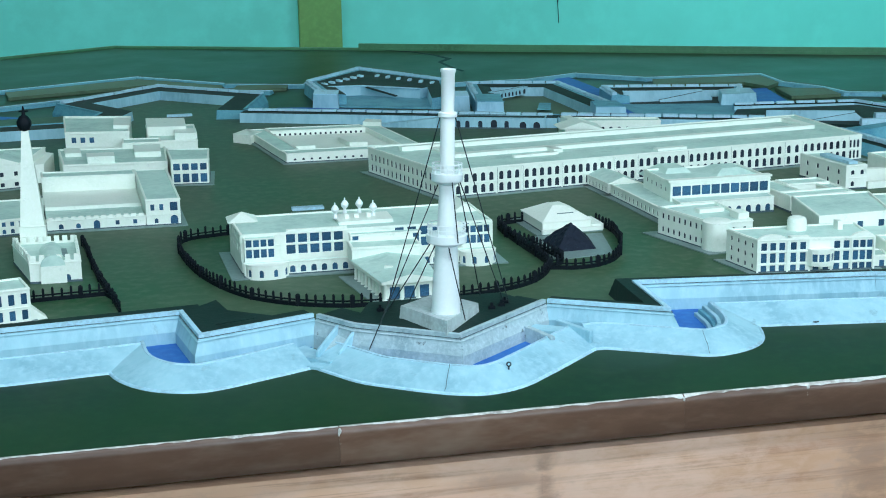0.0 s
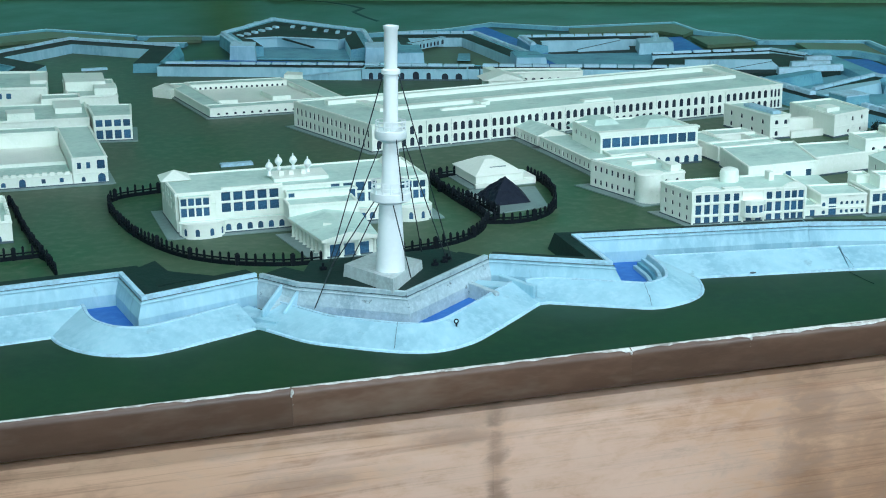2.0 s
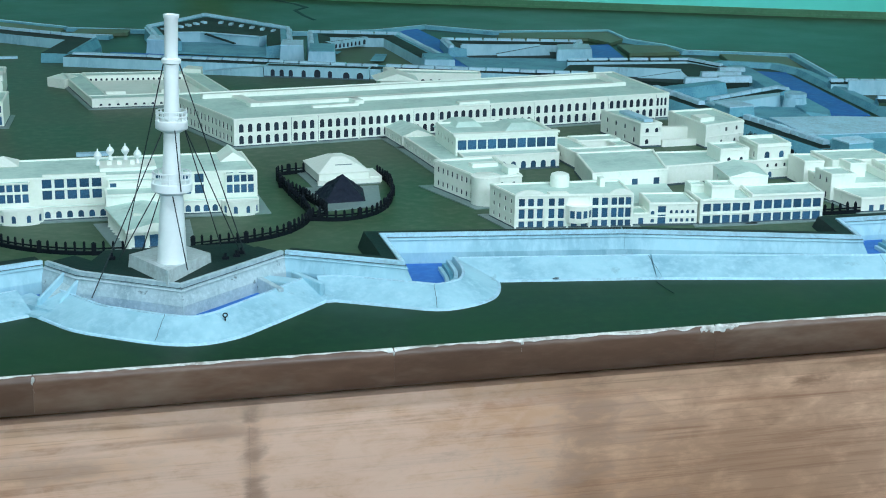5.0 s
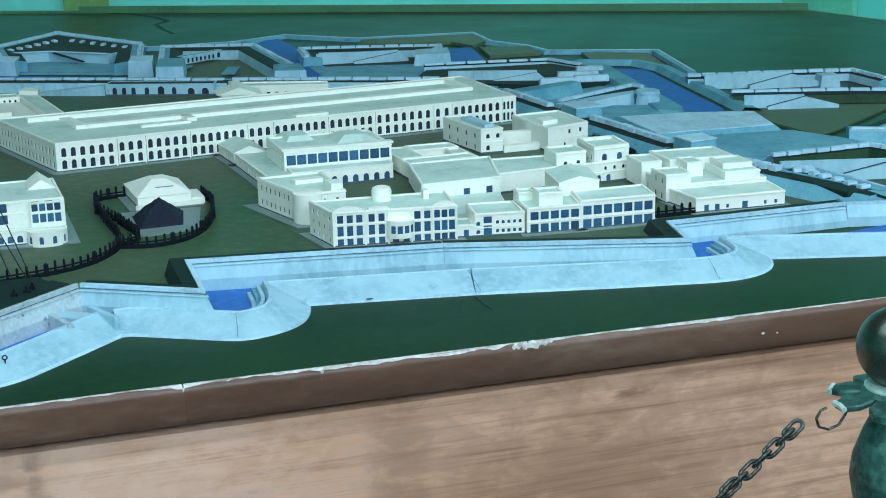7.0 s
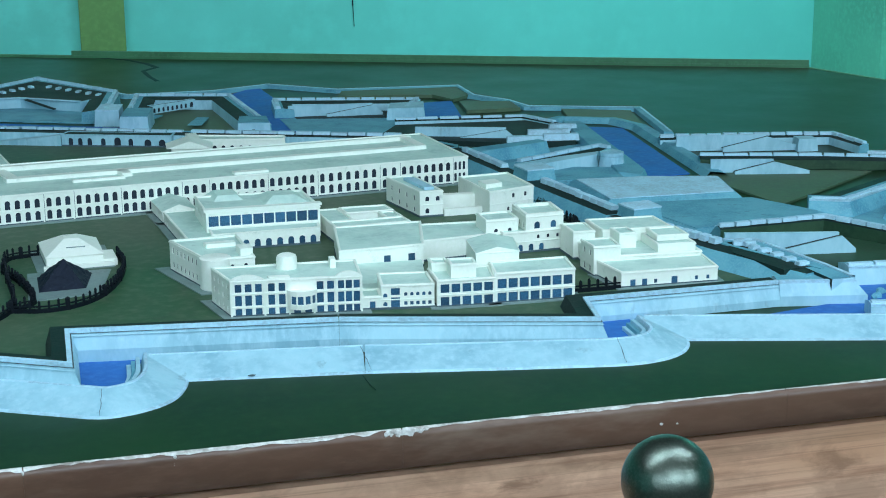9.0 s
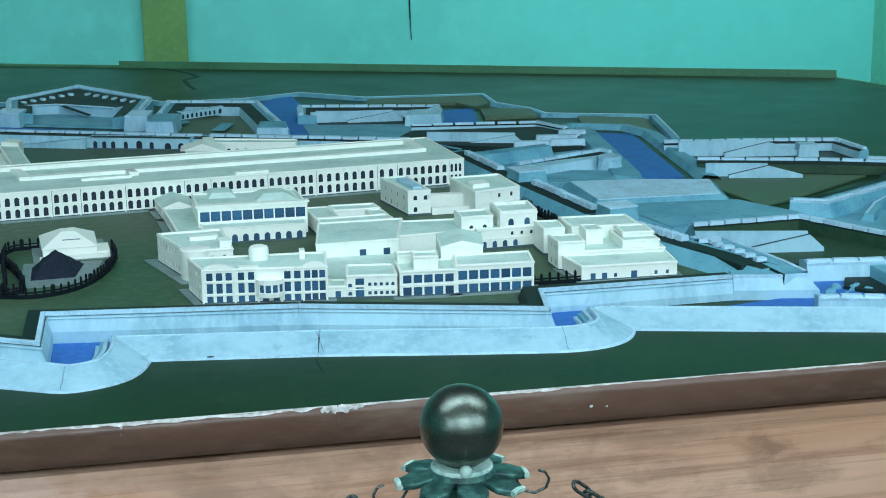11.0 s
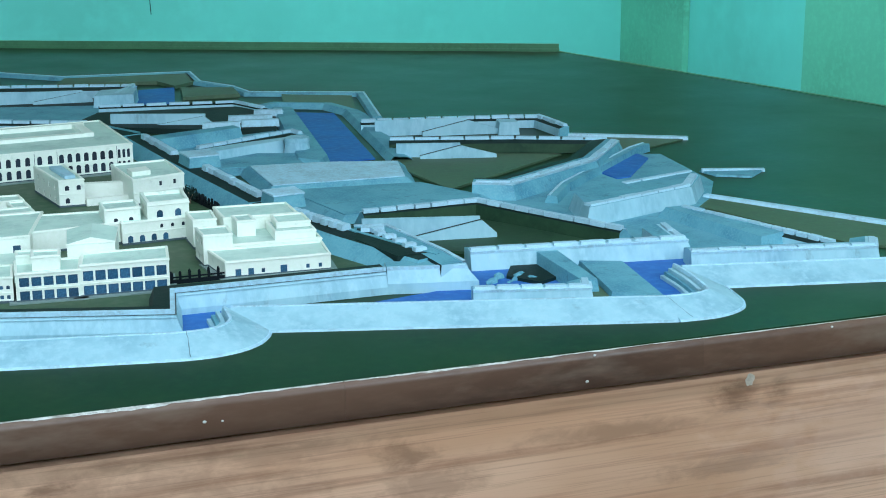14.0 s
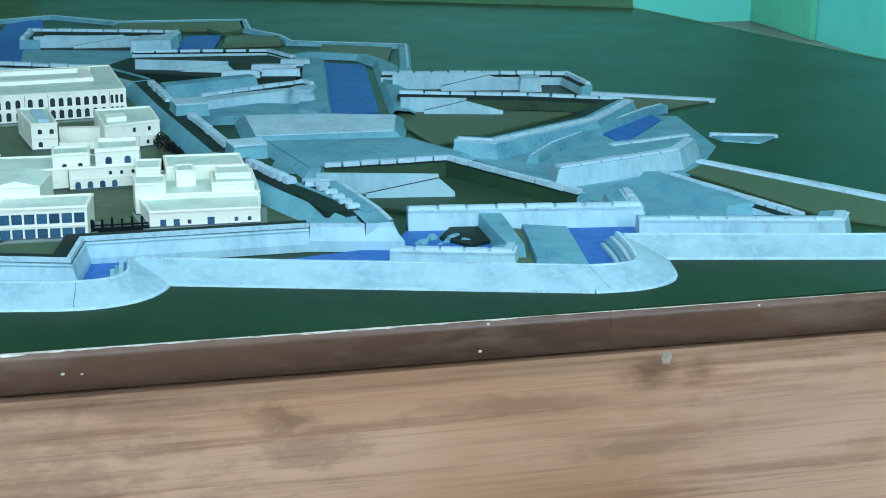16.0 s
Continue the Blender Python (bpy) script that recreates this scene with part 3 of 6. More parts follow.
def rampart(name, label, line, z, wide=0.07, foot=0.012, base=0.0008, mat=SCARP, coping=0.007, inner=0.03, inner_mat=TURF, cordon=True, top_mat=TURF, fall=None):
    """A bank of masonry along a plan line: battered outer face on the right of the line, turf on top, a slope down inside."""
    r = thing(name, label, "rampart")
    bm = bmesh.new()
    sweep(bm, line, [(-foot, base), (-foot * 0.96, z * 0.42), (0.0, z - 0.004), (0.003, z - 0.004)], capped=False)
    part("scarp_wall", bm, mat, r)
    bm = bmesh.new()
    sweep(bm, line, [(coping, z - 0.003), (wide, z - 0.003), (wide + inner, base + 0.0005)], capped=False, mats=[0, 1])
    part("terrace", bm, [top_mat, inner_mat or mat], r, "dark green turf terrace")
    bm = bmesh.new()
    sweep(bm, line, [(-0.0008, z - 0.006), (-0.0008, z), (coping, z), (coping, z - 0.006), (-0.0008, z - 0.006)], capped=False)
    part("coping", bm, COPING if mat is SCARP else mat, r)
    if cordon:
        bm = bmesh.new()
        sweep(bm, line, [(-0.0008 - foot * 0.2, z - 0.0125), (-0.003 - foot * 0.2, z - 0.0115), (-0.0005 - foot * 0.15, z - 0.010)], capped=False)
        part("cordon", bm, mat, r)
        # thin dark strip just below the coping
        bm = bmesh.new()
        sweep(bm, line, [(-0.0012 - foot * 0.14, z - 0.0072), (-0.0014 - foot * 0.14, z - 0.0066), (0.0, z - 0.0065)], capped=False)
        part("grime_line", bm, DARKMARK, r, "dark line under the coping")
    for i in (0, -1):
        ends = bmesh.new()
        cs = [(-foot, base), (-foot * 0.96, z * 0.42), (0.0, z - 0.004), (wide, z - 0.003), (wide + inner, base + 0.0005)]
        ends.faces.new([ends.verts.new((shifted(line, o)[i].x, shifted(line, o)[i].y, zz)) for o, zz in cs])
        part("end_wall", ends, mat, r)
    if fall:
        for o in r.children:
            for v in o.data.vertices:
                if v.co.z > 0.012:
                    v.co.z -= fall[2] * (min(max(v.co.x, fall[0]), fall[1]) - fall[0])
    return r


rampart("rampart", "pale blue painted sea wall with a dark green top", [(-1.9, 0.43), (-0.725, 0.454), (-0.427, 0.482), (-0.403, 0.336), (-0.204, 0.404)], 0.058, 0.040, inner=0.02)
rampart("bastion", "weathered pale blue bastion carrying the flagstaff", [(-0.200, 0.400), (-0.150, 0.330), (0.011, 0.222), (0.2, 0.381)], 0.058, 0.06, mat=DIRTY)
rampart("rampart", "pale blue painted sea wall with a projecting flank", [(0.203, 0.381), (0.391, 0.273), (0.393, 0.452), (0.831, 0.389)], 0.058, 0.030, inner=0.015)
rampart("rampart", "pale blue painted sea wall below the white houses", [(0.832, 0.3888), (1.264, 0.296), (1.285, 0.416), (1.66, 0.42)], 0.058, 0.034, inner=0.016, fall=(0.832, 1.264, 0.024))
rampart("rampart", "pale blue painted sea wall with a square end", [(1.662, 0.4198), (1.800, 0.388), (1.775, 0.46)], 0.047, 0.05, cordon=False, top_mat=OUTWORK)
# flat dark turf behind the flanks
tagged(link("turf_terrace", prism([(-0.41, 0.50), (-0.385, 0.40), (-0.27, 0.425), (-0.345, 0.48), (-0.36, 0.55)], G, 0.0535), TURF), "dark green turf terrace behind the sea wall", "terrace")
tagged(link("turf_terrace", prism([(-0.14, 0.36), (0.01, 0.26), (0.17, 0.40), (0.14, 0.46), (-0.10, 0.46)], G, 0.0535), TURF), "dark green turf terrace round the flagstaff", "terrace")
# stairs at the little sea gate
def slanted(name, a, b, wide, thick, mat, parent, label=""):
    """A straight slab from a to b, sloping with them."""
    a, b = Vector(a), Vector(b)
    n = Vector((-(b - a).y, (b - a).x, 0)).normalized() * wide / 2
    dz = Vector((0, 0, thick))
    bm = bmesh.new()
    lo = [bm.verts.new(p) for p in (a - n - dz, a + n - dz, b + n - dz, b - n - dz)]
    hi = [bm.verts.new(p) for p in (a - n, a + n, b + n, b - n)]
    bm.faces.new(lo[::-1])
    bm.faces.new(hi)
    for i in range(4):
        bm.faces.new((lo[i], lo[(i + 1) % 4], hi[(i + 1) % 4], hi[i]))
    bmesh.ops.bevel(bm, geom=list(bm.edges), offset=min(0.0012, wide * 0.2), segments=1, affect='EDGES')
    return part(name, bm, mat, parent, label)


st = thing("sea_gate_steps", "pale blue ramp between low walls at a small sea gate", "steps")
slanted("ramp", (-0.196, 0.300, 0.012), (-0.157, 0.346, 0.038), 0.030, 0.012, DIRTY, st)
slanted("side_wall", (-0.214, 0.306, 0.022), (-0.170, 0.356, 0.050), 0.006, 0.020, SCARP, st)
slanted("side_wall", (-0.180, 0.292, 0.022), (-0.142, 0.334, 0.050), 0.006, 0.020, SCARP, st)
part("landing", prism([(-0.262, 0.345), (-0.196, 0.274), (-0.180, 0.292), (-0.225, 0.375)], 0.001, 0.012, 0.001), SCARP, st)
part("landing", prism([(-0.236, 0.288), (-0.214, 0.268), (-0.198, 0.276), (-0.226, 0.302)], 0.001, 0.005, 0.001), SCARP, st)
st = thing("sea_gate_steps", "pale blue block and low wall closing the moat", "steps")
slanted("dam_wall", (0.146, 0.335, 0.031), (0.178, 0.258, 0.029), 0.010, 0.028, DIRTY, st, "dirty dam wall across the moat")
slanted("dam_top", (0.152, 0.340, 0.026), (0.205, 0.300, 0.028), 0.030, 0.024, SCARP, st)
slanted("side_wall", (0.212, 0.345, 0.031), (0.250, 0.272, 0.029), 0.010, 0.028, SCARP, st)
curved_steps([(0.532, 0.216), (0.550, 0.240), (0.568, 0.300), (0.572, 0.380)], "narrow pale steps inside the rounded bank")
curved_steps([(1.392, 0.228), (1.408, 0.252), (1.416, 0.282), (1.419, 0.345)], "narrow pale steps inside the rounded bank")
curved_steps([(2.205, 0.121), (2.222, 0.140), (2.240, 0.238), (2.245, 0.315)], "narrow pale steps inside the rounded bank")

# land side of the enceinte
r = rampart("rampart", "blue grey painted flank rampart with parapet blocks", [(1.775, 0.462), (1.748, 0.522), (1.686, 0.678), (1.623, 0.872), (1.60, 1.00)], 0.052, 0.05, mat=OUTWORK, inner=0.05, inner_mat=OUTWORK, cordon=False)
merlons(r, [(1.680, 0.690), (1.617, 0.872)], 0.051, 0.026, 0.022, 0.012, 0.72)
r = rampart("bastion", "thick pale blue bastion wall round a dark court", [(1.802, 0.395), (1.795, 0.48), (1.775, 0.60), (1.754, 0.708), (1.692, 0.722)], 0.053, 0.048, mat=SCARP, inner=0.003, inner_mat=TURF, cordon=False, top_mat=OUTWORK)
merlons(r, [(1.762, 0.625), (1.752, 0.700), (1.700, 0.716)], 0.0515, 0.022, 0.018, 0.008, 0.66, away=0.034)
for k in range(4):
    p = Vector((1.750, 0.49)).lerp(Vector((1.728, 0.60)), k / 3)
    part("traverse", prism([(p.x - 0.010, p.y), (p.x + 0.012, p.y + 0.002), (p.x + 0.009, p.y + 0.016), (p.x - 0.012, p.y + 0.014)], 0.046, 0.0575, 0.001), COPING, r)
tagged(link("turf_terrace", prism([(1.692, 0.700), (1.724, 0.695), (1.745, 0.600), (1.760, 0.480), (1.70, 0.475), (1.665, 0.62)], 0.002, 0.0505), TURF), "dark green court inside the corner bastion", "terrace")
r = rampart("rampart", "blue grey painted flank rampart with parapet blocks", [(1.598, 1.005), (1.516, 1.516), (1.469, 1.86)], 0.052, 0.05, mat=OUTWORK, inner=0.05, inner_mat=OUTWORK, cordon=False)
merlons(r, [(1.592, 1.03), (1.54, 1.36)], 0.051, 0.034, 0.02, 0.011)
merlons(r, [(1.505, 1.55), (1.470, 1.80)], 0.051, 0.036, 0.02, 0.011)
for q in ([(1.585, 0.93), (1.650, 0.94), (1.645, 1.00), (1.575, 0.99)], [(1.50, 1.39), (1.570, 1.40), (1.56, 1.47), (1.49, 1.46)]):
    t_ = thing("cavalier", "blue grey masonry block on the rampart", "rampart")
    part("body", prism(q, 0.045, 0.072, 0.004), OUTWORK, t_)
    part("coping", prism(shifted(ccw(q), -0.002, True), 0.0722, 0.0755), COPING, t_)
r = rampart("rampart", "blue grey painted land rampart with a dark top", [(1.462, 1.865), (1.36, 2.06), (0.80, 2.30)], 0.055, 0.05, mat=OUTWORK, inner=0.004, inner_mat=SCARP, cordon=False)
merlons(r, [(1.355, 2.055), (0.80, 2.295)], 0.054, 0.05, 0.02, 0.008)
r = rampart("rampart", "blue grey painted land rampart with a dark top", [(0.798, 2.301), (0.25, 2.545), (-0.112, 2.70)], 0.055, 0.06, mat=OUTWORK, inner=0.004, inner_mat=SCARP, cordon=False)
merlons(r, [(0.78, 2.303), (0.25, 2.54), (-0.10, 2.69)], 0.054, 0.05, 0.02, 0.006)
r = rampart("bastion", "blue grey painted land bastion with pale inner walls", [(-0.114, 2.702), (-0.02, 3.03), (-0.362, 3.33), (-0.70, 3.02), (-0.56, 2.78), (-0.62, 2.62), (-1.9, 2.55)], 0.055, 0.09, mat=OUTWORK, inner=0.004, inner_mat=SCARP, cordon=False)
merlons(r, [(-0.02, 3.02), (-0.362, 3.32), (-0.69, 3.02)], 0.054, 0.045, 0.02, 0.008)
ramp = thing("rampart_ramp", "long pale ramp against the land rampart", "ramp")
bm = bmesh.new()
a, b = Vector((0.20, 2.452, G)), Vector((0.438, 2.352, G))
vs = [bm.verts.new(p) for p in (a, b, b + Vector((0, 0, 0.03)))]
ws = [bm.verts.new(p + Vector((0.015, 0.033, 0))) for p in (a, b, b + Vector((0, 0, 0.03)))]
bm.faces.new(vs)
bm.faces.new(ws[::-1])
for i in range(3):
    bm.faces.new((vs[i], ws[i], ws[(i + 1) % 3], vs[(i + 1) % 3]))
part("body", bm, SCARP, ramp)

# ---- outworks across the land moat ----
water([(-1.9, 2.62), (-0.66, 2.66), (-0.60, 2.80), (-0.74, 3.02), (-0.92, 3.15), (-1.9, 3.2)])
water([(0.02, 2.72), (0.80, 2.36), (1.36, 2.12), (1.64, 2.42), (1.20, 2.62), (1.16, 3.45), (1.05, 3.30), (0.98, 2.50), (0.62, 2.72), (0.10, 3.00), (0.02, 3.02)])
water([(1.56, 2.55), (1.68, 2.58), (1.74, 2.92), (1.62, 2.90)])
water([(1.868, 1.55), (2.00, 1.56), (2.09, 2.25), (1.975, 2.31)])


def glacis(label, line, width=0.035, top=0.012, mat=OUTWORK):
    bm = bmesh.new()
    sweep(bm, line, [(0.0, -0.002), (width * 0.3, top), (width, top), (width + 0.004, -0.002)])
    t_ = thing("glacis", label, "embankment")
    part("slope", bm, mat, t_)
    if mat is not COPING:
        bm = bmesh.new()
        sweep(bm, line, [(width * 0.26, top - 0.002), (width * 0.29, top + 0.0012), (width * 0.46, top + 0.0014), (width * 0.5, top - 0.001)], capped=False)
        part("lip", bm, COPING, t_, "pale lip of the bank")
    return t_


def turf(label, poly, z=0.012, mat=KHAKI):
    return tagged(link("turf_field", prism(poly, 0.0007, z), mat), label, "turf")


glacis("pale blue outer bank beyond the land moat", [(-0.10, 3.62), (-0.42, 3.92), (-0.93, 3.70), (-1.9, 3.75)])
glacis("pale blue outer bank beyond the land moat", [(0.36, 3.80), (0.16, 3.50), (-0.10, 3.60)])
turf("khaki turf strip between blue banks", [(-0.12, 3.56), (-0.42, 3.84), (-0.90, 3.64), (-0.88, 3.50), (-0.40, 3.66), (-0.14, 3.44)])
turf("khaki turf strip between blue banks", [(0.10, 3.42), (0.12, 3.52), (-0.07, 3.54), (-0.1, 3.42)])
glacis("pale blue inner bank beside the land moat", [(0.05, 3.38), (-0.36, 3.56), (-0.90, 3.30), (-1.9, 3.34)], 0.05)
glacis("pale blue outer bank beyond the land moat", [(1.20, 3.46), (0.98, 3.36), (0.70, 3.36), (0.42, 3.80), (0.36, 3.82)])
glacis("pale blue outer bank beyond the land moat", [(1.93, 2.83), (1.85, 2.98), (1.86, 3.22), (1.42, 3.26), (1.20, 3.46)])
turf("khaki turf strip between blue banks", [(1.74, 2.90), (1.82, 2.98), (1.83, 3.17), (1.42, 3.20), (1.38, 3.08), (1.70, 3.02)])
turf("khaki turf strip between blue banks", [(1.72, 2.66), (1.90, 2.66), (1.91, 2.80), (1.75, 2.86)])
turf("khaki turf strip between blue banks", [(0.72, 3.05), (0.98, 3.05), (0.98, 3.30), (0.74, 3.28)])
glacis("pale blue outer bank beyond the land moat", [(2.20, 2.10), (2.29, 2.56), (1.95, 2.70), (1.93, 2.82)])
turf("khaki turf strip between blue banks", [(2.13, 2.14), (2.22, 2.50), (2.02, 2.60), (1.99, 2.46), (2.12, 2.38)])


def ravelin(label, line, z=0.045, wide=0.045, step=0.05, floor=None, skip=0.0, floor_mat=KHAKI, foot=0.006, mer=0.009, mat=OUTWORK, top=TURF, inside=SCARP):
    """A detached work: wall along a plan line, its outside on the right, parapet blocks, turf inside."""
    z -= mer
    t_ = thing("ravelin", label, "ravelin")
    bm = bmesh.new()
    sweep(bm, line, [(-foot, 0.0008), (0.0, z), (wide * 0.45, z + 0.002)], capped=False)
    part("scarp_wall", bm, mat, t_)
    bm = bmesh.new()
    sweep(bm, line, [(wide * 0.45, z + 0.002), (wide, z - 0.004), (wide + 0.002, 0.0015)], capped=False, mats=[0, 1])
    part("terrace", bm, [top, inside], t_, "dark turf walk")
    bm = bmesh.new()
    sweep(bm, line, [(-0.0006 - foot * 0.12, z - 0.004), (-0.0015 - foot * 0.1, z + 0.0002), (0.003, z + 0.0012), (0.0045, z - 0.001)], capped=False)
    part("coping", bm, COPING, t_, "pale coping under the parapet")
    for i in (0, -1):
        ends = bmesh.new()
        cs = [(-foot, 0.0008), (0.0, z), (wide * 0.45, z + 0.002), (wide, z - 0.004), (wide + 0.002, 0.0015)]
        ends.faces.new([ends.verts.new((shifted(line, o)[i].x, shifted(line, o)[i].y, zz)) for o, zz in cs])
        part("end_wall", ends, mat, t_)
    if mer:
        merlons(t_, line, z, step, 0.016, mer, skip=skip, away=0.002)
    if floor:
        part("floor", prism(floor, 0.001, 0.0062), floor_mat, t_, "khaki turf floor")
    return t_


def ramp_wall(label, a, b, h, back=None, tail=0.03, thick=0.02, z=0.012, mat=SCARP):
    """A pale ramp wall: it rises from b to a, with a dark tread, and a straight wall behind it that reaches on to back."""
    t_ = thing("ramp_wall", label, "ramp")
    a, b = Vector((*a, z)), Vector((*b, z))
    end = Vector((*(back or b.xy), z))
    n = Vector((-(b - a).y, (b - a).x, 0)).normalized() * thick
    n = n if n.y > 0 else -n
    top = Vector((0, 0, h))
    c = a + (a - b).normalized() * tail

    def slab(name, lower, shift, m, lab=""):
        bm = bmesh.new()
        f = [bm.verts.new(p) for p in lower]
        g = [bm.verts.new(p + shift) for p in lower]
        bm.faces.new(f)
        bm.faces.new(g[::-1])
        for i in range(len(f)):
            k = (i + 1) % len(f)
            bm.faces.new((f[i], g[i], g[k], f[k]))
        part(name, bm, m, t_, lab)

    low = Vector((0, 0, 0.010))
    slab("body", [b - low, c - low, c + top * 0.1, a + top, b + top * 0.04], n * 0.35, mat)
    k = Vector((0, 0, 0.0010))
    slab("tread", [b + n * 0.36 - k, a + n * 0.36 - k + top * 0.95, a + n * 0.99 - k + top * 0.95, b + n * 0.99 - k], k, TURF, "dark sloping ramp tread")
    slab("back_wall", [end + n - low, a + n - low, a + n + top * 1.12, end + n + top * 1.12], n * 0.4, mat)
    return t_


# the two works facing the land gate
ravelin("blue grey ravelin with a dark walk and pale inner walls", [(0.60, 2.82), (0.655, 3.20), (0.395, 3.62), (0.155, 3.32), (0.17, 3.00)], 0.052, 0.085, 0.045,
        [(0.22, 2.98), (0.56, 2.82), (0.60, 3.10), (0.395, 3.46), (0.23, 3.24)], foot=0.004, floor_mat=OUTWORK)
for q in ([(0.555, 2.78), (0.625, 2.76), (0.645, 2.88), (0.58, 2.90)], [(0.14, 2.98), (0.215, 2.94), (0.235, 3.04), (0.16, 3.08)]):
    fl = thing("flank_block", "pale blue flank block closing a ravelin", "rampart")
    part("body", prism(q, 0.001, 0.048, 0.004), SCARP, fl)
    part("coping", prism(shifted(ccw(q), -0.001, True), 0.0482, 0.051), COPING, fl)
gorge = thing("gorge_wall", "pale inner walls of the ravelin under a dark walk", "rampart")
part("body", prism([(0.19, 3.20), (0.335, 3.19), (0.52, 3.05), (0.60, 3.13), (0.395, 3.50), (0.20, 3.30)], 0.001, 0.040, 0.0, (0, 1)), [SCARP, TURF], gorge)
slanted("coping", (0.19, 3.198, 0.0425), (0.335, 3.188, 0.0425), 0.012, 0.004, COPING, gorge)
slanted("coping", (0.336, 3.187, 0.0425), (0.52, 3.048, 0.0425), 0.012, 0.004, COPING, gorge)
slanted("ramp_tread", (0.350, 3.160, 0.040), (0.440, 3.070, 0.017), 0.016, 0.003, TURF, gorge, "dark sloping ramp tread")
for k in range(6):
    p = Vector((0.215, 3.235)).lerp(Vector((0.37, 3.40)), k / 5)
    part("traverse", prism([(p.x, p.y), (p.x + 0.012, p.y + 0.004), (p.x + 0.002, p.y + 0.03), (p.x - 0.010, p.y + 0.026)], 0.0395, 0.047), COPING, gorge)
    p = Vector((0.42, 3.39)).lerp(Vector((0.575, 3.15)), k / 5)
    part("traverse", prism([(p.x, p.y), (p.x + 0.012, p.y - 0.004), (p.x + 0.022, p.y + 0.022), (p.x + 0.010, p.y + 0.026)], 0.0395, 0.047), COPING, gorge)
ravelin("blue grey ravelin with a dark walk round a khaki court", [(1.045, 2.42), (1.01, 3.02), (0.70, 3.12), (0.635, 2.70)], 0.05, 0.075, 0.045,
        [(0.96, 2.46), (0.94, 2.98), (0.73, 3.02), (0.68, 2.68)], foot=0.004)
arc_ = thing("arcade", "pale arcaded inner wall of the ravelin", "arcade")
ARCADE_AT = [(0.735, 2.885), (0.885, 2.985), (0.875, 3.0), (0.725, 2.90)]
for q in ([(0.643, 2.70), (0.738, 2.865), (0.765, 2.835), (0.680, 2.685)], [(0.822, 2.635), (0.866, 2.765), (0.902, 2.75), (0.862, 2.62)]):
    pa = thing("paved_path", "pale paved path across the court", "path")
    part("slab", prism(q, 0.0142, 0.0165), OUTWORK, pa)
for q, lab in (([(0.62, 2.62), (0.70, 2.60), (0.73, 2.76), (0.65, 2.78)], "pale casemate block at the ravelin's gorge"), ([(0.945, 2.40), (1.035, 2.38), (1.045, 2.50), (0.965, 2.52)], "pale casemate block with a small port")):
    gate = thing("casemate", lab, "gatehouse")
    part("body", prism(q, 0.001, 0.052, 0.004), SCARP, gate)
    part("roof", prism(shifted(ccw(q), 0.001, True), 0.0522, 0.0545), OUTWORK, gate)
port = bmesh.new()
block(port, 0.984, 0.992, 2.385, 2.395, 0.024, 0.034)
part("port", port, BLACKISH, gate)
ravelin("blue grey ravelin beside blue water", [(1.52, 2.62), (1.60, 2.80), (1.13, 2.93), (1.11, 2.74)], 0.042, 0.06, 0.05, [(1.17, 2.70), (1.50, 2.62), (1.55, 2.78), (1.17, 2.88)], foot=0.003, floor_mat=TURF)
ramp_wall("pale ramp wall inside the ravelin", (1.42, 2.70), (1.27, 2.71), 0.026, (1.15, 2.72))
fl = thing("flank_block", "pale blue flank block beside the water", "rampart")
part("body", prism([(1.44, 2.59), (1.555, 2.58), (1.585, 2.70), (1.475, 2.70)], 0.001, 0.042, 0.004), SCARP, fl)
turf("dark turf behind the covered way", [(1.33, 2.26), (1.43, 2.44), (1.83, 2.40), (1.92, 2.27), (1.86, 2.03), (1.70, 2.03), (1.42, 2.19)], 0.016, TURF)
ravelin("long blue grey covered way with parapet gaps", [(1.93, 2.22), (1.84, 2.44), (1.44, 2.50)], 0.030, 0.02, 0.07, skip=0.2, foot=0.003, mer=0.007)
ramp_wall("pale ramp wall behind the counterguard", (1.68, 2.125), (1.54, 2.175), 0.028, (1.43, 2.215))
for a, b in (((1.66, 2.045), (1.76, 2.03)), ((1.75, 2.13), (1.87, 2.11)), ((1.77, 2.05), (1.87, 2.035)), ((1.84, 2.20), (1.92, 2.19))):
    tr = thing("traverse", "short pale parapet strip on dark turf", "parapet")
    part("body", prism([a, b, (b[0] + 0.004, b[1] + 0.022), (a[0] + 0.004, a[1] + 0.022)], 0.015, 0.034, 0.002), COPING, tr)
tr = thing("traverse", "long smooth blue grey bank", "embankment")
part("body", prism([(1.50, 1.84), (1.74, 1.94), (1.73, 1.98), (1.49, 1.90)], 0.001, 0.036, 0.008), OUTWORK, tr)
ravelin("blue grey counterguard wall with parapet blocks", [(1.88, 1.80), (1.86, 1.85), (1.57, 1.70)], 0.042, 0.055, 0.05, foot=0.012)
cg = thing("counterguard_face", "pale blue curved counterguard face", "rampart")
part("wall", prism([(1.555, 1.60), (1.70, 1.665), (1.80, 1.71), (1.82, 1.75), (1.69, 1.71), (1.55, 1.65)], 0.001, 0.038, 0.006), SCARP, cg)
tw = thing("turret", "short round blue grey turret", "turret")
bm = bmesh.new()
lathe(bm, [(0.036, 0.001), (0.030, 0.040), (0.032, 0.041), (0.031, 0.050), (0.022, 0.053)], 20, 1.828, 1.672)
part("drum", bm, SCARP, tw, smooth=True)
sl = thing("counterscarp", "smooth blue grey bank beside a long basin", "embankment")
part("body", prism([(1.84, 1.50), (1.875, 1.56), (1.975, 2.30), (1.925, 2.32), (1.85, 1.85), (1.80, 1.55)], 0.001, 0.022, 0.008), OUTWORK, sl)
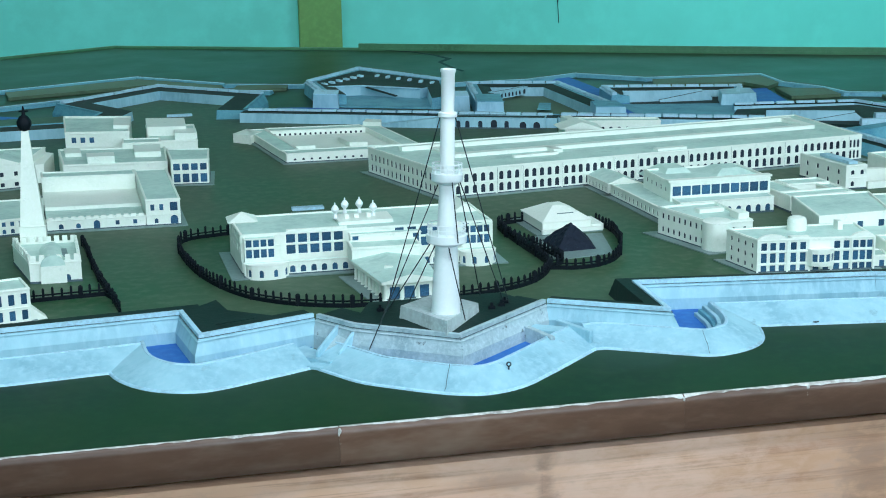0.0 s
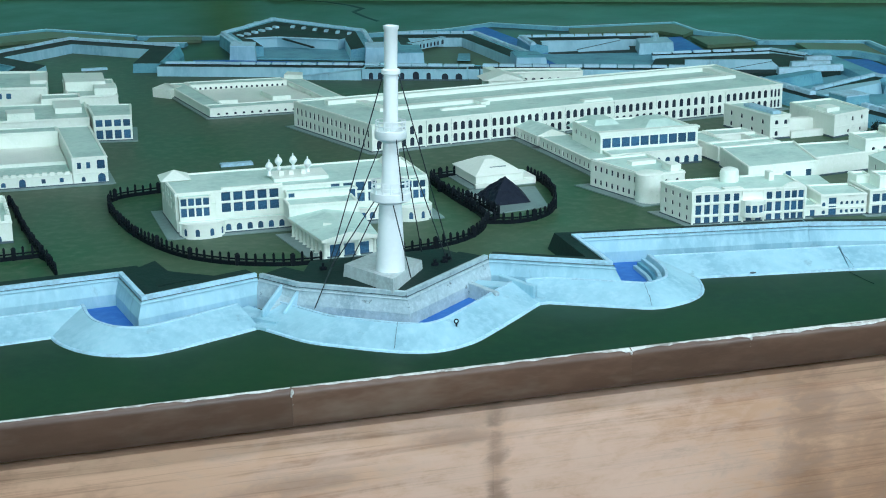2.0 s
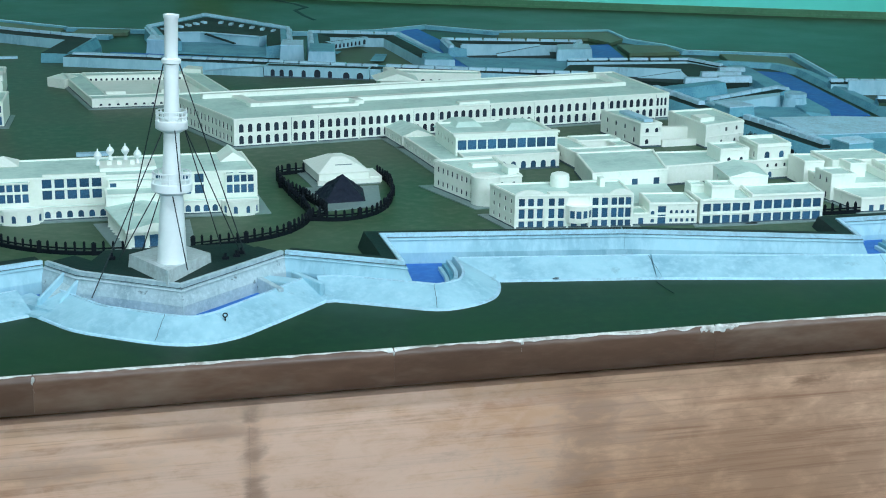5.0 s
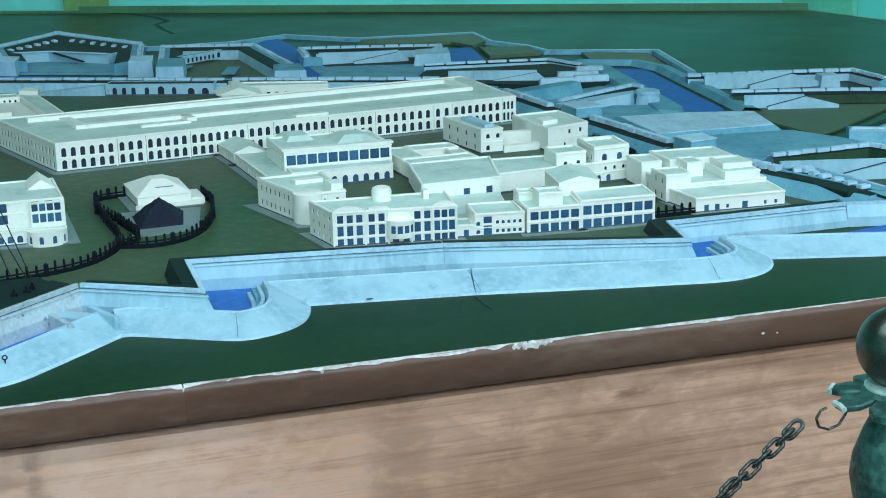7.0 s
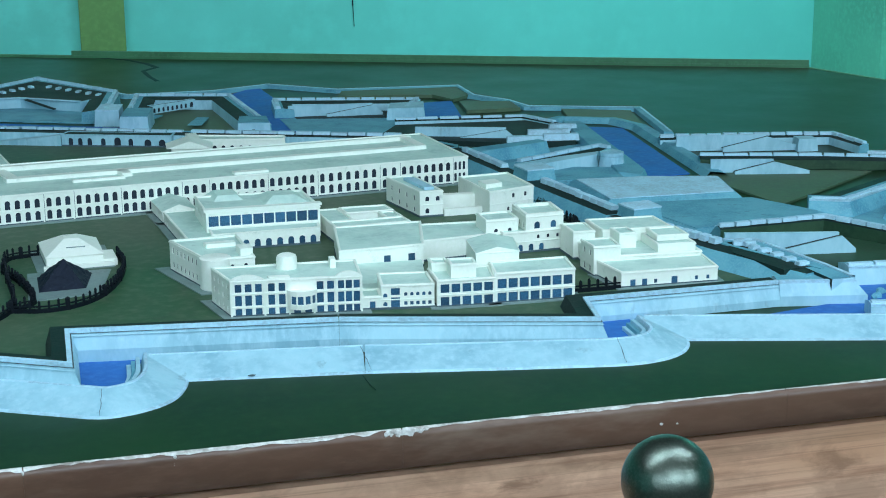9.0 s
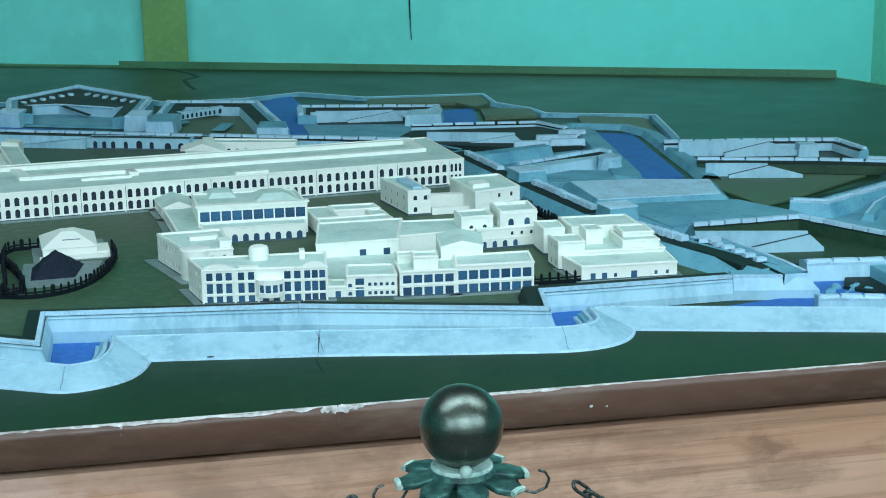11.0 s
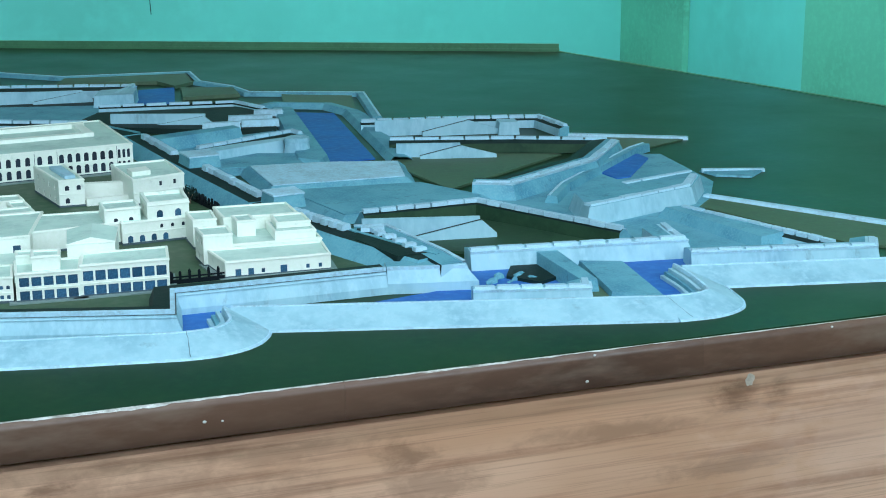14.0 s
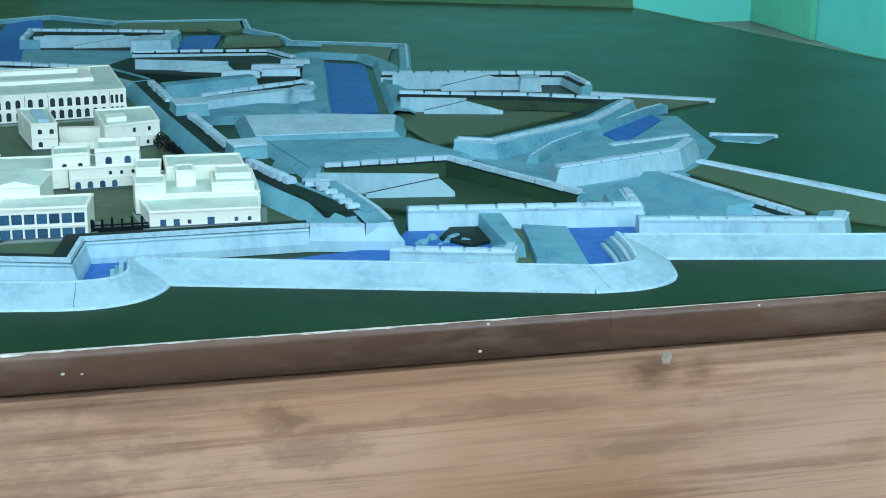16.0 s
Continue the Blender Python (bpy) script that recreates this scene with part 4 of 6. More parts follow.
sl = thing("counterscarp", "smooth blue grey bank round the head of a basin", "embankment")
bm = bmesh.new()
sweep(bm, [(2.02, 1.50), (2.11, 2.22), (2.08, 2.34), (1.96, 2.40), (1.90, 2.36)], [(-0.07, 0.001), (-0.045, 0.015), (-0.01, 0.018), (0.004, 0.001)], capped=False)
part("body", bm, OUTWORK, sl)
for q, zt in (([(1.66, 1.26), (1.98, 1.25), (2.02, 1.43), (1.85, 1.48), (1.66, 1.50)], 0.020), ([(1.68, 1.235), (2.0, 1.205), (2.085, 1.03), (2.02, 0.98), (1.74, 0.95)], 0.014),
              ([(1.58, 1.52), (1.80, 1.50), (1.82, 1.64), (1.55, 1.74)], 0.014)):
    p_ = thing("terreplein", "smooth pale blue sloping platform", "platform")
    part("slab", prism(q, 0.001, zt, 0.022), OUTWORK, p_)
    part("coping", prism(shifted(ccw(q), 0.004, True), zt + 0.0002, zt + 0.0025), COPING if zt > 0.018 else OUTWORK, p_)

# the far corner work
ravelin("blue grey ravelin with parapet blocks and pale ramp walls", [(2.59, 1.68), (2.58, 1.85), (2.35, 1.905), (2.08, 1.955)], 0.036, 0.03, 0.045, foot=0.003)
ramp_wall("pale ramp wall inside the ravelin", (2.34, 1.79), (2.215, 1.81), 0.030, (2.09, 1.835), 0.09)
fl = thing("flank_block", "small pale blue block inside the ravelin", "rampart")
part("body", prism([(2.42, 1.76), (2.47, 1.75), (2.48, 1.80), (2.43, 1.81)], 0.001, 0.036, 0.004), SCARP, fl)
ravelin("blue grey ravelin wall round a green court", [(2.60, 1.46), (2.38, 1.56), (2.07, 1.66)], 0.038, 0.045, 0.06, [(2.05, 1.60), (2.46, 1.44), (2.18, 1.24), (2.05, 1.15), (2.02, 1.40)], foot=0.003, inside=COURT)
ramp_wall("pale ramp wall inside the ravelin", (2.20, 1.475), (2.10, 1.50), 0.026, (2.045, 1.52), 0.09)
ravelin("pale blue flank wall with a small port", [(2.07, 1.06), (2.15, 1.02), (2.44, 1.20), (2.60, 1.40)], 0.042, 0.07, 0.06, foot=0.02, mer=0.004)
glacis("pale blue counterscarp bank", [(2.68, 1.44), (2.62, 1.40), (2.28, 1.07), (2.20, 0.96)], 0.03, 0.02)
work = thing("caponier", "solid pale blue detached work with notched parapet", "caponier")
part("body", prism([(2.205, 0.735), (2.50, 0.838), (2.575, 0.935), (2.585, 1.0), (2.36, 0.935), (2.235, 0.875)], 0.001, 0.041, 0.012, (0, 1)), [SCARP, OUTWORK], work)
merlons(work, [(2.21, 0.74), (2.50, 0.841), (2.57, 0.935)], 0.0405, 0.05, 0.022, 0.005)
merlons(work, [(2.575, 0.99), (2.37, 0.928)], 0.0405, 0.06, 0.018, 0.004)
ravelin("blue grey demilune with parapet blocks round green turf", [(2.20, 0.56), (2.02, 0.90), (1.755, 0.885)], 0.045, 0.02, 0.04, [(1.77, 0.86), (2.0, 0.87), (2.16, 0.62), (1.95, 0.58), (1.74, 0.70)], floor_mat=COURT, foot=0.04, inside=COURT)
ramp_wall("pale ramp wall inside the demilune", (1.955, 0.705), (1.815, 0.725), 0.030, (1.725, 0.765))
r = ravelin("pale blue face wall with parapet gaps above the moat", [(1.85, 0.50), (2.27, 0.44), (2.29, 0.56)], 0.044, 0.05, 0.055, foot=0.014, mer=0.006, mat=SCARP, top=OUTWORK)
r = ravelin("low pale blue wall with parapet blocks in the moat", [(1.775, 0.29), (1.972, 0.235), (1.99, 0.28)], 0.034, 0.04, 0.045, foot=0.006, mer=0.005, mat=SCARP, top=OUTWORK)
turf("dark turf patch between two moat walls", [(1.890, 0.420), (1.945, 0.52), (1.98, 0.50), (1.972, 0.38), (1.93, 0.36)], 0.010, TURF)
rub = random.Random(8)
for k in range(9):
    c = Vector((1.845 + 0.012 * k * 0.9, 0.395 + 0.010 * (k % 4)))
    bm = bmesh.new()
    bmesh.ops.create_icosphere(bm, subdivisions=2, radius=rub.uniform(0.006, 0.010), matrix=Matrix.Translation((c.x, c.y, 0.006)) @ Matrix.Diagonal((1.2, 0.9, 0.9, 1)))
    for v in bm.verts:
        v.co += 0.006 * noise.noise_vector(v.co * 55)
        v.co.z = max(v.co.z, 0.001)
    tagged(link("rubble", bm, OUTWORK), "lump of broken pale masonry in the moat", "rubble", "moat rubble")
sl = thing("moat_ramp", "smooth pale blue ramp down to the moat", "ramp")
part("slab", prism([(1.975, 0.48), (2.015, 0.475), (2.00, 0.27), (1.972, 0.275)], 0.001, 0.032, 0.004), OUTWORK, sl)
sl = thing("moat_ramp", "smooth pale blue ramp down to the moat", "ramp")
part("slab", prism([(2.045, 0.44), (2.118, 0.41), (2.085, 0.185), (2.012, 0.235)], 0.001, 0.018, 0.003), OUTWORK, sl)
sl = thing("moat_ramp", "brown sunk path beside a pale ramp", "path")
part("slab", prism([(2.018, 0.45), (2.043, 0.44), (2.008, 0.24), (1.975, 0.245)], 0.001, 0.010), KHAKI, sl)
r = ravelin("pale blue face wall along the table's edge", [(2.235, 0.36), (2.585, 0.278), (2.62, 0.33)], 0.040, 0.05, 0.05, foot=0.008, mer=0.004, mat=SCARP, top=OUTWORK)
r = ravelin("blue grey parapet line on a dark bank", [(2.56, 0.37), (2.43, 0.735)], 0.03, 0.03, 0.03, foot=0.01)
sl = thing("counterscarp", "sloping blue face of a dark bank", "embankment")
part("body", prism([(2.385, 0.74), (2.43, 0.74), (2.50, 0.47), (2.44, 0.45)], 0.001, 0.026, 0.012), OUTWORK, sl)
glacis("white edged outer bank", [(3.10, 0.16), (2.82, 0.52), (2.58, 0.90)], 0.028, 0.008, COPING)
turf("khaki turf strip between banks", [(3.02, 0.17), (2.78, 0.50), (2.56, 0.86), (2.50, 0.80), (2.62, 0.42), (2.9, 0.15)], 0.005)
glacis("pale outer strip on the green board", [(2.88, 1.54), (2.60, 1.70)], 0.030, 0.008, COPING)
shard = thing("outer_strip", "pale broken outer strip on the green board", "embankment")
part("slab", prism([(2.69, 1.135), (2.84, 1.095), (2.77, 1.035), (2.70, 1.075)], 0.0005, 0.005, 0.002), OUTWORK, shard)
slanted("lip", (2.69, 1.13, 0.010), (2.84, 1.09, 0.008), 0.014, 0.009, COPING, shard)
turf("khaki turf strip between banks", [(2.85, 1.515), (2.62, 1.64), (2.58, 1.50), (2.66, 1.42)], 0.004)

# cracks in the board
for pts, w_ in (([(0.841, 0.254), (0.843, 0.20), (0.846, 0.178)], 0.0005), ([(0.553, 4.57), (0.66, 4.50), (0.76, 4.40), (0.83, 4.25), (0.86, 4.12), (0.80, 4.03)], 0.012),
                ([(0.80, 4.03), (0.81, 3.86), (0.83, 3.72)], 0.009)):
    bm = bmesh.new()
    sweep(bm, pts, [(-w_, 0.0003), (-w_ * 0.3, 0.0012), (w_ * 0.4, 0.0011), (w_, 0.0003)], capped=False)
    tagged(link("board_crack", bm, TURF), "dark warped crack in the green board", "crack", kind="structure")
for cx, cy, cz in ((0.668, 0.288, 0.006), (1.10, 0.25, 0.008), (-0.62, 0.37, 0.009), (1.68, 0.235, 0.009), (2.33, 0.27, 0.012)):
    bm = bmesh.new()
    bmesh.ops.create_icosphere(bm, subdivisions=1, radius=0.005, matrix=Matrix.Translation((cx, cy, cz)) @ Matrix.Diagonal((1.4, 0.5, 0.35, 1)))
    tagged(link("paint_chip", bm, DARKMARK), "small dark chip in the blue paint", "chip", "paint chips")

# smooth sheets of blue grey between the works
for q, zt in (([(2.10, 1.03), (2.17, 0.80), (2.215, 0.62), (2.44, 0.70), (2.56, 0.86), (2.66, 1.02), (2.70, 1.36), (2.58, 1.40), (2.28, 1.14)], 0.0032),
              ([(1.80, 0.93), (2.02, 0.955), (2.10, 1.02), (2.06, 1.16), (1.92, 1.20), (1.72, 1.22), (1.66, 1.0)], 0.0036),
              ([(1.55, 1.50), (1.85, 1.48), (1.90, 2.05), (1.70, 1.98), (1.52, 1.82)], 0.0034),
              ([(2.30, 0.515), (2.44, 0.355), (2.56, 0.36), (2.52, 0.50), (2.43, 0.74), (2.22, 0.66)], 0.0042),
              ([(1.12, 2.50), (1.42, 2.30), (1.60, 2.55), (1.45, 2.70), (1.12, 2.72)], 0.0058)):
    tagged(link("covered_way", prism(q, 0.0005, zt), OUTWORK), "smooth blue grey painted ground between the works", "ground", kind="structure")
water([(2.46, 1.12), (2.50, 1.13), (2.64, 1.31), (2.64, 1.37), (2.57, 1.36), (2.45, 1.22)], 0.0062)
for k in range(7):
    a = Vector((2.30 + 0.045 * k, 1.06 + 0.045 * k))
    st = thing("moat_block", "small pale masonry block beside the moat", "masonry", group="moat blocks")
    part("body", prism([tuple(a), tuple(a + Vector((0.016, 0.012))), tuple(a + Vector((0.006, 0.026))), tuple(a + Vector((-0.01, 0.014)))], 0.003, 0.014 + 0.003 * (k % 3), 0.001), SCARP, st)

# ---- model buildings ----
pane_meshes = {}


def pane_mesh(w, h, arch, mat):
    """A dark painted pane that fills an opening, with a thin raised glazing bar."""
    key = (round(w, 4), round(h, 4), arch, mat.name)
    if key in pane_meshes:
        return pane_meshes[key]
    bm = bmesh.new()
    pts = [(-w / 2, 0), (w / 2, 0)]
    if arch:
        r = w / 2
        pts += [(r * math.cos(a), h - r + r * math.sin(a)) for a in [math.pi * k / 6 for k in range(7)]]
    else:
        pts += [(w / 2, h), (-w / 2, h)]
    a = [bm.verts.new((x, 0.0, z)) for x, z in pts]
    b = [bm.verts.new((x, 0.0015, z)) for x, z in pts]
    bm.faces.new(a)
    bm.faces.new(b[::-1])
    for i in range(len(pts)):
        j = (i + 1) % len(pts)
        bm.faces.new((a[i], a[j], b[j], b[i]))
    bmesh.ops.recalc_face_normals(bm, faces=bm.faces)
    me = bpy.data.meshes.new("window")
    bm.to_mesh(me)
    bm.free()
    me.materials.append(mat)
    pane_meshes[key] = me
    return me


def row(n, z0, z1, w, arch=False, m0=0.0, m1=1.0, mat=None, gaps=()):
    """A row of n openings of width w between the fractions m0 and m1 of a face."""
    return dict(n=n, z0=z0, z1=z1, w=w, arch=arch, m0=m0, m1=m1, mat=mat or NAVY, gaps=gaps)


def facade(bm, a, b, z0, z1, rows, parent, deep=0.0022):
    """One wall face from plan point a to b with real recessed openings; each pane is a part."""
    a, b = Vector(a), Vector(b)
    L = (b - a).length
    d = (b - a) / L
    n = Vector((d.y, -d.x))

    def at(x, z, back=0.0):
        p = a + d * x - n * back
        return (p.x, p.y, z)

    openings = []
    for r in rows:
        span = (r["m1"] - r["m0"]) * L
        for k in range(r["n"]):
            if k in r["gaps"]:
                continue
            c = r["m0"] * L + span * (k + 0.5) / r["n"]
            openings.append((c - r["w"] / 2, c + r["w"] / 2, z0 + r["z0"], z0 + r["z1"], r["arch"], r["mat"]))
    zs = sorted({z0, z1, *[o[2] for o in openings], *[o[3] for o in openings]})
    for lo, hi in zip(zs, zs[1:]):
        mid = (lo + hi) / 2
        here = sorted(o for o in openings if o[2] < mid < o[3])
        x = 0.0
        for o in here + [(L, L)]:
            if o[0] - x > 1e-5:
                bm.faces.new([bm.verts.new(at(*p)) for p in ((x, lo), (o[0], lo), (o[0], hi), (x, hi))])
            x = max(x, o[1])
    ang = math.atan2(d.y, d.x)
    for x0, x1, lo, hi, arch, mat in openings:
        w, h = x1 - x0, hi - lo
        r = w / 2
        if arch:
            top = [(x0 + r + r * math.cos(t), hi - r + r * math.sin(t)) for t in [math.pi * k / 6 for k in range(7)]]
            for k in range(3):
                bm.faces.new([bm.verts.new(at(*p)) for p in (top[k], (x1, hi), top[k + 1])])
                bm.faces.new([bm.verts.new(at(*p)) for p in (top[k + 3], (x0, hi), top[k + 4])])
            ring = [(x0, lo), (x1, lo)] + top
        else:
            ring = [(x0, lo), (x1, lo), (x1, hi), (x0, hi)]
        for p, q in zip(ring, ring[1:] + ring[:1]):
            bm.faces.new([bm.verts.new(at(*v)) for v in ((p[0], p[1]), (q[0], q[1]))] + [bm.verts.new(at(q[0], q[1], deep)), bm.verts.new(at(p[0], p[1], deep))])
        c = a + d * ((x0 + x1) / 2) - n * deep
        share("window", pane_mesh(w, h, arch, mat), parent, Matrix.Translation((c.x, c.y, lo)) @ Matrix.Rotation(ang, 4, 'Z'))


def quad(p0, p1, depth, back_left=None, back_right=None):
    """Plan corners: front left, front right, back right, back left."""
    a, b = Vector(p0), Vector(p1)
    d = (b - a).normalized()
    n = Vector((-d.y, d.x)) * depth
    return [p0, p1, back_right or tuple(b + n), back_left or tuple(a + n)]


def volume(parent, q, z0, z1, front=(), right=(), back=(), left=(), lip=0.004, rim=0.004, roof=ROOF, wall=CREAM, coping=0.0012):
    """Walls with openings, a flat roof behind a low parapet, and a thin cornice."""
    bm = bmesh.new()
    sides = (front, right, back, left)
    for i in range(4):
        facade(bm, q[i], q[(i + 1) % 4], z0, z1, sides[i], parent)
    inn = shifted(ccw(list(q)), rim, True)
    out = [Vector(p) for p in ccw(list(q))]
    for i in range(4):
        j = (i + 1) % 4
        bm.faces.new([bm.verts.new(p) for p in ((out[i].x, out[i].y, z1), (out[j].x, out[j].y, z1), (inn[j].x, inn[j].y, z1), (inn[i].x, inn[i].y, z1))])
        bm.faces.new([bm.verts.new(p) for p in ((inn[i].x, inn[i].y, z1), (inn[j].x, inn[j].y, z1), (inn[j].x, inn[j].y, z1 - lip), (inn[i].x, inn[i].y, z1 - lip))])
    bmesh.ops.remove_doubles(bm, verts=bm.verts, dist=0.00004)
    part("wall", bm, wall, parent)
    part("roof", prism([tuple(p) for p in shifted(ccw(list(q)), rim - 0.0005, True)], z1 - lip - 0.003, z1 - lip), roof, parent, "flat grey green roof")
    if coping:
        c = bmesh.new()
        sweep(c, ccw(list(q)), [(-0.0001, z1 - lip - 0.0015), (-coping, z1 - lip - 0.0008), (-coping, z1 - lip + 0.0012), (-0.0001, z1 - lip + 0.0016)], closed=True)
        part("cornice", c, wall, parent)
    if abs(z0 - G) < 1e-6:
        # narrow dark strip round the foot of the walls
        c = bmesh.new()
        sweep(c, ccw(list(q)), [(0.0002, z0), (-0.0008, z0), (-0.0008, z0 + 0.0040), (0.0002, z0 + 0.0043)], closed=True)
        part("base_line", c, DARKMARK, parent, "dark line at the wall's foot")
    bands = sorted({(r["z0"], r["z1"]) for r in front})
    for (lo0, hi0), (lo1, hi1) in zip(bands, bands[1:]):
        if lo1 - hi0 > 0.004:
            c = bmesh.new()
            zm = z0 + (hi0 + lo1) / 2
            sweep(c, [q[0], q[1]], [(0.0, zm - 0.0011), (-0.0010, zm - 0.0007), (-0.0010, zm + 0.0007), (0.0, zm + 0.0011)])
            part("string_course", c, wall, parent)


def plinth(parent, q, wide=0.012):
    part("pavement", prism([tuple(p) for p in shifted(ccw(list(q)), -wide, True)], G - 0.001, G + 0.0022), PAVING, parent, "blue grey paved strip")


def lump(parent, name, q, z0, z1, label="", mat=CREAM):
    return part(name, prism(q, z0, z1), mat, parent, label)


def gable(parent, name, q, z0, z1, mat=CREAM, roof=ROOF, along='x'):
    """A pitched roof over four plan corners; ridge along the front ('x') or from front to back ('y')."""
    q = [Vector((*p, z0)) for p in q]
    if along == 'x':
        r0, r1 = (q[0] + q[3]) / 2, (q[1] + q[2]) / 2
    else:
        r0, r1 = (q[0] + q[1]) / 2, (q[3] + q[2]) / 2
    r0.z = r1.z = z1
    bm = bmesh.new()
    v = [bm.verts.new(p) for p in q]
    a, b = bm.verts.new(r0), bm.verts.new(r1)
    faces = ([(v[0], v[1], b, a), (v[2], v[3], a, b), (v[3], v[0], a), (v[1], v[2], b)] if along == 'x' else
             [(v[0], v[3], b, a), (v[2], v[1], a, b), (v[0], v[1], a), (v[2], v[3], b)])
    for k, f in enumerate(faces):
        bm.faces.new(f).material_index = 0 if k < 2 else 1
    bm.faces.new((v[3], v[2], v[1], v[0])).material_index = 1
    return part(name, bm, [roof, mat], parent)


def hip(parent, name, q, z0, z1, mat=CREAM, top=0.0):
    q = ccw(list(q))
    c = sum((Vector(p) for p in q), Vector((0, 0))) / len(q)
    bm = bmesh.new()
    v = [bm.verts.new((*p, z0)) for p in q]
    t_ = [bm.verts.new((c.x + (p[0] - c.x) * top, c.y + (p[1] - c.y) * top, z1)) for p in q] if top else [bm.verts.new((c.x, c.y, z1))]
    n = len(q)
    for i in range(n):
        bm.faces.new((v[i], v[(i + 1) % n], t_[(i + 1) % n], t_[i]) if top else (v[i], v[(i + 1) % n], t_[0]))
    if top:
        bm.faces.new(t_)
    bm.faces.new(v[::-1])
    return part(name, bm, mat, parent)


def sub(q, u0, u1, v0, v1):
    """Part of a quadrilateral, by fractions across and back."""
    a, b, c, d = (Vector(p) for p in q)

    def at(u, v):
        return tuple((a * (1 - u) + b * u) * (1 - v) + (d * (1 - u) + c * u) * v)
    return [at(u0, v0), at(u1, v0), at(u1, v1), at(u0, v1)]


def house(label, name="house", group="white model houses", category="house"):
    return thing(name, label, category, group=group)


# long barracks
B = house("long cream two storey barracks with arched window rows", "barracks", "", "barracks")
q = [(0.236, 1.385), (1.392, 1.532), (1.362, 1.875), (0.118, 1.745)]
plinth(B, q, 0.016)
bays = [0.004, 0.118, 0.175, 0.265, 0.385, 0.44, 0.56, 0.665, 0.80, 0.845, 0.965, 0.998]
long_rows = []
for f0, f1 in zip(bays, bays[1:]):
    n = max(2, round((f1 - f0) * 1.166 / 0.0212)) if f1 < 0.99 else 3
    for za in (0.0075, 0.0355):
        long_rows.append(row(n, za, za + 0.0205, 0.0112 if f1 < 0.99 else 0.007, True, f0 + 0.002, f1 - 0.002, BLACKISH))
side_rows = [row(17, 0.009, 0.027, 0.0095, True, 0.02, 0.98, BLACKISH), row(17, 0.036, 0.054, 0.0095, True, 0.02, 0.98, BLACKISH)]
volume(B, q, G, 0.091, front=long_rows, left=side_rows, lip=0.003)
for f in bays[1:-1]:
    c = Vector(q[0]).lerp(Vector(q[1]), f)
    d = (Vector(q[1]) - Vector(q[0])).normalized()
    m = Vector((d.y, -d.x))
    p = [tuple(c - d * 0.0016), tuple(c - d * 0.0016 + m * 0.0016), tuple(c + d * 0.0016 + m * 0.0016), tuple(c + d * 0.0016)]
    lump(B, "pilaster", p, G, 0.0905)
    lump(B, "joint", [tuple(c + d * 0.0016), tuple(c + d * 0.0016 + m * 0.0007), tuple(c + d * 0.0027 + m * 0.0007), tuple(c + d * 0.0027)], G, 0.0895, "dark joint between two bays", DARKMARK)
w1 = sub(q, 0.09, 0.93, 0.40, 0.47)
lump(B, "roof_ridge", w1, 0.088, 0.097)
lump(B, "roof_ridge", sub(q, 0.04, 0.955, 0.78, 0.83), 0.088, 0.099)
lump(B, "roof_ridge", sub(q, 0.93, 0.95, 0.40, 0.80), 0.088, 0.098)
lump(B, "roof_ridge", sub(q, 0.10, 0.12, 0.47, 0.80), 0.088, 0.094)
lump(B, "roof_ridge", sub(q, 0.30, 0.32, 0.30, 0.42), 0.088, 0.097)
lump(B, "roof_slab", sub(q, 0.50, 0.57, 0.06, 0.12), 0.088, 0.0935)
lump(B, "roof_slab", sub(q, 0.20, 0.30, 0.24, 0.27), 0.088, 0.094)

# government house with its hall in front
V = house("cream government house with bays, blue windows and roof urns", "government_house", "", "house")
q = [(-0.290, 0.822), (0.212, 0.812), (0.205, 0.985), (-0.300, 0.985)]
plinth(V, [(-0.302, 0.795), (0.222, 0.778), (0.215, 0.995), (-0.31, 0.995)], 0.012)
up = []
for za, zb in ((0.0365, 0.0545), (0.0590, 0.0765)):
    up += [row(5, za, zb, 0.0178, False, 0.17, 0.405), row(4, za, zb, 0.0178, False, 0.60, 0.80), row(2, za, zb, 0.0140, False, 0.87, 0.97)]
volume(V, q, G, 0.103, front=up, left=[row(5, 0.039, 0.053, 0.011, False, 0.05, 0.95, ROOF), row(5, 0.060, 0.074, 0.011, False, 0.05, 0.95, ROOF)], lip=0.003)
for f in (0.003, 0.158, 0.418, 0.588, 0.812, 0.858, 0.997):
    c = Vector(q[0]).lerp(Vector(q[1]), f)
    lump(V, "pilaster", [(c.x - 0.003, c.y + 0.001), (c.x - 0.003, c.y - 0.002), (c.x + 0.003, c.y - 0.002), (c.x + 0.003, c.y + 0.001)], 0.05, 0.0995)
for u0, u1 in ((-0.285, -0.225), (0.150, 0.208)):
    volume(V, [(u0, 0.806), (u1, 0.804), (u1, 0.8215), (u0, 0.8225)], G, 0.098, front=[row(4, 0.0365, 0.0535, 0.0112, False, 0.02, 0.98), row(4, 0.0585, 0.074, 0.0112, False, 0.02, 0.98)], lip=0.001, rim=0.002)
volume(V, [(-0.288, 0.795), (-0.075, 0.793), (-0.075, 0.8045), (-0.288, 0.8055)], G, 0.051, front=[row(9, 0.006, 0.020, 0.0105, True, 0.10, 0.98)], lip=0.001, rim=0.002)
volume(V, [(0.062, 0.790), (0.212, 0.784), (0.212, 0.803), (0.062, 0.804)], G, 0.051, front=[row(6, 0.006, 0.020, 0.0105, True, 0.02, 0.72)], lip=0.001, rim=0.002)
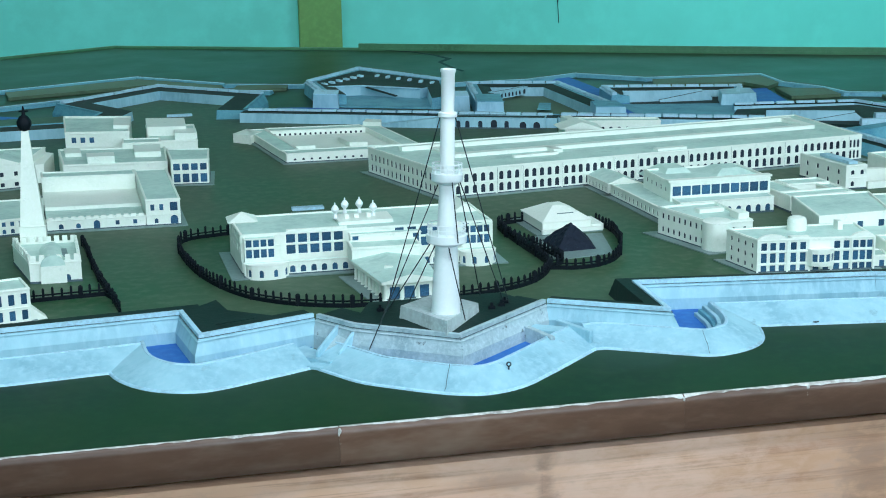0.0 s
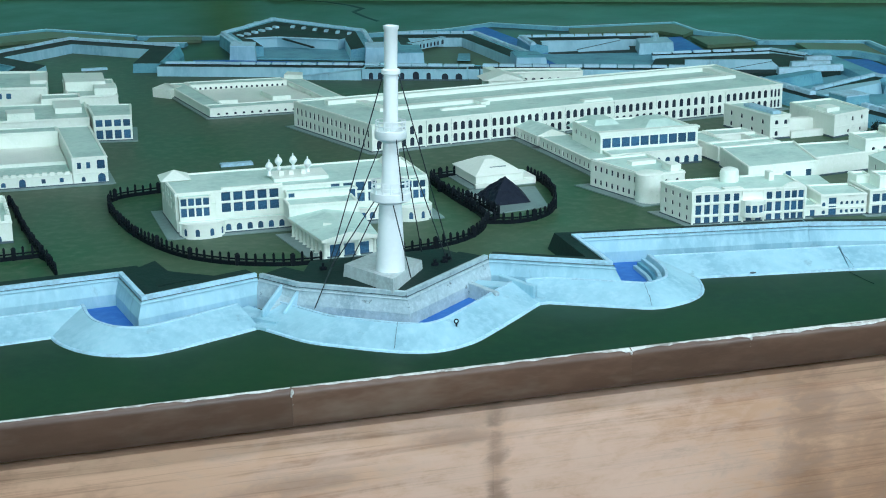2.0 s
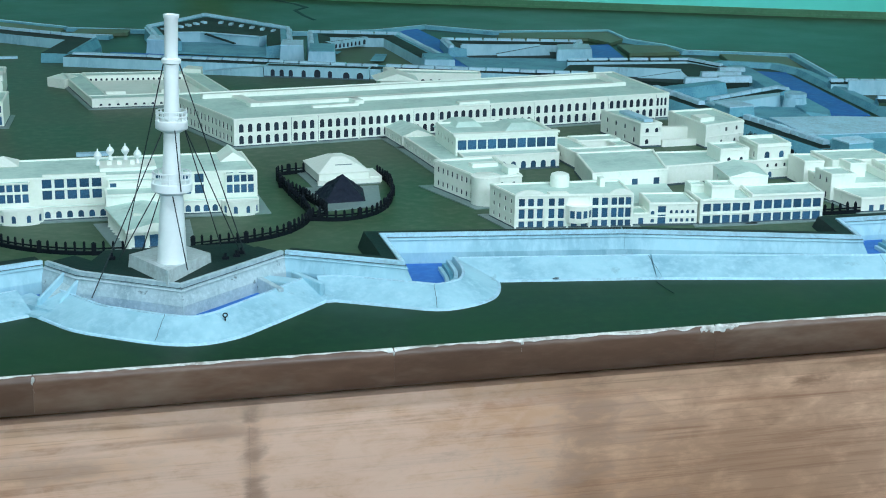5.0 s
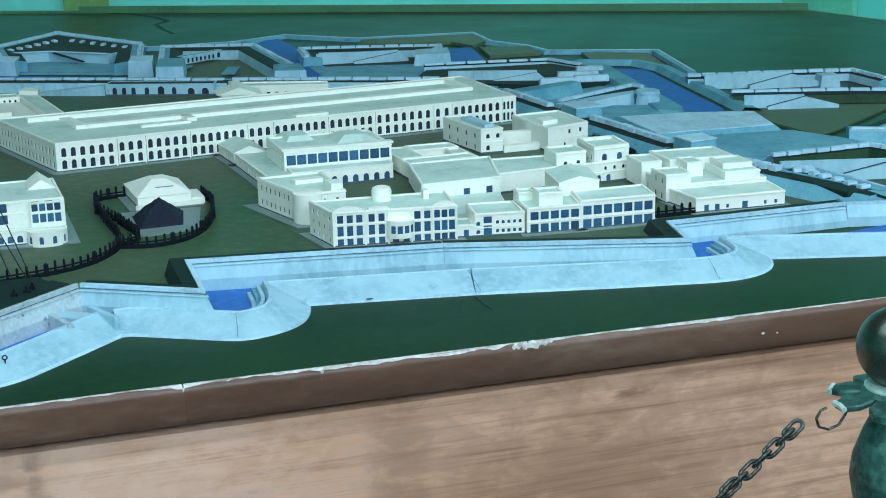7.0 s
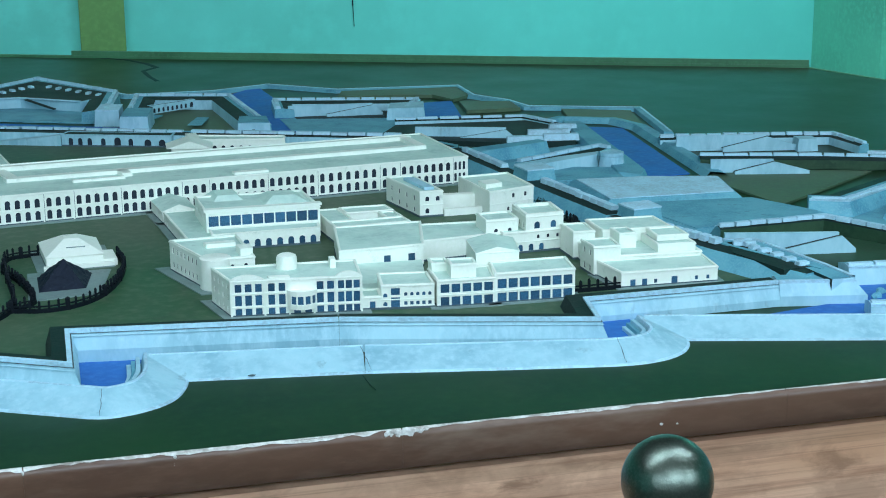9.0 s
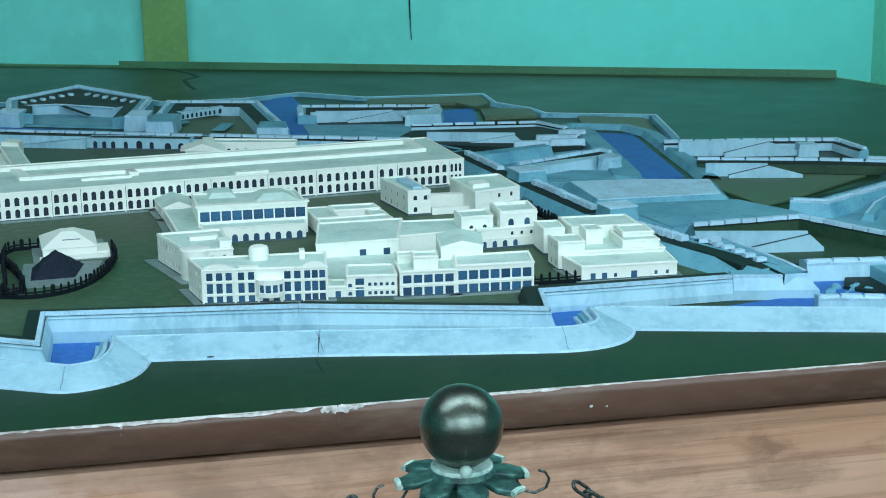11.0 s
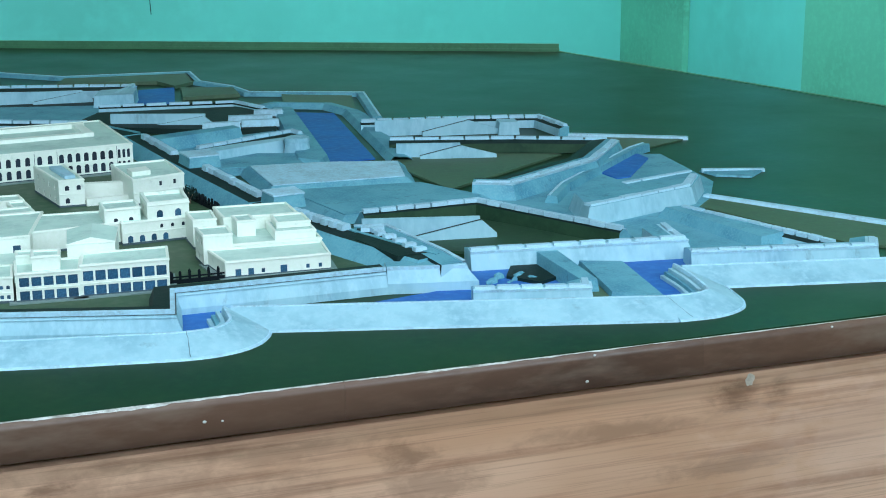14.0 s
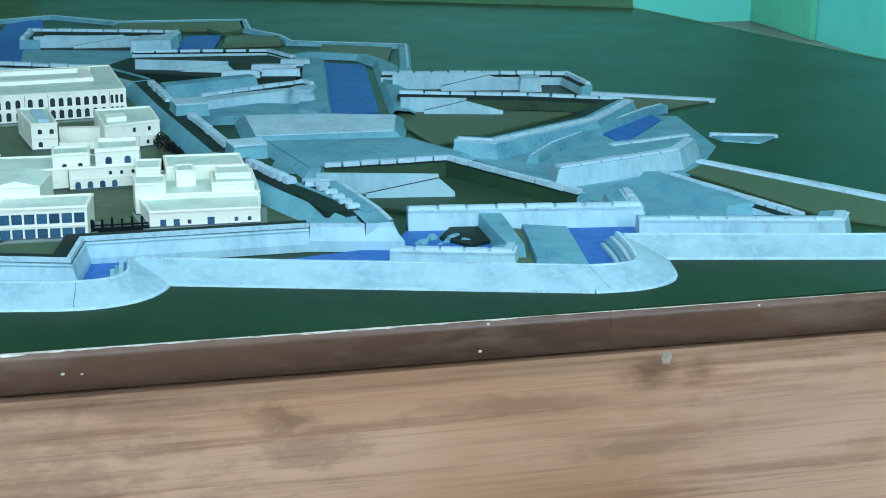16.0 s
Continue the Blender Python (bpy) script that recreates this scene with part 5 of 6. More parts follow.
for cx, cy, rx, ry in ((-0.243, 0.795, 0.042, 0.026), (0.176, 0.785, 0.037, 0.026)):
    n = 9
    arc = [(cx + rx * math.cos(math.pi + math.pi * k / n), cy + ry * math.sin(math.pi + math.pi * k / n)) for k in range(n + 1)]
    bm = bmesh.new()
    for k in range(n):
        facade(bm, arc[k], arc[k + 1], G, 0.048, [row(1, 0.005, 0.020, 0.0082, True)] if k in (1, 3, 5, 7) else [], V)
    part("bay", bm, CREAM, V, "rounded bay with arched windows")
    part("bay_roof", prism(arc, 0.0475, 0.0505), CREAM, V)
lump(V, "parapet", [(-0.20, 0.826), (-0.08, 0.824), (-0.08, 0.83), (-0.20, 0.832)], 0.1, 0.1065)
volume(V, [(-0.078, 0.795), (0.062, 0.790), (0.062, 0.8205), (-0.078, 0.8235)], G, 0.095, front=[row(1, 0.043, 0.07, 0.012, False, 0.0, 0.14), row(1, 0.043, 0.07, 0.012, False, 0.86, 1.0)], lip=0.002, rim=0.003)
volume(V, [(-0.085, 0.735), (0.050, 0.728), (0.050, 0.7895), (-0.085, 0.7945)], 0.05, 0.084, lip=0.003)
hip(V, "corner_pavilion_roof", [(-0.306, 0.93), (-0.245, 0.93), (-0.245, 0.995), (-0.306, 0.995)], 0.102, 0.118)
lump(V, "corner_pavilion", [(-0.302, 0.934), (-0.25, 0.934), (-0.25, 0.99), (-0.302, 0.99)], 0.099, 0.104)
gable(V, "pediment", [(0.150, 0.90), (0.205, 0.90), (0.20, 0.98), (0.150, 0.98)], 0.101, 0.120, CREAM, CREAM, 'y')
lump(V, "roof_block", [(-0.09, 0.86), (0.02, 0.86), (0.02, 0.93), (-0.09, 0.93)], 0.099, 0.107)
for k, (ux, uy) in enumerate(((-0.092, 0.90), (-0.066, 0.94), (-0.036, 0.94), (-0.014, 0.90))):
    bm = bmesh.new()
    lathe(bm, [(0.005, 0.105), (0.004, 0.112), (0.0025, 0.115), (0.0072, 0.121), (0.0082, 0.125), (0.005, 0.131), (0.0015, 0.134), (0.0012, 0.1385)], 14, ux, uy)
    part("roof_urn", bm, WHITE, V, "white onion shaped roof urn", smooth=True)
for ux in (-0.075, -0.055, -0.03):
    lump(V, "roof_block", [(ux, 0.885), (ux + 0.009, 0.885), (ux + 0.009, 0.894), (ux, 0.894)], 0.106, 0.116)
# the columned hall
H = house("cream columned hall with a shallow gabled roof", "columned_hall", "", "hall")
q = [(-0.056, 0.560), (0.045, 0.566), (0.050, 0.727), (-0.084, 0.730)]
plinth(H, q, 0.022)
volume(H, sub(q, 0.06, 0.94, 0.02, 1), G, 0.055, front=[row(3, 0.003, 0.026, 0.020, False, 0.04, 0.96)], lip=0.0005, coping=0)
for k in range(9):
    c = Vector(q[0]).lerp(Vector(q[3]), 0.03 + 0.94 * k / 8)
    bm = bmesh.new()
    lathe(bm, [(0.0046, G), (0.0046, G + 0.003), (0.0034, G + 0.004), (0.003, 0.050), (0.0045, 0.052), (0.0045, 0.055)], 10, c.x + 0.003, c.y)
    part("column", bm, CREAM, H, "", True)
for k in range(4):
    c = Vector(q[0]).lerp(Vector(q[1]), 0.03 + 0.94 * k / 3)
    bm = bmesh.new()
    lathe(bm, [(0.0046, G), (0.0046, G + 0.003), (0.0034, G + 0.004), (0.003, 0.050), (0.0045, 0.052), (0.0045, 0.055)], 10, c.x, c.y + 0.002)
    part("column", bm, CREAM, H, "", True)
lump(H, "entablature", shifted(ccw(q), -0.004, True), 0.055, 0.060)
gable(H, "roof", [tuple(p) for p in shifted(q, -0.004, True)], 0.060, 0.072, CREAM, ROOF, 'y')
lump(H, "chimney", [(-0.040, 0.635), (-0.026, 0.628), (-0.024, 0.632), (-0.038, 0.64)], 0.062, 0.0705)

# small house and dark heap in the round railing
S1 = house("small cream house with a hipped roof and a low wing", group="")
q = [(0.368, 0.985), (0.478, 0.992), (0.470, 1.13), (0.357, 1.12)]
plinth(S1, q, 0.02)
volume(S1, q, G, 0.046, lip=0.001)
hip(S1, "hipped_roof", [tuple(p) for p in shifted(q, -0.002, True)], 0.046, 0.070, CREAM, 0.25)
lump(S1, "low_wall", [(0.362, 0.965), (0.500, 0.975), (0.498, 0.984), (0.362, 0.976)], G, 0.032)
lump(S1, "low_wall", [(0.478, 0.985), (0.505, 0.985), (0.50, 1.06), (0.476, 1.06)], G, 0.036)
lump(S1, "roof_slot", [(0.408, 1.010), (0.445, 1.012), (0.445, 1.018), (0.408, 1.016)], 0.05, 0.0585, "dark roof vent", PAVING)
S2 = house("dark slate pyramid roof low on paved ground", "pyramid_roof", "", "roof")
part("pavement", prism([(0.33, 0.76), (0.46, 0.78), (0.49, 0.95), (0.33, 0.96)], G - 0.001, G + 0.002), PAVING, S2, "blue grey paving")
bm = bmesh.new()
hp = ccw([(0.348, 0.925), (0.350, 0.815), (0.436, 0.822), (0.452, 0.93)])
v0 = [bm.verts.new((*p, G + 0.002)) for p in hp]
vt = bm.verts.new((0.398, 0.878, 0.070))
for i in range(4):
    bm.faces.new((v0[i], v0[(i + 1) % 4], vt))
bm.faces.new(v0[::-1])
bmesh.ops.subdivide_edges(bm, edges=list(bm.edges), cuts=11, use_grid_fill=True)
for v in bm.verts:
    if v.co.z > G + 0.003:
        v.co += 0.0026 * noise.noise_vector(v.co * 170)
part("slope", bm, COAL, S2, "dark slate slopes")

# church with spire
C = house("cream battlemented church with a tall white spire", "church", "", "church")
q = [(-0.695, 0.868), (-0.597, 0.864), (-0.606, 1.03), (-0.735, 1.04)]
volume(C, q, G, 0.066, front=[row(2, 0.002, 0.016, 0.0115, True, 0.05, 0.95)], right=[row(5, 0.006, 0.022, 0.008, True, 0.05, 0.95)], lip=0.004)
merlons(C, [q[0], q[1], q[2], q[3], q[0]], 0.0655, 0.0165, 0.006, 0.012, 0.62, mesh=cream_merlon_mesh)
bm = bmesh.new()
ends = [[bm.verts.new((-0.650 + (y - 0.862) * -0.06 + 0.0235 * math.cos(w), y, max(G, 0.056 + 0.022 * math.sin(w)))) for w in [math.pi * k / 10 for k in range(11)]] for y in (0.862, 0.975)]
for a, b in zip(ends[0], ends[0][1:]):
    i = ends[0].index(a)
    bm.faces.new((a, b, ends[1][i + 1], ends[1][i]))
bm.faces.new(ends[0])
bm.faces.new(ends[1][::-1])
part("vault", bm, ROOF, C, "rounded grey barrel roof", True)
lump(C, "porch", [(-0.6745, 0.8615), (-0.6255, 0.8615), (-0.6255, 0.8655), (-0.6745, 0.8655)], G, 0.0565)
lump(C, "skylight", [(-0.645, 0.905), (-0.622, 0.905), (-0.626, 0.955), (-0.648, 0.955)], 0.062, 0.068, "blue grey skylight", PAVING)
volume(C, [(-0.719, 1.04), (-0.667, 1.04), (-0.667, 1.09), (-0.719, 1.09)], G, 0.098, front=[row(1, 0.055, 0.070, 0.014, True, 0.0, 1.0, CREAM)], lip=0.001)
hip(C, "spire", [(-0.717, 1.042), (-0.669, 1.042), (-0.669, 1.088), (-0.717, 1.088)], 0.098, 0.292, CREAM, 0.28)
bm = bmesh.new()
lathe(bm, [(0.004, 0.288), (0.010, 0.292), (0.0148, 0.302), (0.0148, 0.309), (0.009, 0.319), (0.004, 0.322), (0.003, 0.330), (0.0015, 0.340)], 16, -0.693, 1.065)
block(bm, -0.702, -0.684, 1.0635, 1.0665, 0.328, 0.331)
part("finial", bm, IRON, C, "dark ball and vane", True)

# houses on the left
L = house("cream house with two rows of blue windows and a buttress")
q = [(-0.83, 0.565), (-0.681, 0.600), (-0.70, 0.675), (-0.85, 0.64)]
plinth(L, q)
volume(L, q, G, 0.088, front=[row(7, 0.008, 0.026, 0.0105, False, 0.0, 1.0), row(7, 0.036, 0.056, 0.0105, False, 0.0, 1.0)], lip=0.003)
bm = bmesh.new()
vs = [bm.verts.new(p) for p in ((-0.683, 0.612, G), (-0.655, 0.622, G), (-0.683, 0.612, 0.05))]
ws = [bm.verts.new((v.co.x - 0.006, v.co.y + 0.03, v.co.z)) for v in vs]
bm.faces.new(vs)
bm.faces.new(ws[::-1])
for i in range(3):
    bm.faces.new((vs[i], ws[i], ws[(i + 1) % 3], vs[(i + 1) % 3]))
part("buttress", bm, CREAM, L)

L = house("cream walled compound with a plain side block", "walled_compound", "", "compound")
q = [(-0.676, 1.300), (-0.385, 1.292), (-0.400, 1.65), (-0.700, 1.68)]
plinth(L, q, 0.014)
volume(L, sub(q, 0.74, 1, 0, 1), G, 0.084, front=[row(2, 0.036, 0.050, 0.0085, False, 0.06, 0.58), row(1, 0.034, 0.0535, 0.0165, False, 0.64, 0.98), row(1, 0.007, 0.018, 0.008, True, 0.14, 0.44), row(1, 0.004, 0.024, 0.0165, True, 0.64, 0.98)], left=[], lip=0.003)
volume(L, sub(q, 0, 0.735, 0, 0.05), G, 0.049, front=[row(2, 0.006, 0.017, 0.010, True, 0.05, 0.40), row(1, 0.003, 0.022, 0.014, True, 0.44, 0.56), row(2, 0.009, 0.019, 0.0085, False, 0.62, 0.98)], lip=0.002)
merlons(L, sub(q, 0.0, 0.73, 0, 1)[:2], 0.0485, 0.0165, 0.006, 0.0062, 0.66, mesh=cream_merlon_mesh)
volume(L, sub(q, 0, 0.735, 0.82, 1), G, 0.086, lip=0.003)
lump(L, "court_roof", sub(q, 0, 0.735, 0.055, 0.35), G, 0.042, "sloping court roof", ROOF)
lump(L, "court_roof", sub(q, 0, 0.735, 0.352, 0.815), G, 0.050, "sloping court roof", CREAM)
L = house("cream house with two rows of small dark windows")
q = [(-0.85, 1.275), (-0.684, 1.300), (-0.69, 1.50), (-0.87, 1.5)]
volume(L, q, G, 0.060, front=[row(9, 0.006, 0.016, 0.008, True, 0.02, 0.98), row(9, 0.022, 0.032, 0.008, False, 0.02, 0.98)], lip=0.003)
L = house("cream house with a pediment and small dark windows")
q = [(-0.90, 1.775), (-0.746, 1.812), (-0.70, 2.02), (-0.92, 2.02)]
plinth(L, q, 0.014)
volume(L, q, G, 0.088, front=[row(4, 0.008, 0.018, 0.010, False, 0.1, 0.98, BLACKISH), row(4, 0.034, 0.045, 0.009, False, 0.1, 0.98, BLACKISH)], lip=0.003)
gable(L, "pediment", sub(q, 0.3, 0.95, 0.0, 0.5), 0.087, 0.105, CREAM, ROOF, 'y')
lump(L, "annexe", [(-0.744, 1.86), (-0.70, 1.87), (-0.68, 2.02), (-0.70, 2.04)], G, 0.07, "", CREAM)
L = house("cream house with two rows of tall blue windows")
q = [(-0.385, 1.735), (-0.293, 1.722), (-0.281, 1.87), (-0.390, 1.90)]
plinth(L, q, 0.012)
volume(L, q, G, 0.088, front=[row(4, 0.007, 0.029, 0.0165, False, 0.02, 0.98), row(4, 0.038, 0.055, 0.0165, False, 0.02, 0.98)], lip=0.003)
L = house("cream terrace house of stepped white blocks")
q = [(-0.650, 1.80), (-0.392, 1.775), (-0.39, 1.99), (-0.668, 2.03)]
volume(L, q, G, 0.078, lip=0.004)
lump(L, "roof_block", sub(q, 0.24, 0.50, 0.1, 0.35), 0.07, 0.092)
lump(L, "roof_block", sub(q, 0.05, 0.2, 0.55, 0.9), 0.07, 0.084)
lump(L, "roof_block", sub(q, 0.7, 0.95, 0.4, 0.9), 0.07, 0.088)
L = house("tall cream house with a row of small windows")
q = [(-0.650, 2.12), (-0.48, 2.08), (-0.47, 2.34), (-0.66, 2.40)]
volume(L, q, G, 0.108, front=[row(3, 0.055, 0.070, 0.013, False, 0.06, 0.48), row(6, 0.022, 0.032, 0.012, False, 0.06, 0.98)], lip=0.006)
lump(L, "roof_block", sub(q, 0.75, 1.0, 0.3, 0.8), 0.10, 0.112)
L = house("cream house of stepped white blocks")
q = [(-0.43, 2.06), (-0.300, 2.04), (-0.295, 2.30), (-0.43, 2.34)]
volume(L, q, G, 0.082, lip=0.004)
lump(L, "roof_block", sub(q, 0.0, 0.8, 0.35, 0.9), 0.075, 0.104)
lump(L, "roof_block", sub(q, 0.55, 1.0, 0.1, 0.4), 0.075, 0.096)
L = house("low cream link block between two houses")
volume(L, [(-0.50, 2.00), (-0.40, 1.995), (-0.40, 2.06), (-0.50, 2.075)], G, 0.09, lip=0.003)
for sx, sy, w_ in ((-0.313, 2.83, 0.08), (-0.09, 1.37, 0.075)):
    tagged(link("stone_slab", box_bm(sx - w_ / 2, sx + w_ / 2, sy - 0.012, sy + 0.012, G - 0.001, G + 0.006, 0.001), COPING), "long white slab lying on the parade ground", "slab")

# low court building
L = house("low cream court building with small ports", "court_building", "", "building")
q = [(-0.073, 1.93), (0.31, 1.93), (0.245, 2.33), (-0.142, 2.36)]
plinth(L, q, 0.012)
volume(L, sub(q, 0, 1, 0, 0.13), G, 0.050, front=[row(16, 0.008, 0.014, 0.007, True, 0.03, 0.97, BLACKISH)], lip=0.002)
volume(L, sub(q, 0, 0.14, 0.135, 1), G, 0.048, lip=0.002)
volume(L, sub(q, 0.145, 0.86, 0.87, 1), G, 0.050, front=[row(18, 0.012, 0.019, 0.006, True, 0.02, 0.98, BLACKISH)], lip=0.002)
volume(L, sub(q, 0.865, 1, 0.135, 1), G, 0.048, left=[row(8, 0.012, 0.019, 0.006, True, 0.02, 0.98, BLACKISH)], lip=0.002)
lump(L, "court_floor", sub(q, 0.145, 0.86, 0.135, 0.865), G, G + 0.012)
lump(L, "court_block", sub(q, 0.16, 0.3, 0.3, 0.36), G, 0.045)
lump(L, "court_block", sub(q, 0.55, 0.68, 0.3, 0.55), G, 0.048)
lump(L, "corner_bastion", [(-0.185, 2.30), (-0.14, 2.25), (-0.10, 2.31), (-0.14, 2.37)], G, 0.048)
lump(L, "corner_bastion", [(0.20, 2.33), (0.25, 2.30), (0.26, 2.35), (0.22, 2.38)], G, 0.058)

# arched range at the land gate
L = house("pale blue arcaded range under the land rampart", "arcade", "", "arcade")
q = [(0.44, 2.350), (0.735, 2.235), (0.75, 2.28), (0.46, 2.395)]
volume(arc_, ARCADE_AT, 0.013, 0.040, front=[row(8, 0.003, 0.018, 0.010, True, 0.02, 0.84, BLACKISH), row(1, 0.003, 0.020, 0.016, True, 0.86, 0.99, BLACKISH)], lip=0.001, wall=SCARP, roof=TURF)
volume(L, q, G, 0.056, front=[row(3, 0.004, 0.024, 0.013, True, 0.04, 0.30, BLACKISH), row(1, 0.004, 0.024, 0.013, True, 0.33, 0.43, BLACKISH), row(1, 0.004, 0.027, 0.019, True, 0.45, 0.57, BLACKISH), row(1, 0.004, 0.024, 0.013, True, 0.58, 0.68, BLACKISH), row(2, 0.004, 0.022, 0.020, True, 0.72, 0.98, BLACKISH)],
       lip=0.001, wall=SCARP, roof=TURF)
L = house("cream pedimented house with low walls behind the barracks")
q = [(0.71, 1.955), (0.80, 1.935), (0.81, 2.02), (0.715, 2.035)]
volume(L, q, G, 0.070, lip=0.001)
gable(L, "pediment", sub(q, -0.15, 1.15, -0.05, 1.05), 0.07, 0.090, CREAM, CREAM, 'y')
volume(L, [(0.79, 2.09), (1.02, 2.03), (1.03, 2.08), (0.80, 2.16)], G, 0.068, front=[row(7, 0.012, 0.028, 0.011, True, 0.05, 0.75, BLACKISH)], lip=0.004)
lump(L, "side_wing", [(0.78, 2.095), (0.80, 2.09), (0.80, 2.20), (0.77, 2.20)], G, 0.066)

# houses by the sea wall and behind
L = house("narrow cream range with a hipped end")
q = [(0.624, 1.312), (0.700, 1.315), (0.690, 1.440), (0.610, 1.436)]
plinth(L, q, 0.016)
volume(L, q, G, 0.050, left=[row(6, 0.006, 0.02, 0.007, True, 0.05, 0.95, BLACKISH)], lip=0.001)
gable(L, "pitched_roof", q, 0.050, 0.064, CREAM, ROOF, 'y')
L = house("long narrow cream range with small dark windows")
q = [(0.652, 1.000), (0.72, 1.00), (0.70, 1.305), (0.626, 1.300)]
plinth(L, q, 0.016)
volume(L, q, G, 0.052, left=[row(13, 0.008, 0.021, 0.0075, True, 0.03, 0.97, BLACKISH)], lip=0.002)
L = house("cream house with a row of large blue windows above arches")
q = [(0.695, 1.085), (0.935, 1.085), (0.925, 1.25), (0.69, 1.25)]
volume(L, q, G, 0.094, front=[row(10, 0.040, 0.062, 0.0205, False, 0.015, 0.985)], left=[row(5, 0.046, 0.058, 0.009, True, 0.05, 0.9, BLACKISH)], lip=0.004)
volume(L, [(0.700, 1.035), (0.925, 1.04), (0.93, 1.084), (0.70, 1.084)], G, 0.058, front=[row(9, 0.003, 0.020, 0.0125, True, 0.05, 0.99)], lip=0.001)
lump(L, "roof_slab", sub(q, -0.02, 1.02, 0.0, 0.12), 0.0935, 0.098)
hip(L, "roof_ridge", sub(q, 0.55, 0.95, 0.3, 0.9), 0.09, 0.104, ROOF, 0.5)
hip(L, "roof_ridge", sub(q, 0.05, 0.5, 0.5, 1.4), 0.07, 0.100, ROOF, 0.4)
L = house("cream house with a rounded corner and small dark windows")
q = [(0.655, 0.738), (0.745, 0.745), (0.735, 0.92), (0.602, 0.91)]
plinth(L, q, 0.022)
volume(L, q, G, 0.084, left=[row(9, 0.010, 0.022, 0.0075, True, 0.04, 0.96, BLACKISH), row(9, 0.038, 0.050, 0.0075, False, 0.04, 0.96, BLACKISH)],
       front=[row(3, 0.038, 0.048, 0.0075, True, 0.1, 0.95, BLACKISH)], lip=0.004)
bm = bmesh.new()
lathe(bm, [(0.030, G), (0.030, 0.082), (0.027, 0.0835)], 20, 0.672, 0.757)
part("rounded_corner", bm, CREAM, L, "", True)
lump(L, "roof_slab", sub(q, 0.35, 0.85, 0.55, 0.66), 0.08, 0.088)
lump(L, "roof_block", sub(q, 0.75, 1.0, 0.1, 0.3), 0.08, 0.094)
L = house("tall cream house with three rows of blue windows")
q = [(0.673, 0.557), (0.902, 0.527), (0.915, 0.64), (0.652, 0.658)]
plinth(L, q, 0.016)
z3 = ((0.0015, 0.0155, False), (0.0205, 0.0395, False), (0.045, 0.0600, False))
front = []
for z0, z1, ar in z3:
    front += [row(3, z0, z1, 0.0115, ar, 0.02, 0.25), row(2, z0, z1, 0.0115, ar, 0.27, 0.43), row(2, z0, z1, 0.0120, ar, 0.64, 0.80), row(3, z0, z1, 0.0110, ar, 0.81, 0.99)]
front += [row(2, 0.0015, 0.0155, 0.0118, False, 0.46, 0.63)]
volume(L, q, G, 0.090, front=front, left=[row(4, 0.008, 0.018, 0.007, True, 0.05, 0.95, BLACKISH), row(4, 0.028, 0.038, 0.007, True, 0.05, 0.95, BLACKISH), row(4, 0.048, 0.058, 0.007, True, 0.05, 0.95, BLACKISH)], lip=0.003)
for f in (0.004, 0.258, 0.445, 0.632, 0.806, 0.996):
    c = Vector(q[0]).lerp(Vector(q[1]), f)
    d = (Vector(q[1]) - Vector(q[0])).normalized() * 0.0017
    m = Vector((d.y, -d.x)) * 1.2
    lump(L, "pilaster", [tuple(c - d), tuple(c - d + m), tuple(c + d + m), tuple(c + d)], G, 0.0885)
for u0, u1 in ((0.0, 0.26), (0.80, 1.0)):
    a, b = Vector(q[0]).lerp(Vector(q[1]), u0), Vector(q[0]).lerp(Vector(q[1]), u1)
    n_ = Vector((0.0, 0.006))
    bm = bmesh.new()
    pts = [(a.lerp(b, s), 0.0895 + 0.009 * math.sin(math.pi * s) ** 0.7 if 0 < s < 1 else 0.0895) for s in [k / 10 for k in range(11)]]
    f0 = [bm.verts.new((p.x, p.y, z)) for p, z in pts]
    f1 = [bm.verts.new((p.x + n_.x, p.y + n_.y, z)) for p, z in pts]
    bm.faces.new(f0)
    bm.faces.new(f1[::-1])
    for k in range(11):
        bm.faces.new((f0[k], f0[(k + 1) % 11], f1[(k + 1) % 11], f1[k]))
    part("curved_pediment", bm, CREAM, L)
c = Vector(q[0]).lerp(Vector(q[1]), 0.545)
bm = bmesh.new()
arc = [(c.x + 0.027 * math.cos(math.pi + math.pi * k / 6), c.y + 0.003 + 0.022 * math.sin(math.pi + math.pi * k / 6)) for k in range(7)]
for k in range(6):
    facade(bm, arc[k], arc[k + 1], 0.040, 0.066, [row(1, 0.005, 0.020, 0.0098)] if k in (1, 2, 3, 4) else ([]), L)
part("bow", bm, CREAM, L, "rounded bow with blue windows")
part("bow_roof", prism(arc, 0.0655, 0.069), CREAM, L)
lump(L, "bow_floor", arc, 0.036, 0.041)
bm = bmesh.new()
lathe(bm, [(0.019, 0.085), (0.019, 0.105), (0.017, 0.111), (0.010, 0.114)], 16, 0.785, 0.625)
part("roof_dome", bm, CREAM, L, "small rounded roof room", True)
lump(L, "chimney", sub(q, 0.80, 0.84, 0.6, 0.8), 0.085, 0.104)
lump(L, "roof_slab", sub(q, 0.3, 0.46, 0.05, 0.18), 0.086, 0.0915)
L = house("low cream link house with a blue door and small windows")
q = [(0.903, 0.5355), (1.032, 0.516), (1.04, 0.60), (0.916, 0.62)]
volume(L, sub(q, 0.0, 0.27, 0, 0.6), G, 0.048, front=[row(1, 0.002, 0.016, 0.010, False, 0.2, 0.9)], lip=0.003)
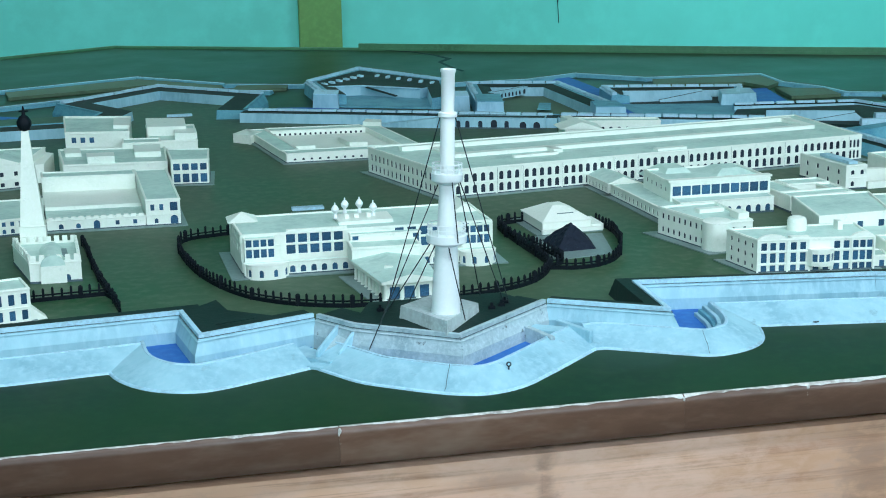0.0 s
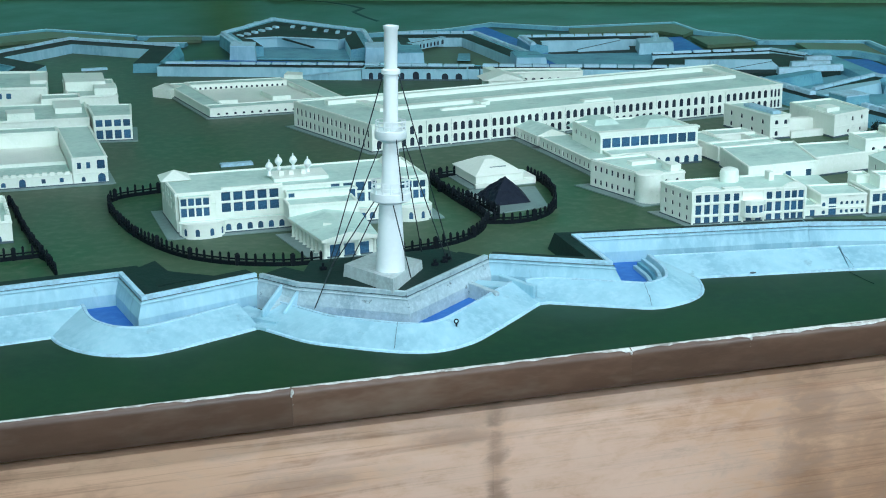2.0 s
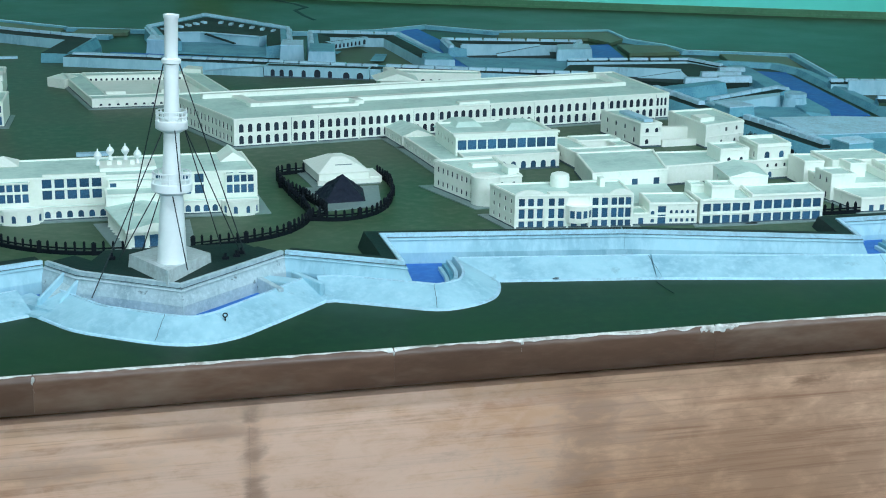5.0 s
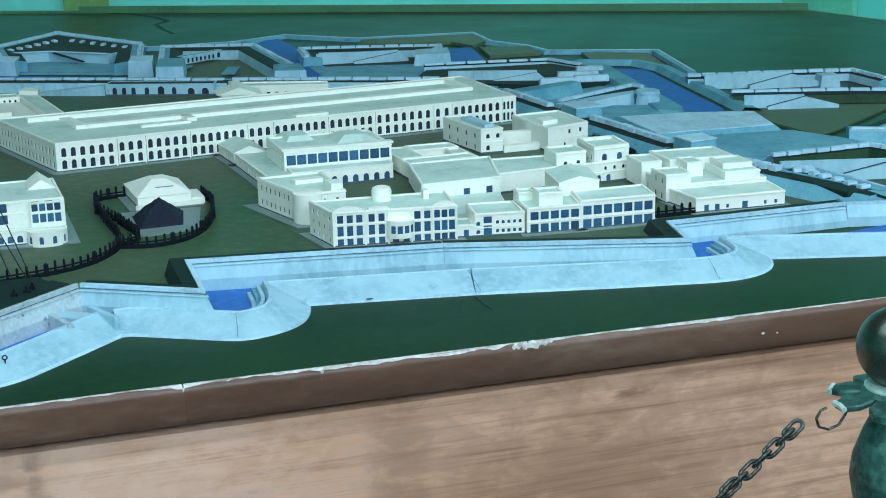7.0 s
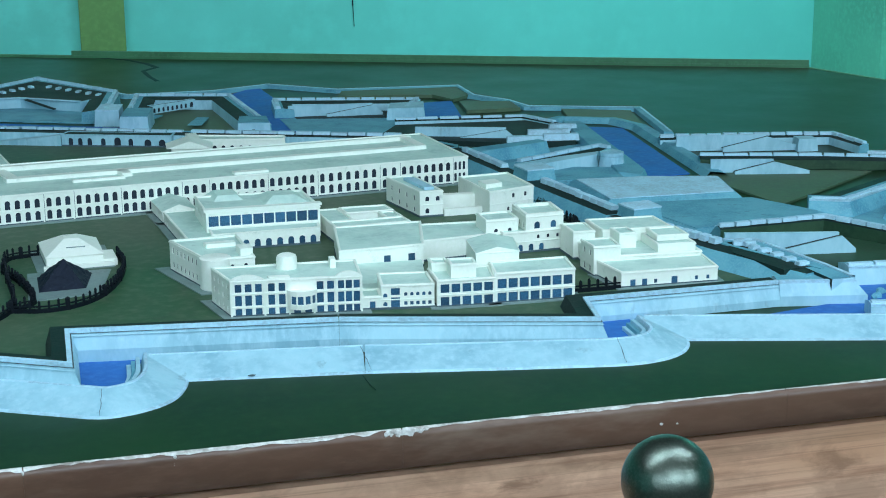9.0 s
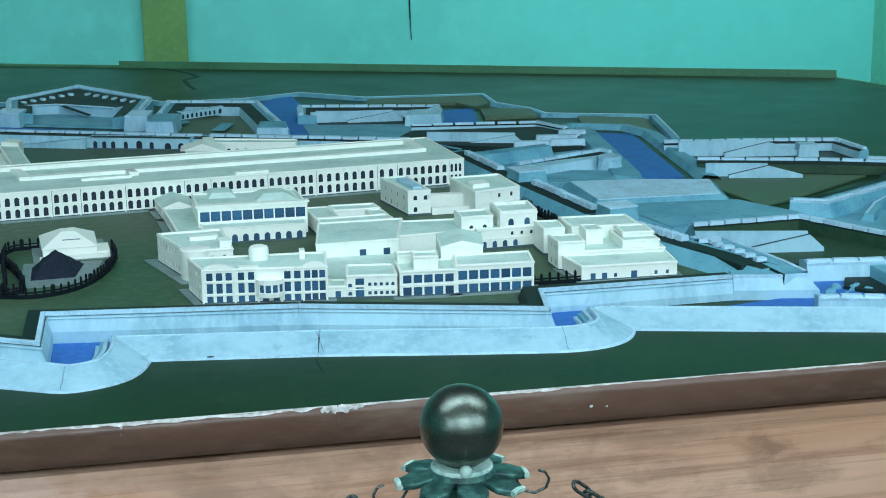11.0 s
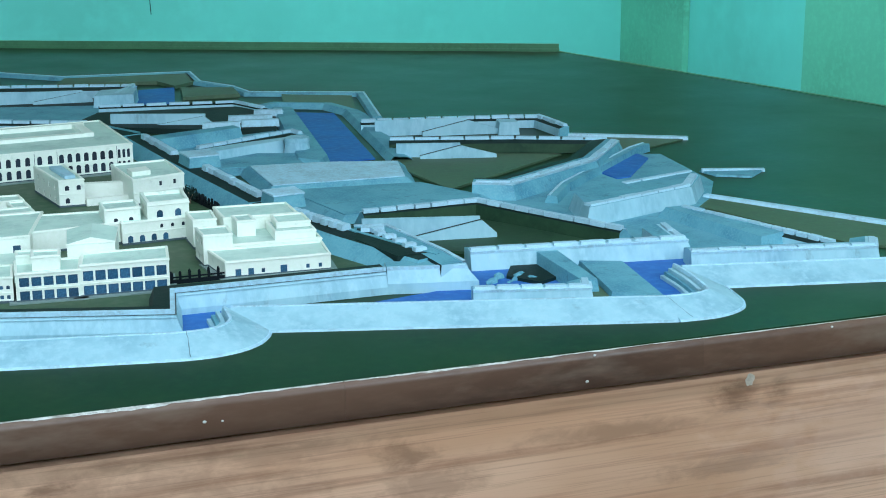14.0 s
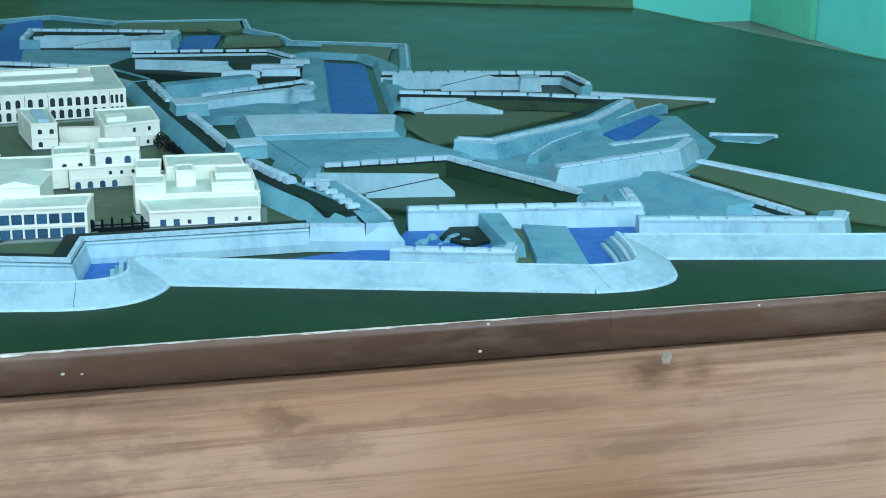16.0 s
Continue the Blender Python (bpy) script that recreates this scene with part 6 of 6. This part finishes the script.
volume(L, sub(q, 0.272, 1, 0, 1), G, 0.068, front=[row(1, 0.003, 0.022, 0.016, False, 0.16, 0.36), row(1, 0.026, 0.039, 0.016, False, 0.16, 0.36), row(1, 0.006, 0.014, 0.0075, True, 0.0, 0.14), row(1, 0.022, 0.030, 0.0075, True, 0.0, 0.14),
                                                   row(5, 0.007, 0.014, 0.006, False, 0.40, 0.97), row(5, 0.024, 0.031, 0.006, True, 0.40, 0.97)], lip=0.003)
L = house("cream house with two rows of square blue windows")
q = [(1.036, 0.512), (1.142, 0.504), (1.155, 0.585), (1.042, 0.60)]
plinth(L, q, 0.012)
volume(L, q, G, 0.074, front=[row(5, 0.003, 0.0195, 0.0160, False, 0.04, 0.98), row(5, 0.027, 0.043, 0.0160, False, 0.04, 0.98)], lip=0.003)
volume(L, [(1.066, 0.528), (1.112, 0.523), (1.118, 0.565), (1.07, 0.572)], 0.07, 0.097, lip=0.003)
volume(L, [(1.044, 0.578), (1.075, 0.576), (1.078, 0.61), (1.046, 0.615)], G, 0.088, lip=0.003)
L = house("cream house with paired rows of square blue windows")
q = [(1.1425, 0.507), (1.293, 0.500), (1.305, 0.585), (1.156, 0.588)]
plinth(L, q, 0.012)
volume(L, q, G, 0.080, front=[row(7, 0.003, 0.0200, 0.0172, False, 0.02, 0.98), row(7, 0.028, 0.046, 0.0172, False, 0.02, 0.98)], lip=0.003)
L = house("cream gabled house with a plain curved front wall")
q = [(1.132, 0.592), (1.215, 0.589), (1.235, 0.69), (1.145, 0.70)]
volume(L, q, G, 0.096, left=[row(2, 0.05, 0.062, 0.007, True, 0.1, 0.9, BLACKISH)], lip=0.001)
gable(L, "pediment", q, 0.096, 0.106, CREAM, ROOF, 'y')
L = house("cream flat roofed range with blue doors")
q = [(0.915, 0.792), (1.087, 0.800), (1.13, 0.99), (0.945, 0.99)]
volume(L, q, G, 0.068, front=[row(2, 0.004, 0.028, 0.014, False, 0.42, 1.0)], lip=0.003)
lump(L, "low_roof", [(0.83, 0.66), (1.05, 0.64), (1.08, 0.79), (0.84, 0.80)], G, 0.038, "low flat grey roof", ROOF)
lump(L, "chimney", [(0.868, 0.735), (0.876, 0.735), (0.876, 0.745), (0.868, 0.745)], 0.03, 0.06)
volume(L, [(1.088, 0.83), (1.26, 0.85), (1.275, 0.96), (1.12, 0.97)], G, 0.066, lip=0.003)
L = house("cream house round a small open court")
q = [(0.955, 1.02), (1.12, 1.03), (1.10, 1.19), (0.94, 1.19)]
volume(L, sub(q, 0, 0.99, 0, 0.3), G, 0.060, front=[row(2, 0.010, 0.02, 0.008, True, 0.6, 0.95, BLACKISH)], lip=0.003)
volume(L, sub(q, 0, 0.34, 0.31, 1), G, 0.060, left=[row(3, 0.012, 0.022, 0.007, True, 0.1, 0.9, BLACKISH)], lip=0.003)
volume(L, sub(q, 0.35, 1, 0.66, 1), G, 0.062, lip=0.003)
volume(L, sub(q, 0.78, 1, 0.31, 0.65), G, 0.060, lip=0.003)
L = house("tall cream house with arched windows and an upper room")
q = [(1.262, 0.835), (1.395, 0.845), (1.40, 0.95), (1.262, 0.95)]
volume(L, q, G, 0.068, front=[row(4, 0.004, 0.018, 0.0105, True, 0.03, 0.72), row(3, 0.028, 0.036, 0.006, True, 0.5, 0.98, BLACKISH)], left=[row(3, 0.006, 0.02, 0.009, True, 0.05, 0.95, BLACKISH)], lip=0.003)
volume(L, sub(q, 0.38, 1.0, 0.02, 0.9), 0.066, 0.102, front=[row(2, 0.004, 0.019, 0.0125, True, 0.08, 0.95)], left=[row(3, 0.004, 0.018, 0.009, True, 0.05, 0.95, BLACKISH)], lip=0.007, rim=0.006)
volume(L, sub(q, -0.22, 0.30, 0.2, 0.8), 0.05, 0.092, front=[row(2, 0.008, 0.022, 0.009, True, 0.1, 0.95, BLACKISH)], lip=0.004)
L = house("cream corner house of stepped flat roofs")
q = [(1.398, 0.535), (1.590, 0.528), (1.600, 0.62), (1.385, 0.63)]
plinth(L, q, 0.012)
volume(L, q, G, 0.054, front=[row(2, 0.002, 0.016, 0.0105, False, 0.06, 0.30), row(1, 0.006, 0.014, 0.0065, False, 0.31, 0.40), row(1, 0.003, 0.017, 0.0125, False, 0.5, 0.6), row(2, 0.007, 0.015, 0.0065, False, 0.72, 0.96)], lip=0.003)
volume(L, [(1.385, 0.632), (1.600, 0.622), (1.605, 0.80), (1.40, 0.82)], G, 0.060, lip=0.003, left=[row(4, 0.004, 0.018, 0.009, True, 0.02, 0.95, BLACKISH), row(5, 0.024, 0.033, 0.006, True, 0.02, 0.95, BLACKISH)])
volume(L, [(1.378, 0.628), (1.432, 0.625), (1.436, 0.69), (1.376, 0.695)], G, 0.082, left=[row(2, 0.038, 0.05, 0.008, True, 0.1, 0.9, BLACKISH), row(2, 0.006, 0.02, 0.009, True, 0.1, 0.9, BLACKISH)], lip=0.003)
volume(L, [(1.385, 0.76), (1.43, 0.758), (1.435, 0.83), (1.385, 0.835)], G, 0.080, lip=0.003)
volume(L, [(1.44, 0.74), (1.585, 0.735), (1.585, 0.83), (1.44, 0.84)], G, 0.084, lip=0.003)
volume(L, [(1.455, 0.69), (1.49, 0.688), (1.49, 0.739), (1.455, 0.74)], G, 0.088, lip=0.002)
volume(L, [(1.515, 0.638), (1.592, 0.634), (1.596, 0.734), (1.52, 0.734)], 0.055, 0.074, lip=0.003)
volume(L, [(1.525, 0.668), (1.590, 0.664), (1.592, 0.732), (1.53, 0.734)], 0.072, 0.084, lip=0.003)
L = house("cream house with a dark side stair and few windows")
q = [(1.184, 1.205), (1.238, 1.205), (1.215, 1.385), (1.150, 1.385)]
volume(L, q, G, 0.082, front=[row(2, 0.008, 0.02, 0.009, True, 0.1, 1.0, BLACKISH, (1,)), row(2, 0.036, 0.047, 0.009, True, 0.1, 1.0, BLACKISH)], left=[row(4, 0.008, 0.02, 0.009, True, 0.05, 0.95, BLACKISH), row(4, 0.034, 0.046, 0.009, True, 0.05, 0.95, BLACKISH)], lip=0.003)
lump(L, "roof_slab", sub(q, 0.35, 0.75, 0.1, 0.75), 0.08, 0.087, "pale ribbed skylight", COPING)
lump(L, "low_wall", [(1.24, 1.20), (1.33, 1.205), (1.33, 1.22), (1.24, 1.215)], G, 0.038)
lump(L, "sloping_wall", [(1.24, 1.26), (1.33, 1.25), (1.33, 1.27), (1.24, 1.28)], G, 0.058)
L = house("plain cream house with four small windows")
q = [(1.335, 1.165), (1.452, 1.205), (1.440, 1.365), (1.315, 1.35)]
volume(L, q, G, 0.080, front=[row(2, 0.008, 0.017, 0.007, True, 0.25, 0.95, BLACKISH), row(2, 0.036, 0.046, 0.007, False, 0.4, 0.95, BLACKISH)], lip=0.004)
lump(L, "roof_block", sub(q, 0.1, 0.45, 0.25, 0.5), 0.07, 0.086)

# ---- railings ----
post_bm = box_bm(-0.0022, 0.0022, -0.0022, 0.0022, 0, 0.021)
post_mesh = bpy.data.meshes.new("post")
lathe(post_bm, [(0.0022, 0.019), (0.0026, 0.021), (0.0008, 0.024)], 6)
post_bm.to_mesh(post_mesh)
post_bm.free()
post_mesh.materials.append(IRON)


def railing(label, line, z=G, step=0.017, smooth=3):
    """Posts on three rails along a plan line, with thick piers now and then."""
    pts = [Vector(p) for p in line]
    for _ in range(smooth if len(pts) > 2 else 0):
        new_pts = [pts[0]]
        for a, b in zip(pts, pts[1:]):
            new_pts += [a.lerp(b, 0.25), a.lerp(b, 0.75)]
        pts = new_pts + [pts[-1]]
    t_ = thing("railing", label, "railing", group="black railings")
    for h in (0.0045, 0.0105):
        bm = bmesh.new()
        sweep(bm, [tuple(p) for p in pts], [(-0.0012, z + h), (-0.0012, z + h + 0.0026), (0.0012, z + h + 0.0026), (0.0012, z + h), (-0.0012, z + h)], capped=False)
        part("rail", bm, IRON, t_)
    bm = bmesh.new()
    sweep(bm, [tuple(p) for p in pts], [(-0.0026, z - 0.001), (-0.0026, z + 0.0075), (0.0026, z + 0.0075), (0.0026, z - 0.001)], capped=False)
    part("kerb", bm, IRON, t_)
    run, k = 0.0, 0
    for a, b in zip(pts, pts[1:]):
        l = (b - a).length
        while run < l:
            p = a.lerp(b, run / l)
            s = 1.9 if k % 6 == 0 else 1.0
            share("post", post_mesh, t_, Matrix.Translation((p.x, p.y, z)) @ Matrix.Rotation(jit.uniform(-0.08, 0.08), 4, 'X') @ Matrix.Diagonal((s, s, 1.0 + jit.uniform(-0.08, 0.1), 1)))
            run += step
            k += 1
        run -= l
    return t_


railing("black iron railing round the government house", [(-0.29, 1.165), (-0.398, 1.14), (-0.405, 1.03), (-0.375, 0.83), (-0.313, 0.672), (-0.238, 0.593), (-0.14, 0.545), (-0.064, 0.54)])
railing("black iron railing round the government house", [(0.06, 0.545), (0.184, 0.572), (0.25, 0.614), (0.300, 0.69), (0.308, 0.76), (0.296, 0.87), (0.289, 0.97), (0.285, 1.09), (0.355, 1.10)])
railing("black iron railing round the paved yard", [(0.300, 0.70), (0.365, 0.678), (0.440, 0.715), (0.490, 0.81), (0.520, 0.95), (0.508, 1.05)])
railing("black iron railing round the paved yard", [(0.285, 0.98), (0.315, 0.90), (0.335, 0.80), (0.345, 0.735), (0.300, 0.71)], smooth=1)
railing("black iron railing beside the church", [(-0.70, 0.735), (-0.575, 0.745), (-0.545, 0.745), (-0.528, 0.62)], smooth=1)
railing("black iron railing beside the church", [(-0.548, 0.75), (-0.572, 0.90), (-0.592, 1.12), (-0.60, 1.16)], smooth=1)
railing("black iron railing between two houses", [(1.30, 0.535), (1.396, 0.535)], smooth=0)
railing("black iron railing behind the corner house", [(1.43, 0.95), (1.50, 1.00), (1.46, 1.20)], smooth=1)

# ---- flagstaff ----
F = thing("flagstaff_tower", "tall white flagstaff tower with two railed galleries on a stone base", "flagstaff", pose(0.003, 0.297, 0.058, -2.2, 2.0, 0))
part("pedestal", prism([(-0.066, 0.055), (-0.012, -0.062), (0.068, 0.050), (0.015, 0.135)], -0.006, 0.017, 0.002), STONE, F, "weathered grey stone pedestal")
bm = bmesh.new()
lathe(bm, [(0.0245, 0.016), (0.024, 0.02), (0.0225, 0.06), (0.0185, 0.128), (0.0185, 0.133)], 28)
part("lower_shaft", bm, WHITE, F, "white tapering shaft", True)


def gallery(z, r, rail):
    bm = bmesh.new()
    lathe(bm, [(r * 0.55, z - 0.006), (r * 0.97, z), (r, z + 0.001), (r, z + 0.013), (r * 0.96, z + 0.014), (r * 0.4, z + 0.014)], 28)
    g_ = part("gallery", bm, WHITE, F, "white gallery ring with a railing", True)
    for k in range(14):
        a = 2 * math.pi * k / 14
        bm = bmesh.new()
        rod(bm, (r * 0.93 * math.cos(a), r * 0.93 * math.sin(a), z + 0.013), (r * 0.93 * math.cos(a), r * 0.93 * math.sin(a), z + 0.013 + rail), 0.0011, 5)
        part("baluster", bm, WHITE, g_)
    for h in (0.5, 1.0):
        bm = bmesh.new()
        ring = [(r * 0.93 * math.cos(2 * math.pi * k / 28), r * 0.93 * math.sin(2 * math.pi * k / 28)) for k in range(28)]
        sweep(bm, ring, [(-0.001, z + 0.012 + rail * h), (-0.001, z + 0.014 + rail * h), (0.001, z + 0.014 + rail * h), (0.001, z + 0.012 + rail * h), (-0.001, z + 0.012 + rail * h)], closed=True)
        part("handrail", bm, WHITE, g_)


gallery(0.136, 0.0335, 0.018)
bm = bmesh.new()
lathe(bm, [(0.0165, 0.148), (0.015, 0.17), (0.0128, 0.232), (0.0135, 0.236)], 24)
part("middle_shaft", bm, WHITE, F, "white tapering shaft", True)
gallery(0.238, 0.0262, 0.016)
bm = bmesh.new()
lathe(bm, [(0.0122, 0.250), (0.0118, 0.342), (0.0155, 0.344), (0.0155, 0.350), (0.0125, 0.352)], 24)
part("upper_shaft", bm, WHITE, F, "white shaft with a collar", True)
bm = bmesh.new()
lathe(bm, [(0.0106, 0.352), (0.0112, 0.414), (0.0128, 0.416), (0.0128, 0.421), (0.010, 0.4215), (0.009, 0.418)], 24)
part("topmast", bm, WHITE, F, "white tube with a lipped top", True)
for a, b in (((-0.012, 0.0, 0.345), (-0.072, 0.148, -0.005)), ((-0.012, 0.0, 0.24), (-0.130, -0.005, -0.040)), ((0.0, -0.018, 0.13), (0.020, -0.058, 0.016)),
             ((-0.02, 0.01, 0.14), (-0.082, 0.10, -0.005)), ((0.012, 0.0, 0.345), (0.135, 0.085, -0.006)), ((0.02, 0.0, 0.24), (0.130, 0.10, -0.006)),
             ((0.02, 0.01, 0.24), (0.105, 0.17, -0.02)), ((-0.015, 0.0, 0.14), (-0.045, 0.12, -0.006)), ((0.003, -0.025, 0.24), (0.012, -0.034, 0.14))):
    bm = bmesh.new()
    rod(bm, a, b, 0.0010, 5)
    part("guy_rope", bm, ROPE, F, "thin dark guy rope")
for k, (ax, ay) in enumerate(((0.128, 0.388), (0.118, 0.372), (0.098, 0.36), (-0.09, 0.40))):
    an = bmesh.new()
    block(an, ax - 0.006, ax + 0.006, ay - 0.004, ay + 0.004, 0.054, 0.060, 0.001)
    block(an, ax - 0.002, ax + 0.002, ay - 0.002, ay + 0.002, 0.059, 0.066)
    tagged(link("rope_anchor", an, IRON), "small black rope anchor on the bastion", "anchor", "rope anchors")
bl = bmesh.new()
tube(bl, [(0.072 + 0.0034 * math.sin(a), 0.146, 0.0265 - 0.0034 * math.cos(a)) for a in [2 * math.pi * k / 12 for k in range(13)]], 0.0010, 6)
rod(bl, (0.072, 0.146, 0.017), (0.072, 0.146, 0.0235), 0.0011, 6)
tagged(link("mooring_ring", bl, IRON, smooth=True), "tiny dark iron ring standing on the blue bank", "ring")

# ---- the barrier posts and chains ----
BY = -0.987


def petal_ring(bm, n, r0, r1, z, tilt, width, thick):
    for k in range(n):
        a = 2 * math.pi * k / n
        pts = [(r0, -width * 0.5), (r1 * 0.75, -width), (r1, -width * 0.45), (r1 * 0.95, 0), (r1, width * 0.45), (r1 * 0.75, width), (r0, width * 0.5)]
        up, dn = [], []
        for r_, w_ in pts:
            z_ = z + tilt * (r_ - r0) - 9 * max(0, r_ - r1 * 0.8) ** 2
            p = Vector((r_ * math.cos(a) - w_ * math.sin(a), r_ * math.sin(a) + w_ * math.cos(a), z_))
            up.append(bm.verts.new(p))
            dn.append(bm.verts.new(p - Vector((0, 0, thick))))
        bm.faces.new(up)
        bm.faces.new(dn[::-1])
        for i in range(7):
            bm.faces.new((up[i], up[(i + 1) % 7], dn[(i + 1) % 7], dn[i]))


def barrier_post(m):
    p = thing("barrier_post", "green bronze barrier post with a ball finial and leaf collar", "post", m, "barrier posts")
    bm = bmesh.new()
    bmesh.ops.create_uvsphere(bm, u_segments=40, v_segments=24, radius=0.0365, matrix=Matrix.Translation((0, 0, 0.329)))
    part("ball", bm, BRONZE, p, "worn dark green bronze ball", True)
    bm = bmesh.new()
    petal_ring(bm, 8, 0.012, 0.058, 0.289, -0.12, 0.014, 0.006)
    bmesh.ops.bevel(bm, geom=list(bm.edges), offset=0.0012, segments=1, affect='EDGES')
    part("leaf_collar", bm, VERDIGRIS, p, "verdigris leaf collar", True)
    bm = bmesh.new()
    lathe(bm, [(0.012, 0.296), (0.026, 0.293), (0.030, 0.287), (0.024, 0.281), (0.020, 0.276), (0.021, 0.262), (0.026, 0.250), (0.034, 0.225), (0.036, 0.205), (0.031, 0.18),
               (0.022, 0.160), (0.017, 0.145), (0.024, 0.135), (0.024, 0.125), (0.017, 0.115), (0.020, 0.0), (0.022, -0.5), (0.030, -0.62), (0.05, -0.68), (0.09, -0.72), (0.10, FLOOR + 0.005), (0.10, FLOOR)], 28)
    part("stem", bm, VERDIGRIS, p, "turned verdigris stem", True)
    bm = bmesh.new()
    lathe(bm, [(0.027, 0.2895), (0.0275, 0.2925), (0.026, 0.2945), (0.012, 0.2955)], 24)
    part("cap_disc", bm, PATINA, p, "pale green disc under the ball", True)
    for k in range(8):
        if k in (2, 5):
            continue
        a = 2 * math.pi * k / 8
        c, t = Vector((0.0565 * math.cos(a), 0.0565 * math.sin(a), 0.2815)), Vector((-math.sin(a), math.cos(a), 0)) * 0.0085
        bm = bmesh.new()
        tube(bm, [c - t - Vector((0, 0, 0.001)), c, c + t - Vector((0, 0, 0.0015))], 0.0028, 7)
        part("leaf_tip", bm, PATINA, p, "pale worn edge of a leaf", True)
    bm = bmesh.new()
    bmesh.ops.create_uvsphere(bm, u_segments=12, v_segments=8, radius=0.006, matrix=Matrix.Translation((-0.002, -0.024, 0.2955)))
    part("screw_head", bm, PATINA, p, "pale screw head", True)
    for s in (-1, 1):
        bm = bmesh.new()
        pts = [(s * 0.046, 0, 0.281), (s * 0.050, 0, 0.272), (s * 0.056, 0, 0.263), (s * 0.066, 0, 0.260), (s * 0.076, 0, 0.264), (s * 0.079, 0, 0.272), (s * 0.075, 0, 0.279), (s * 0.069, 0, 0.281)]
        tube(bm, pts, 0.0013, 6)
        part("hook", bm, STEEL, p, "bent wire hook")
    return p


first = barrier_post(pose(0.818, BY, 0))
for px_ in (-0.86, 2.496):
    copy_thing(first, pose(px_, BY, 0))

link_bm = bmesh.new()
ring = []
for k in range(16):
    a = 2 * math.pi * k / 16
    ring.append((0.0075 * math.cos(a) + (0.0045 if math.cos(a) > 0 else -0.0045), 0.0055 * math.sin(a)))
cs = [[link_bm.verts.new((x + 0.0022 * math.cos(b) * x / 0.012, y + 0.0022 * math.cos(b) * y / 0.0055, 0.0022 * math.sin(b))) for b in [2 * math.pi * j / 6 for j in range(6)]] for x, y in ring]
for i in range(16):
    for j in range(6):
        link_bm.faces.new((cs[i][j], cs[i][(j + 1) % 6], cs[(i + 1) % 16][(j + 1) % 6], cs[(i + 1) % 16][j]))
bmesh.ops.recalc_face_normals(link_bm, faces=link_bm.faces)
for v in link_bm.verts:
    v.co *= 0.84
link_mesh = bpy.data.meshes.new("link")
link_bm.to_mesh(link_mesh)
link_bm.free()
link_mesh.materials.append(STEEL)
for p in link_mesh.polygons:
    p.use_smooth = True
for x0, x1 in ((-0.86, 0.818), (0.818, 2.496)):
    ch = thing("chain", "tarnished steel chain hanging between barrier posts", "chain", group="barrier chains")
    a, b, sag = x0 + 0.098, x1 - 0.098, 0.30
    n = 400
    curve = [Vector((a + (b - a) * k / n, BY, 0.268 - sag * (1 - (2 * k / n - 1) ** 2))) for k in range(n + 1)]
    run, k, gap = 0.0, 0, 0.0130
    for p, q_ in zip(curve, curve[1:]):
        run += (q_ - p).length
        if run >= gap:
            run -= gap
            d = q_ - p
            m = Matrix.Translation(q_) @ d.to_track_quat('X', 'Z').to_matrix().to_4x4() @ Matrix.Rotation(radians(45 + 90 * (k % 2)), 4, 'X')
            share("link", link_mesh, ch, m)
            k += 1

# dark bush by the rampart
bush = thing("bush", "small dark green bush beside a white house", "bush", pose(1.452, 1.15, G))
bm = bmesh.new()
rod(bm, (0, 0, 0), (0.002, 0, 0.016), 0.0018, 5)
for a in range(4):
    rod(bm, (0.001, 0, 0.008), (0.009 * math.cos(a * 1.6), 0.009 * math.sin(a * 1.6), 0.022), 0.0009, 4)
part("stem", bm, KNOT, bush)
bm = bmesh.new()
lr = random.Random(3)
for _ in range(320):
    d = Vector((lr.gauss(0, 1), lr.gauss(0, 1), lr.gauss(0, 0.8))).normalized() * lr.uniform(0.4, 1.0)
    c = Vector((d.x * 0.019, d.y * 0.030, 0.022 + d.z * 0.017))
    u = Vector((lr.gauss(0, 1), lr.gauss(0, 1), lr.gauss(0, 1))).normalized() * 0.0032
    w_ = u.cross(Vector((lr.gauss(0, 1), lr.gauss(0, 1), lr.gauss(0, 1)))).normalized() * 0.0018
    bm.faces.new([bm.verts.new(c + p) for p in (-u, w_, u, -w_)])
tagged(part("leaves", bm, TURF, bush, "dark green leaves"), kind="stuff")
